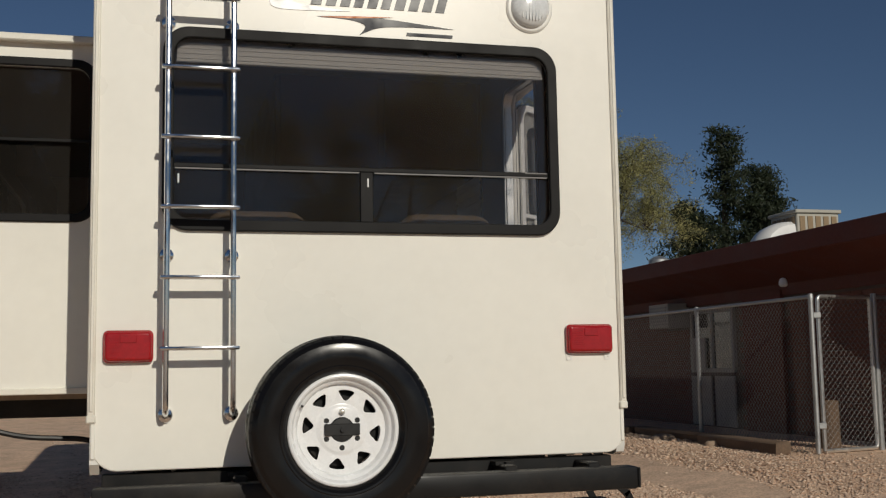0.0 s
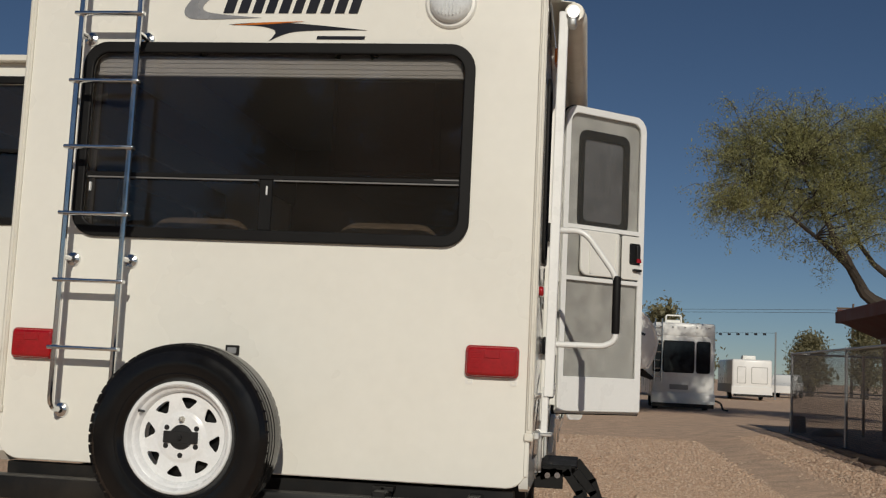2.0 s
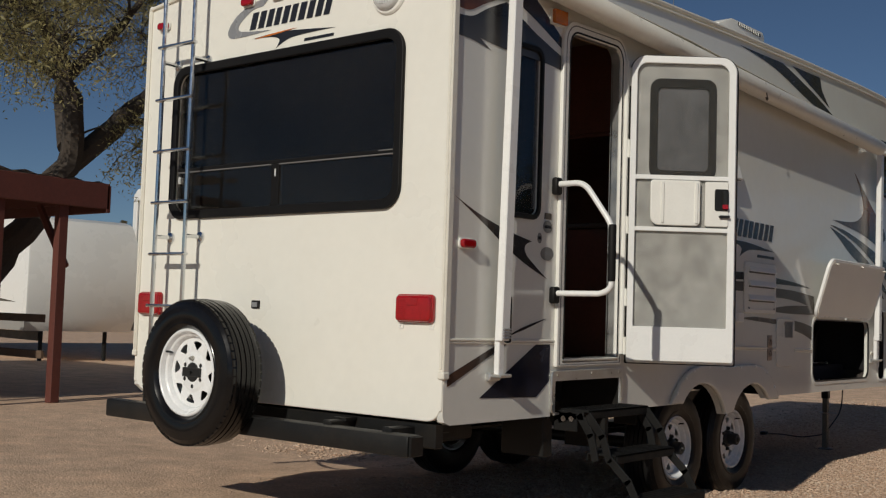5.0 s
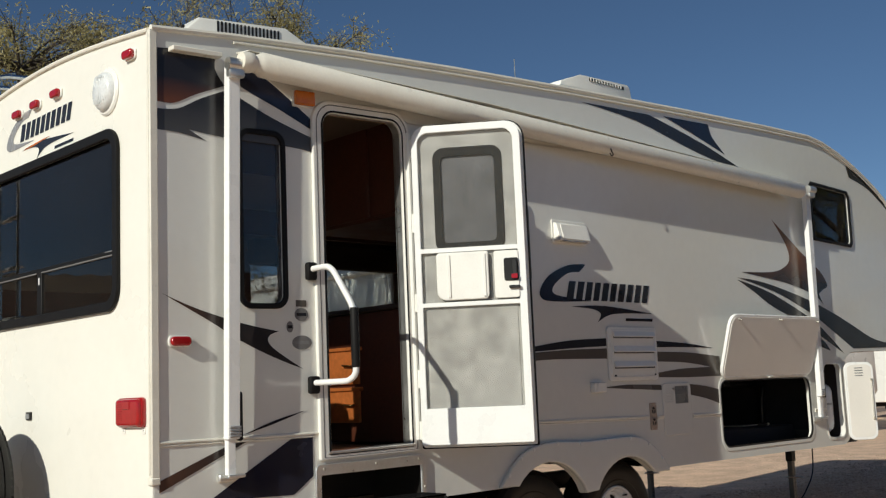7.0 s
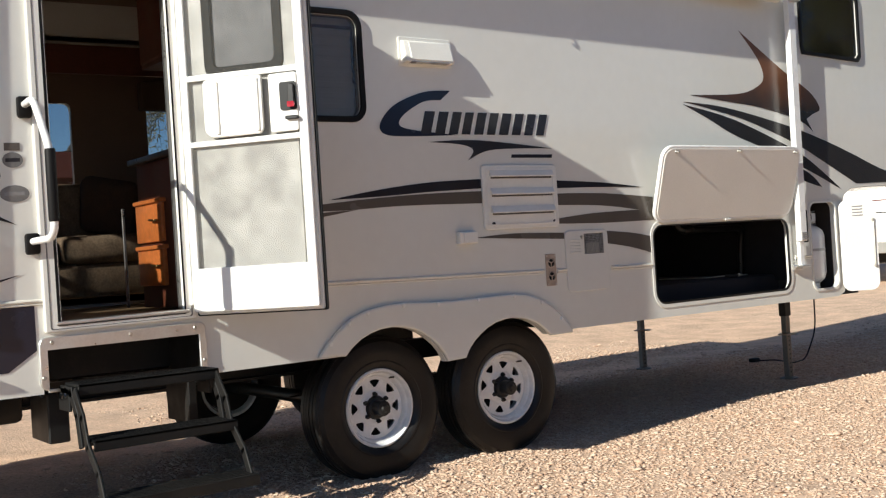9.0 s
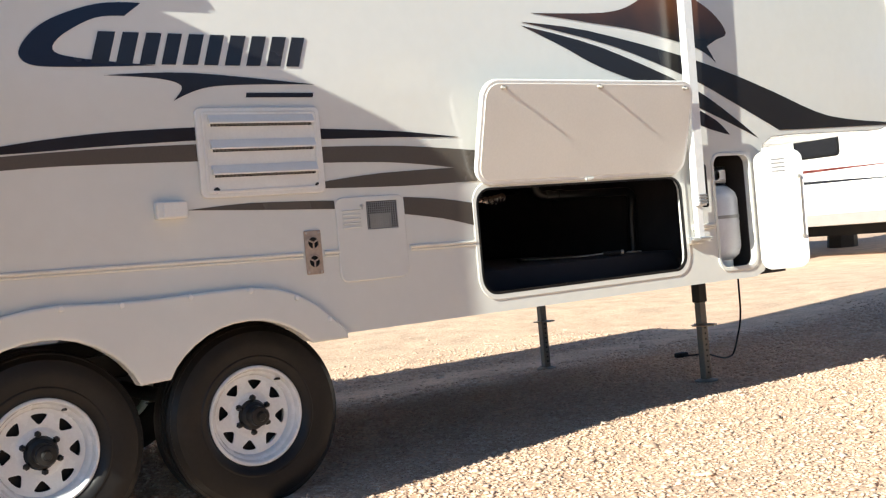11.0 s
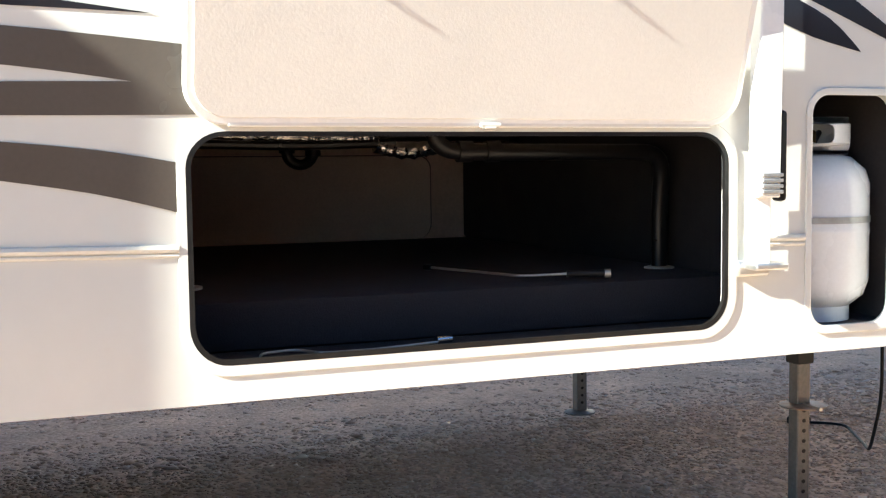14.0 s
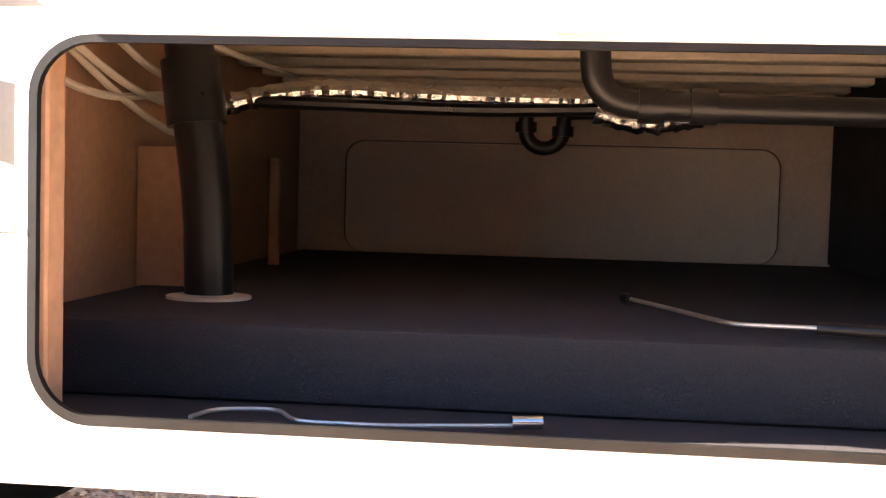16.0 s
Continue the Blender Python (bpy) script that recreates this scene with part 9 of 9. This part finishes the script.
STONE = stone_mat()
pebbles("gravel_stones", 74000, (-2.2, 2.8, 2.0, 8.4), 0.0096, 3, "tan and pink crushed stones beside the trailer")
pebbles("gravel_stones", 15000, (-5.2, -2.2, 3.0, 9.5), 0.012, 4, "tan crushed stones behind the trailer")
pebbles("gravel_stones", 46000, (-2.6, 3.9, 8.4, 16.0), 0.0135, 5, "tan crushed stones in the open yard")
pebbles("gravel_stones", 32000, (-0.2, 4.0, -1.2, 2.4), 0.010, 6, "tan crushed stones near the entry steps")
pebbles("gravel_stones", 13000, (2.6, 4.1, 2.2, 9.0), 0.012, 7, "tan crushed stones along the fence")

# ---- brickwork of the shed front ----
brick_bm = box(B(), (-0.007, -0.1, -0.0325), (0.004, 0.1, 0.0325), 0.003)
brick_me = bpy.data.meshes.new("brick")
brick_bm.to_mesh(brick_me)
brick_me.materials.append(BRICK)
rs = random.Random(12)
near, rest = [], []
for row in range(25):
    z = 0.04 + 0.0755 * row
    y = SY0 + 0.11 + (0.105 if row % 2 else 0.0)
    while y < SY1 - 0.1:
        free = all(not (a - 0.1 < y < b + 0.1 and c - 0.03 < z < d + 0.03) for a, b, c, d in ((7.5, 8.45, 0.12, 2.0), (8.75, 10.0, 0.2, 1.86), (10.1, 10.75, 1.62, 1.98), (14.15, 14.45, 1.0, 1.9)))
        if free:
            (near if 10.8 < y < 13.4 else rest).append((SX + rs.uniform(-0.002, 0.002), y, z))
        y += 0.21
rest += near[300:]
for p in near[:300]:
    o = new("brick", brick_me)
    o.parent = front_wall
    o.matrix_parent_inverse = Matrix.Identity(4)
    o.location = Vector(p) - front_wall.parent.location
tv, tf = [v.co.copy() for v in brick_bm.verts], [[v.index for v in f.verts] for f in brick_bm.faces]
me = bpy.data.meshes.new("brickwork")
me.from_pydata([tuple(c + Vector(p) - front_wall.parent.location) for p in rest for c in tv], [], [[i + len(tv) * n for i in f] for n in range(len(rest)) for f in tf])
me.materials.append(BRICK)
courses = new("brickwork", me)
courses.parent = front_wall
courses["kind"] = "stuff"
